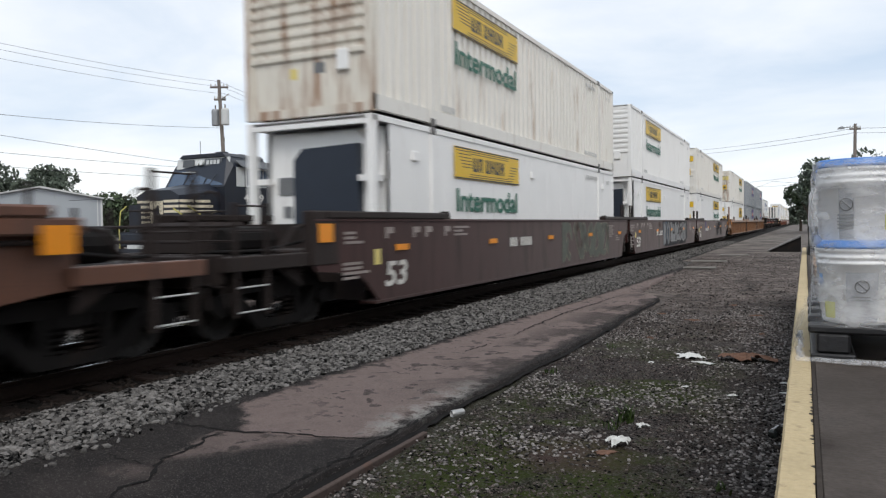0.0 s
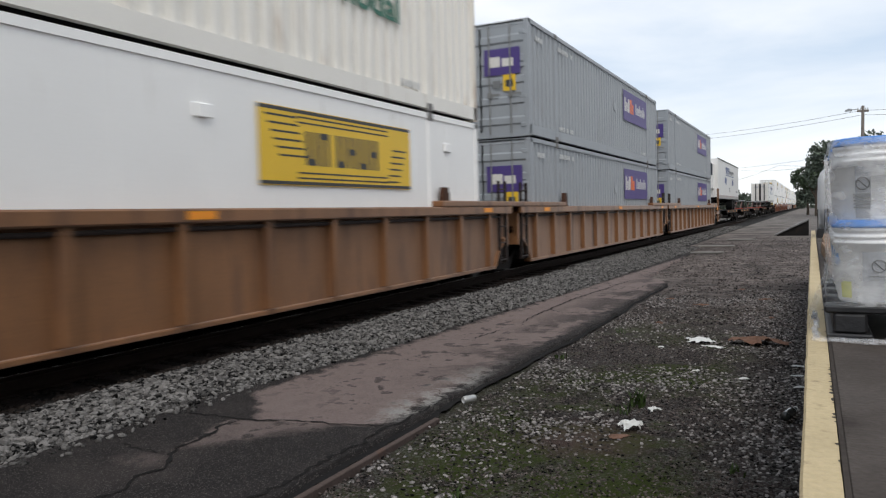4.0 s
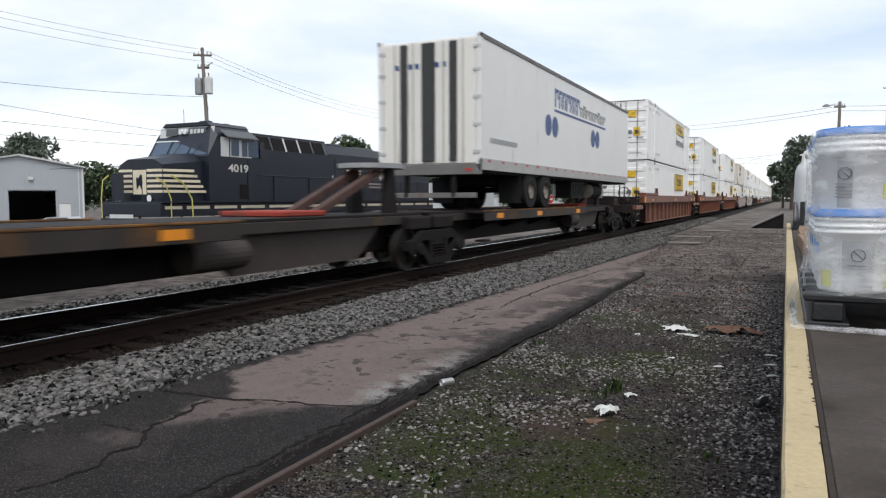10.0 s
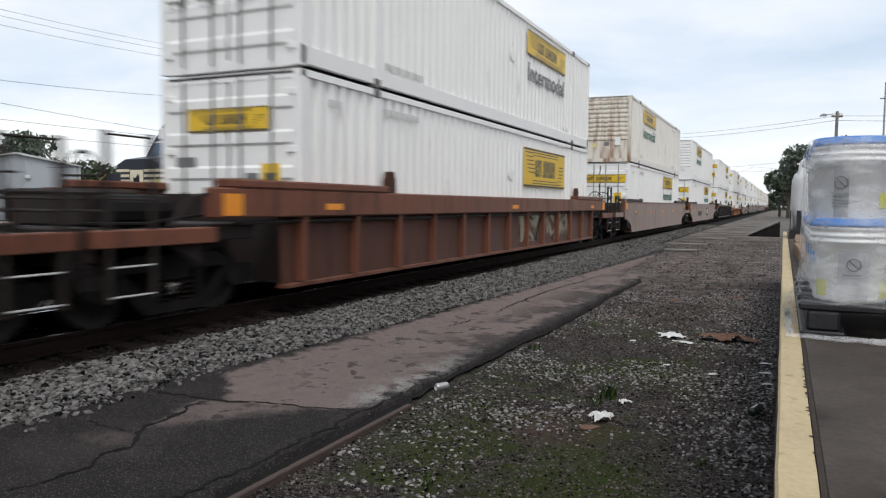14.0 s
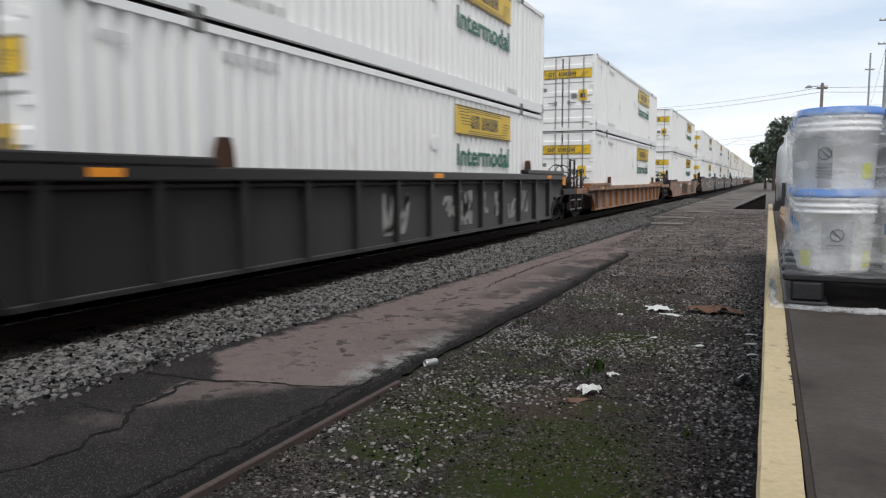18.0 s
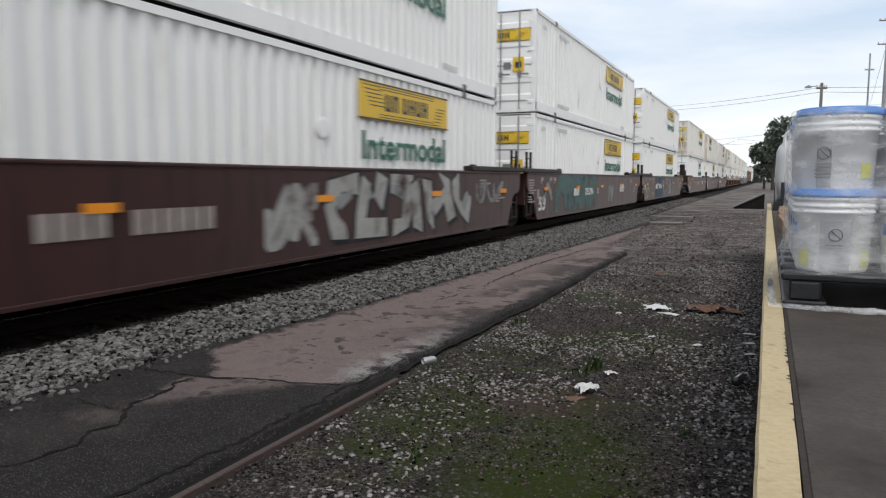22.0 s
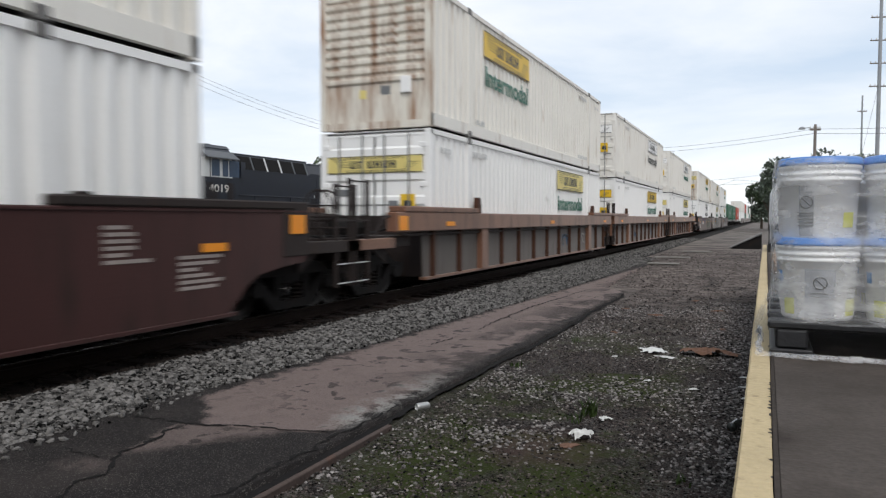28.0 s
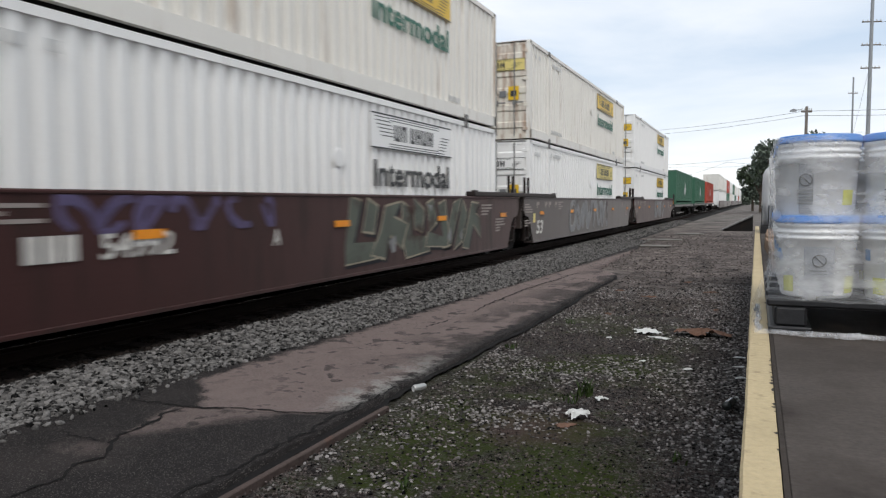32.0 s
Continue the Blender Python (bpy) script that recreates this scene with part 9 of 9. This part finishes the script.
for dz in (0.0, -0.5):
    cable([(P2[0], P2[1], 10.2 + dz), (-20.9, 96.2, 10.8 + dz), (2.95, 55.4, 7.7 + dz * 0.6), (22, 50, 8.0 + dz)], 0.5, 0.014)
cable([(-30.7, 82.5, 7.0), (-60, 60, 4.0)], 0.3)
cable([(-30.7, 82.5, 6.6), (-62, 66, 3.2)], 0.3)
cable([(-30.7, 82.5, 6.9), (-10, 130, 7.5), (4.0, 110, 7.5)], 0.6, 0.018)
cable([(-14, 120, 4.8), (-4, 112, 7.2), (6, 108, 6.6)], 0.25, 0.018)
cable([(-12, 90, 5.9), (3.0, 100, 7.6)], 0.3, 0.016)
for z in (20.9, 18.7, 16.5):
    cable([(10.5, 81.6, z), (60, 60, z)], 1.5, 0.02)
cable([(9.75, 81.6, 14.5), (11.9, 115.3, 10.2)], 0.1, 0.015)

# ---- distance: walls, trailer, chimney, brick building ----
M["panel_white"] = surface("weathered_white_panel", (0.50, 0.52, 0.53), 0.6, spread=0.1, scale=0.8, bump=0.04, dirt=(0.20, 0.12, 0.08), dirty=0.45, streak=True)
M["brick"] = surface("dull_brown_brick", (0.16, 0.095, 0.08), 0.85, spread=0.3, scale=2, fine=20, bump=0.2)
M["chimney"] = surface("soot_stained_brick", (0.15, 0.13, 0.125), 0.85, spread=0.25, scale=0.5, bump=0.2)
tb = thing("box_trailer", "rust-streaked white box trailer parked behind the yard", "trailer", at=pose(-24.0, 51.9, YARD))
part("box_body", Shape().box(-2.5, 0, 0, 9.4, 0.9, 3.75, 0.03), M["panel_white"], tb)
for k in range(9):
    part("side_post", Shape().box(0, 0.03, 0.1 + k * 1.15, 0.16 + k * 1.15, 0.95, 3.7), M["panel_white"], tb)
for y in (1.2, 2.5):
    part("wheel", Shape().lathe([(0.0, 0.0), (0.3, 0.0), (0.5, -0.02), (0.5, -0.25)], 16, (0.0, y, 0.5), 0), M["tyre"], tb)
part("landing_leg", Shape().box(-0.5, -0.38, 7.4, 7.52, 0, 0.95), M["alu_rail"], tb)
lw = thing("low_shed", "long low white shed beyond the yard", "shed", at=pose(-36.5, 90, YARD, 0, 0, 22))
part("wall", Shape().box(0, 13, 0, 6, 0, 2.95), M["panel_white"], lw)
part("roof", Shape().prism([(-0.2, 2.95), (6.2, 2.95), (6.2, 3.05), (-0.2, 3.05)], 0, -0.2, 13.2), M["roof_metal"], lw)
for k in range(12):
    part("wall_rib", Shape().box(0.5 + k * 1.1, 0.55 + k * 1.1, -0.02, 0.0, 0.1, 2.9), M["panel_white"], lw)
ch = thing("chimney", "tall old brick factory chimney in the distance", "chimney", at=pose(-48.3, 160.0, YARD))
part("stack", Shape().lathe([(0.95, 0), (0.62, 13.7), (0.75, 13.75), (0.75, 14.1), (0.5, 14.1), (0.5, 13.5)], 16), M["chimney"], ch)
bk = thing("brick_building", "low dull brick building in the distance", "building", at=pose(-36.5, 128.0, YARD, 0, 0, 26))
part("wall", Shape().box(0, 12, 0, 10, 0, 6.7), M["brick"], bk)
part("parapet", Shape().box(-0.1, 12.1, -0.1, 10.1, 6.7, 7.1), M["brick"], bk)
for k in range(5):
    part("window", Shape().box(1.0 + k * 2.3, 2.2 + k * 2.3, -0.03, 0.0, 3.4, 5.2), M["auto_glass"], bk)
part("canopy", Shape().box(2, 12, -2.2, 0, 2.6, 2.9), M["panel_white"], bk)

stop = thing("stop_sign", "red octagonal road sign on a steel post", "road sign", at=pose(-20.75, 67.9, YARD))
part("post", Shape().tube((0, 0.03, 0), (0, 0.03, 2.9), 0.035), M["pole_steel"], stop)
part("sign_face", Shape().prism([(0.42 * math.cos(math.pi / 8 + k * math.pi / 4), 2.45 + 0.42 * math.sin(math.pi / 8 + k * math.pi / 4)) for k in range(8)], 1, -0.02, 0.0), M["red_tape"], stop, "red octagonal face")
part("sign_bar", Shape().box(-0.26, 0.26, -0.026, -0.02, 2.36, 2.54), M["white_ink"], stop)
gp = thing("marker_post", "white marker post beside the road sign", "post", at=pose(-22.0, 66.5, YARD))
part("post", Shape().tube((0, 0, 0), (0, 0, 4.1), 0.14, 10, 0.12), M["panel_white"], gp)
for k, (x, y) in enumerate(((-23.6, 55.2), (-23.5, 57.8))):
    hy_ = thing("fire_hydrant", "small yellow hydrant by the box trailer", "hydrant", "hydrants", at=pose(x, y, YARD))
    part("barrel", Shape().lathe([(0.0, 0.0), (0.16, 0.0), (0.13, 0.1), (0.13, 1.2), (0.18, 1.25), (0.1, 1.45), (0.0, 1.5)], 12), M["grab_yellow" if k else "dark_gap"], hy_)

# ---- trees ----
M["leaf"] = surface("dull_green_foliage", (0.058, 0.080, 0.044), 0.7, spread=0.5, scale=0.8, fine=8, bump=0, island=True, per=0.7)
# Paler, greyer green: distance haze is mixed into this leaf colour.
M["leaf_far"] = surface("haze_paled_green_foliage", (0.098, 0.118, 0.092), 0.8, spread=0.4, scale=0.5, fine=6, bump=0, island=True, per=0.6)
M["bark"] = surface("grey_brown_bark", (0.09, 0.07, 0.055), 0.9, spread=0.3, bump=0.4)


def crown_mesh(blobs, count, leaf, seed, material):
    """A cloud of small leaf cards over uneven masses."""
    rng = np.random.RandomState(seed)
    tot = sum(b[3] ** 2 for b in blobs)
    vs = []
    for cx, cy, cz, r, sq in blobs:
        n = int(count * r * r / tot)
        d = rng.normal(size=(n, 3))
        d /= np.linalg.norm(d, axis=1)[:, None]
        rad = r * rng.uniform(0.55, 1.05, n) ** 0.6
        c = d * rad[:, None] * np.array([1, 1, sq]) + np.array([cx, cy, cz])
        keep_ = np.array([noise.noise(p * (1.1 / max(r, 0.8)) + Vector((seed, 0, 0)).to_3d() if False else Vector(p) * (1.3 / max(r, 0.8))) > -0.28 for p in c])
        c = c[keep_]
        n = len(c)
        a = rng.normal(size=(n, 3))
        a /= np.linalg.norm(a, axis=1)[:, None]
        b = np.cross(a, rng.normal(size=(n, 3)))
        b /= np.linalg.norm(b, axis=1)[:, None]
        s = leaf * rng.uniform(0.6, 1.4, n)[:, None]
        vs.append(np.stack([c - a * s, c - b * s * 0.5, c + a * s, c + b * s * 0.5], 1))
    v = np.concatenate(vs).reshape(-1, 3)
    me = bpy.data.meshes.new("crown")
    n = len(v) // 4
    me.vertices.add(len(v))
    me.vertices.foreach_set("co", v.reshape(-1))
    me.loops.add(len(v))
    me.loops.foreach_set("vertex_index", np.arange(len(v)))
    me.polygons.add(n)
    me.polygons.foreach_set("loop_start", np.arange(0, len(v), 4))
    me.update(calc_edges=True)
    me.materials.append(material)
    return me


def tree(x, y, base, h, width, seed, label, count=2600, leaf=0.22, far=False, thin=False):
    rng = random.Random(seed)
    root = thing("tree", label, "tree", "trees", at=pose(x, y, base))
    sh = Shape()
    th = h * (0.45 if not thin else 0.8)
    sh.tube((0, 0, -0.2), (rng.uniform(-0.2, 0.2), 0, th), 0.035 * h * (0.5 if thin else 1), 8, 0.012 * h)
    blobs = []
    n = 10 if not thin else 8
    for k in range(n):
        a = rng.uniform(0, 6.28)
        z = h * rng.uniform(0.38 if not thin else 0.3, 0.9)
        q = math.sin(math.pi * min(1, max(0.05, (z / h - 0.2) / 0.85)))
        d = width / 2 * rng.uniform(0.2, 0.75) * q
        r = width * rng.uniform(0.14, 0.26) * (0.6 + 0.6 * q)
        p = (d * math.cos(a), d * math.sin(a), z)
        sh.tube((0, 0, th * rng.uniform(0.4, 0.95)), p, 0.012 * h, 6, 0.004 * h)
        blobs.append((*p, r, 0.8))
    blobs.append((0, 0, h * 0.86, width * 0.2, 0.8))
    part("trunk", sh, M["bark"], root)
    part("crown", crown_mesh(blobs, count, leaf, seed, M["leaf_far" if far else "leaf"]), None, root)


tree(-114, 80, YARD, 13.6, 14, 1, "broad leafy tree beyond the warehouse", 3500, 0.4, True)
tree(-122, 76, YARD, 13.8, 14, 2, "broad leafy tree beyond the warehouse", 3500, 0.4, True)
tree(-68.5, 56.5, YARD, 6.6, 7, 3, "low bushy tree behind the warehouse", 2600, 0.25)
tree(-64.2, 57.6, YARD, 5.6, 6, 4, "low bushy tree behind the warehouse", 2400, 0.25)
tree(-72.5, 55, YARD, 6.2, 7, 5, "low bushy tree behind the warehouse", 2400, 0.25)
tree(-60.5, 60, YARD, 5.0, 6, 6, "low bushy tree behind the yard", 2400, 0.25)
tree(-40.8, 64.2, YARD, 9.4, 6.2, 7, "rounded leafy tree behind the locomotive", 3200, 0.2)
tree(-36.6, 66, YARD, 7.6, 3.2, 8, "small leafy tree behind the locomotive", 1200, 0.2)
tree(-31.2, 63.2, YARD, 9.6, 4.4, 9, "slender leafy tree behind the box trailer", 2600, 0.16)
tree(-21.5, 79.0, YARD, 9.4, 2.4, 10, "thin straggly tree with sparse leaves", 900, 0.16, False, True)
tree(-21.0, 76.0, YARD, 4.4, 4.0, 11, "dense dark bush near the road sign", 1800, 0.16)
tree(-25.8, 74.0, YARD, 3.8, 4.6, 12, "dense dark bush near the road sign", 1800, 0.16)
for k, (x, y, h, w) in enumerate(((-17.5, 103, 7.6, 6.5), (-13.6, 105.5, 5.6, 6), (-10.8, 110, 4.6, 6), (-22.5, 108, 5.6, 7), (-14.6, 118, 8.4, 6))):
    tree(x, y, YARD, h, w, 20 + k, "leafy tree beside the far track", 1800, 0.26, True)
for k, (x, y, h, w) in enumerate(((2.6, 101, 9.6, 6.5), (0.6, 112, 8.2, 5.5), (6.5, 104, 10.8, 8), (4.2, 118, 8.2, 7), (-0.6, 128, 6.6, 5), (10.5, 100, 9.4, 8))):
    tree(x, y, 0.0, h, w, 30 + k, "dark leafy tree beyond the lot", 3000, 0.24, k != 1)


def wood_line(x0, y0, x1, y1, h, n, seed):
    """A far belt of woods in one piece."""
    rng = random.Random(seed)
    blobs = []
    for k in range(n):
        u = k / (n - 1)
        hh = h * rng.uniform(0.75, 1.1)
        blobs.append((x0 + (x1 - x0) * u + rng.uniform(-3, 3), y0 + (y1 - y0) * u + rng.uniform(-4, 4), hh * 0.55 + YARD, hh * 0.55, 0.95))
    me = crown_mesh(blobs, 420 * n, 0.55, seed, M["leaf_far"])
    tagged(new("far_woods", me), "belt of distant woods, haze put into the leaf colour", "woods", kind="stuff")


wood_line(-75, 140, -24, 158, 6.6, 20, 41)
wood_line(-260, 90, -85, 110, 8.0, 34, 42)
wood_line(-30, 330, 40, 360, 8.0, 24, 43)
wood_line(-140, 220, -40, 330, 10.0, 26, 44)
wood_line(14, 120, 80, 150, 9.0, 18, 45)


def motions():
    """The train rolls past at an even pace; the wheels turn while they are near."""
    for ob, x, s0, z, rz in MOVERS:
        walk(ob, [(0.0, pose(x, s0, z, 0, 0, rz)), (32.0, pose(x, s0 - SPEED * 32.0, z, 0, 0, rz))])
    for ob, s0, dy in WHEELSETS:
        here = pose(0, dy, 0.42)
        first, last = (s0 - 26.0) / SPEED, (s0 - 1.0) / SPEED
        f0, f1 = max(0, math.ceil(first * FPS)), min(32 * FPS, math.floor(last * FPS))
        if f1 <= f0:
            continue
        rows = [] if f0 == 0 else [(0.0, here)]
        turn = 0.0
        for f in range(f0, f1 + 1):
            rows.append((f / FPS, pose(0, dy, 0.42, math.degrees(turn), 0, 0)))
            turn += SPEED / FPS / 0.42
        if f1 < 32 * FPS:
            rows.append((32.0, rows[-1][1]))
        walk(ob, rows)


motions()
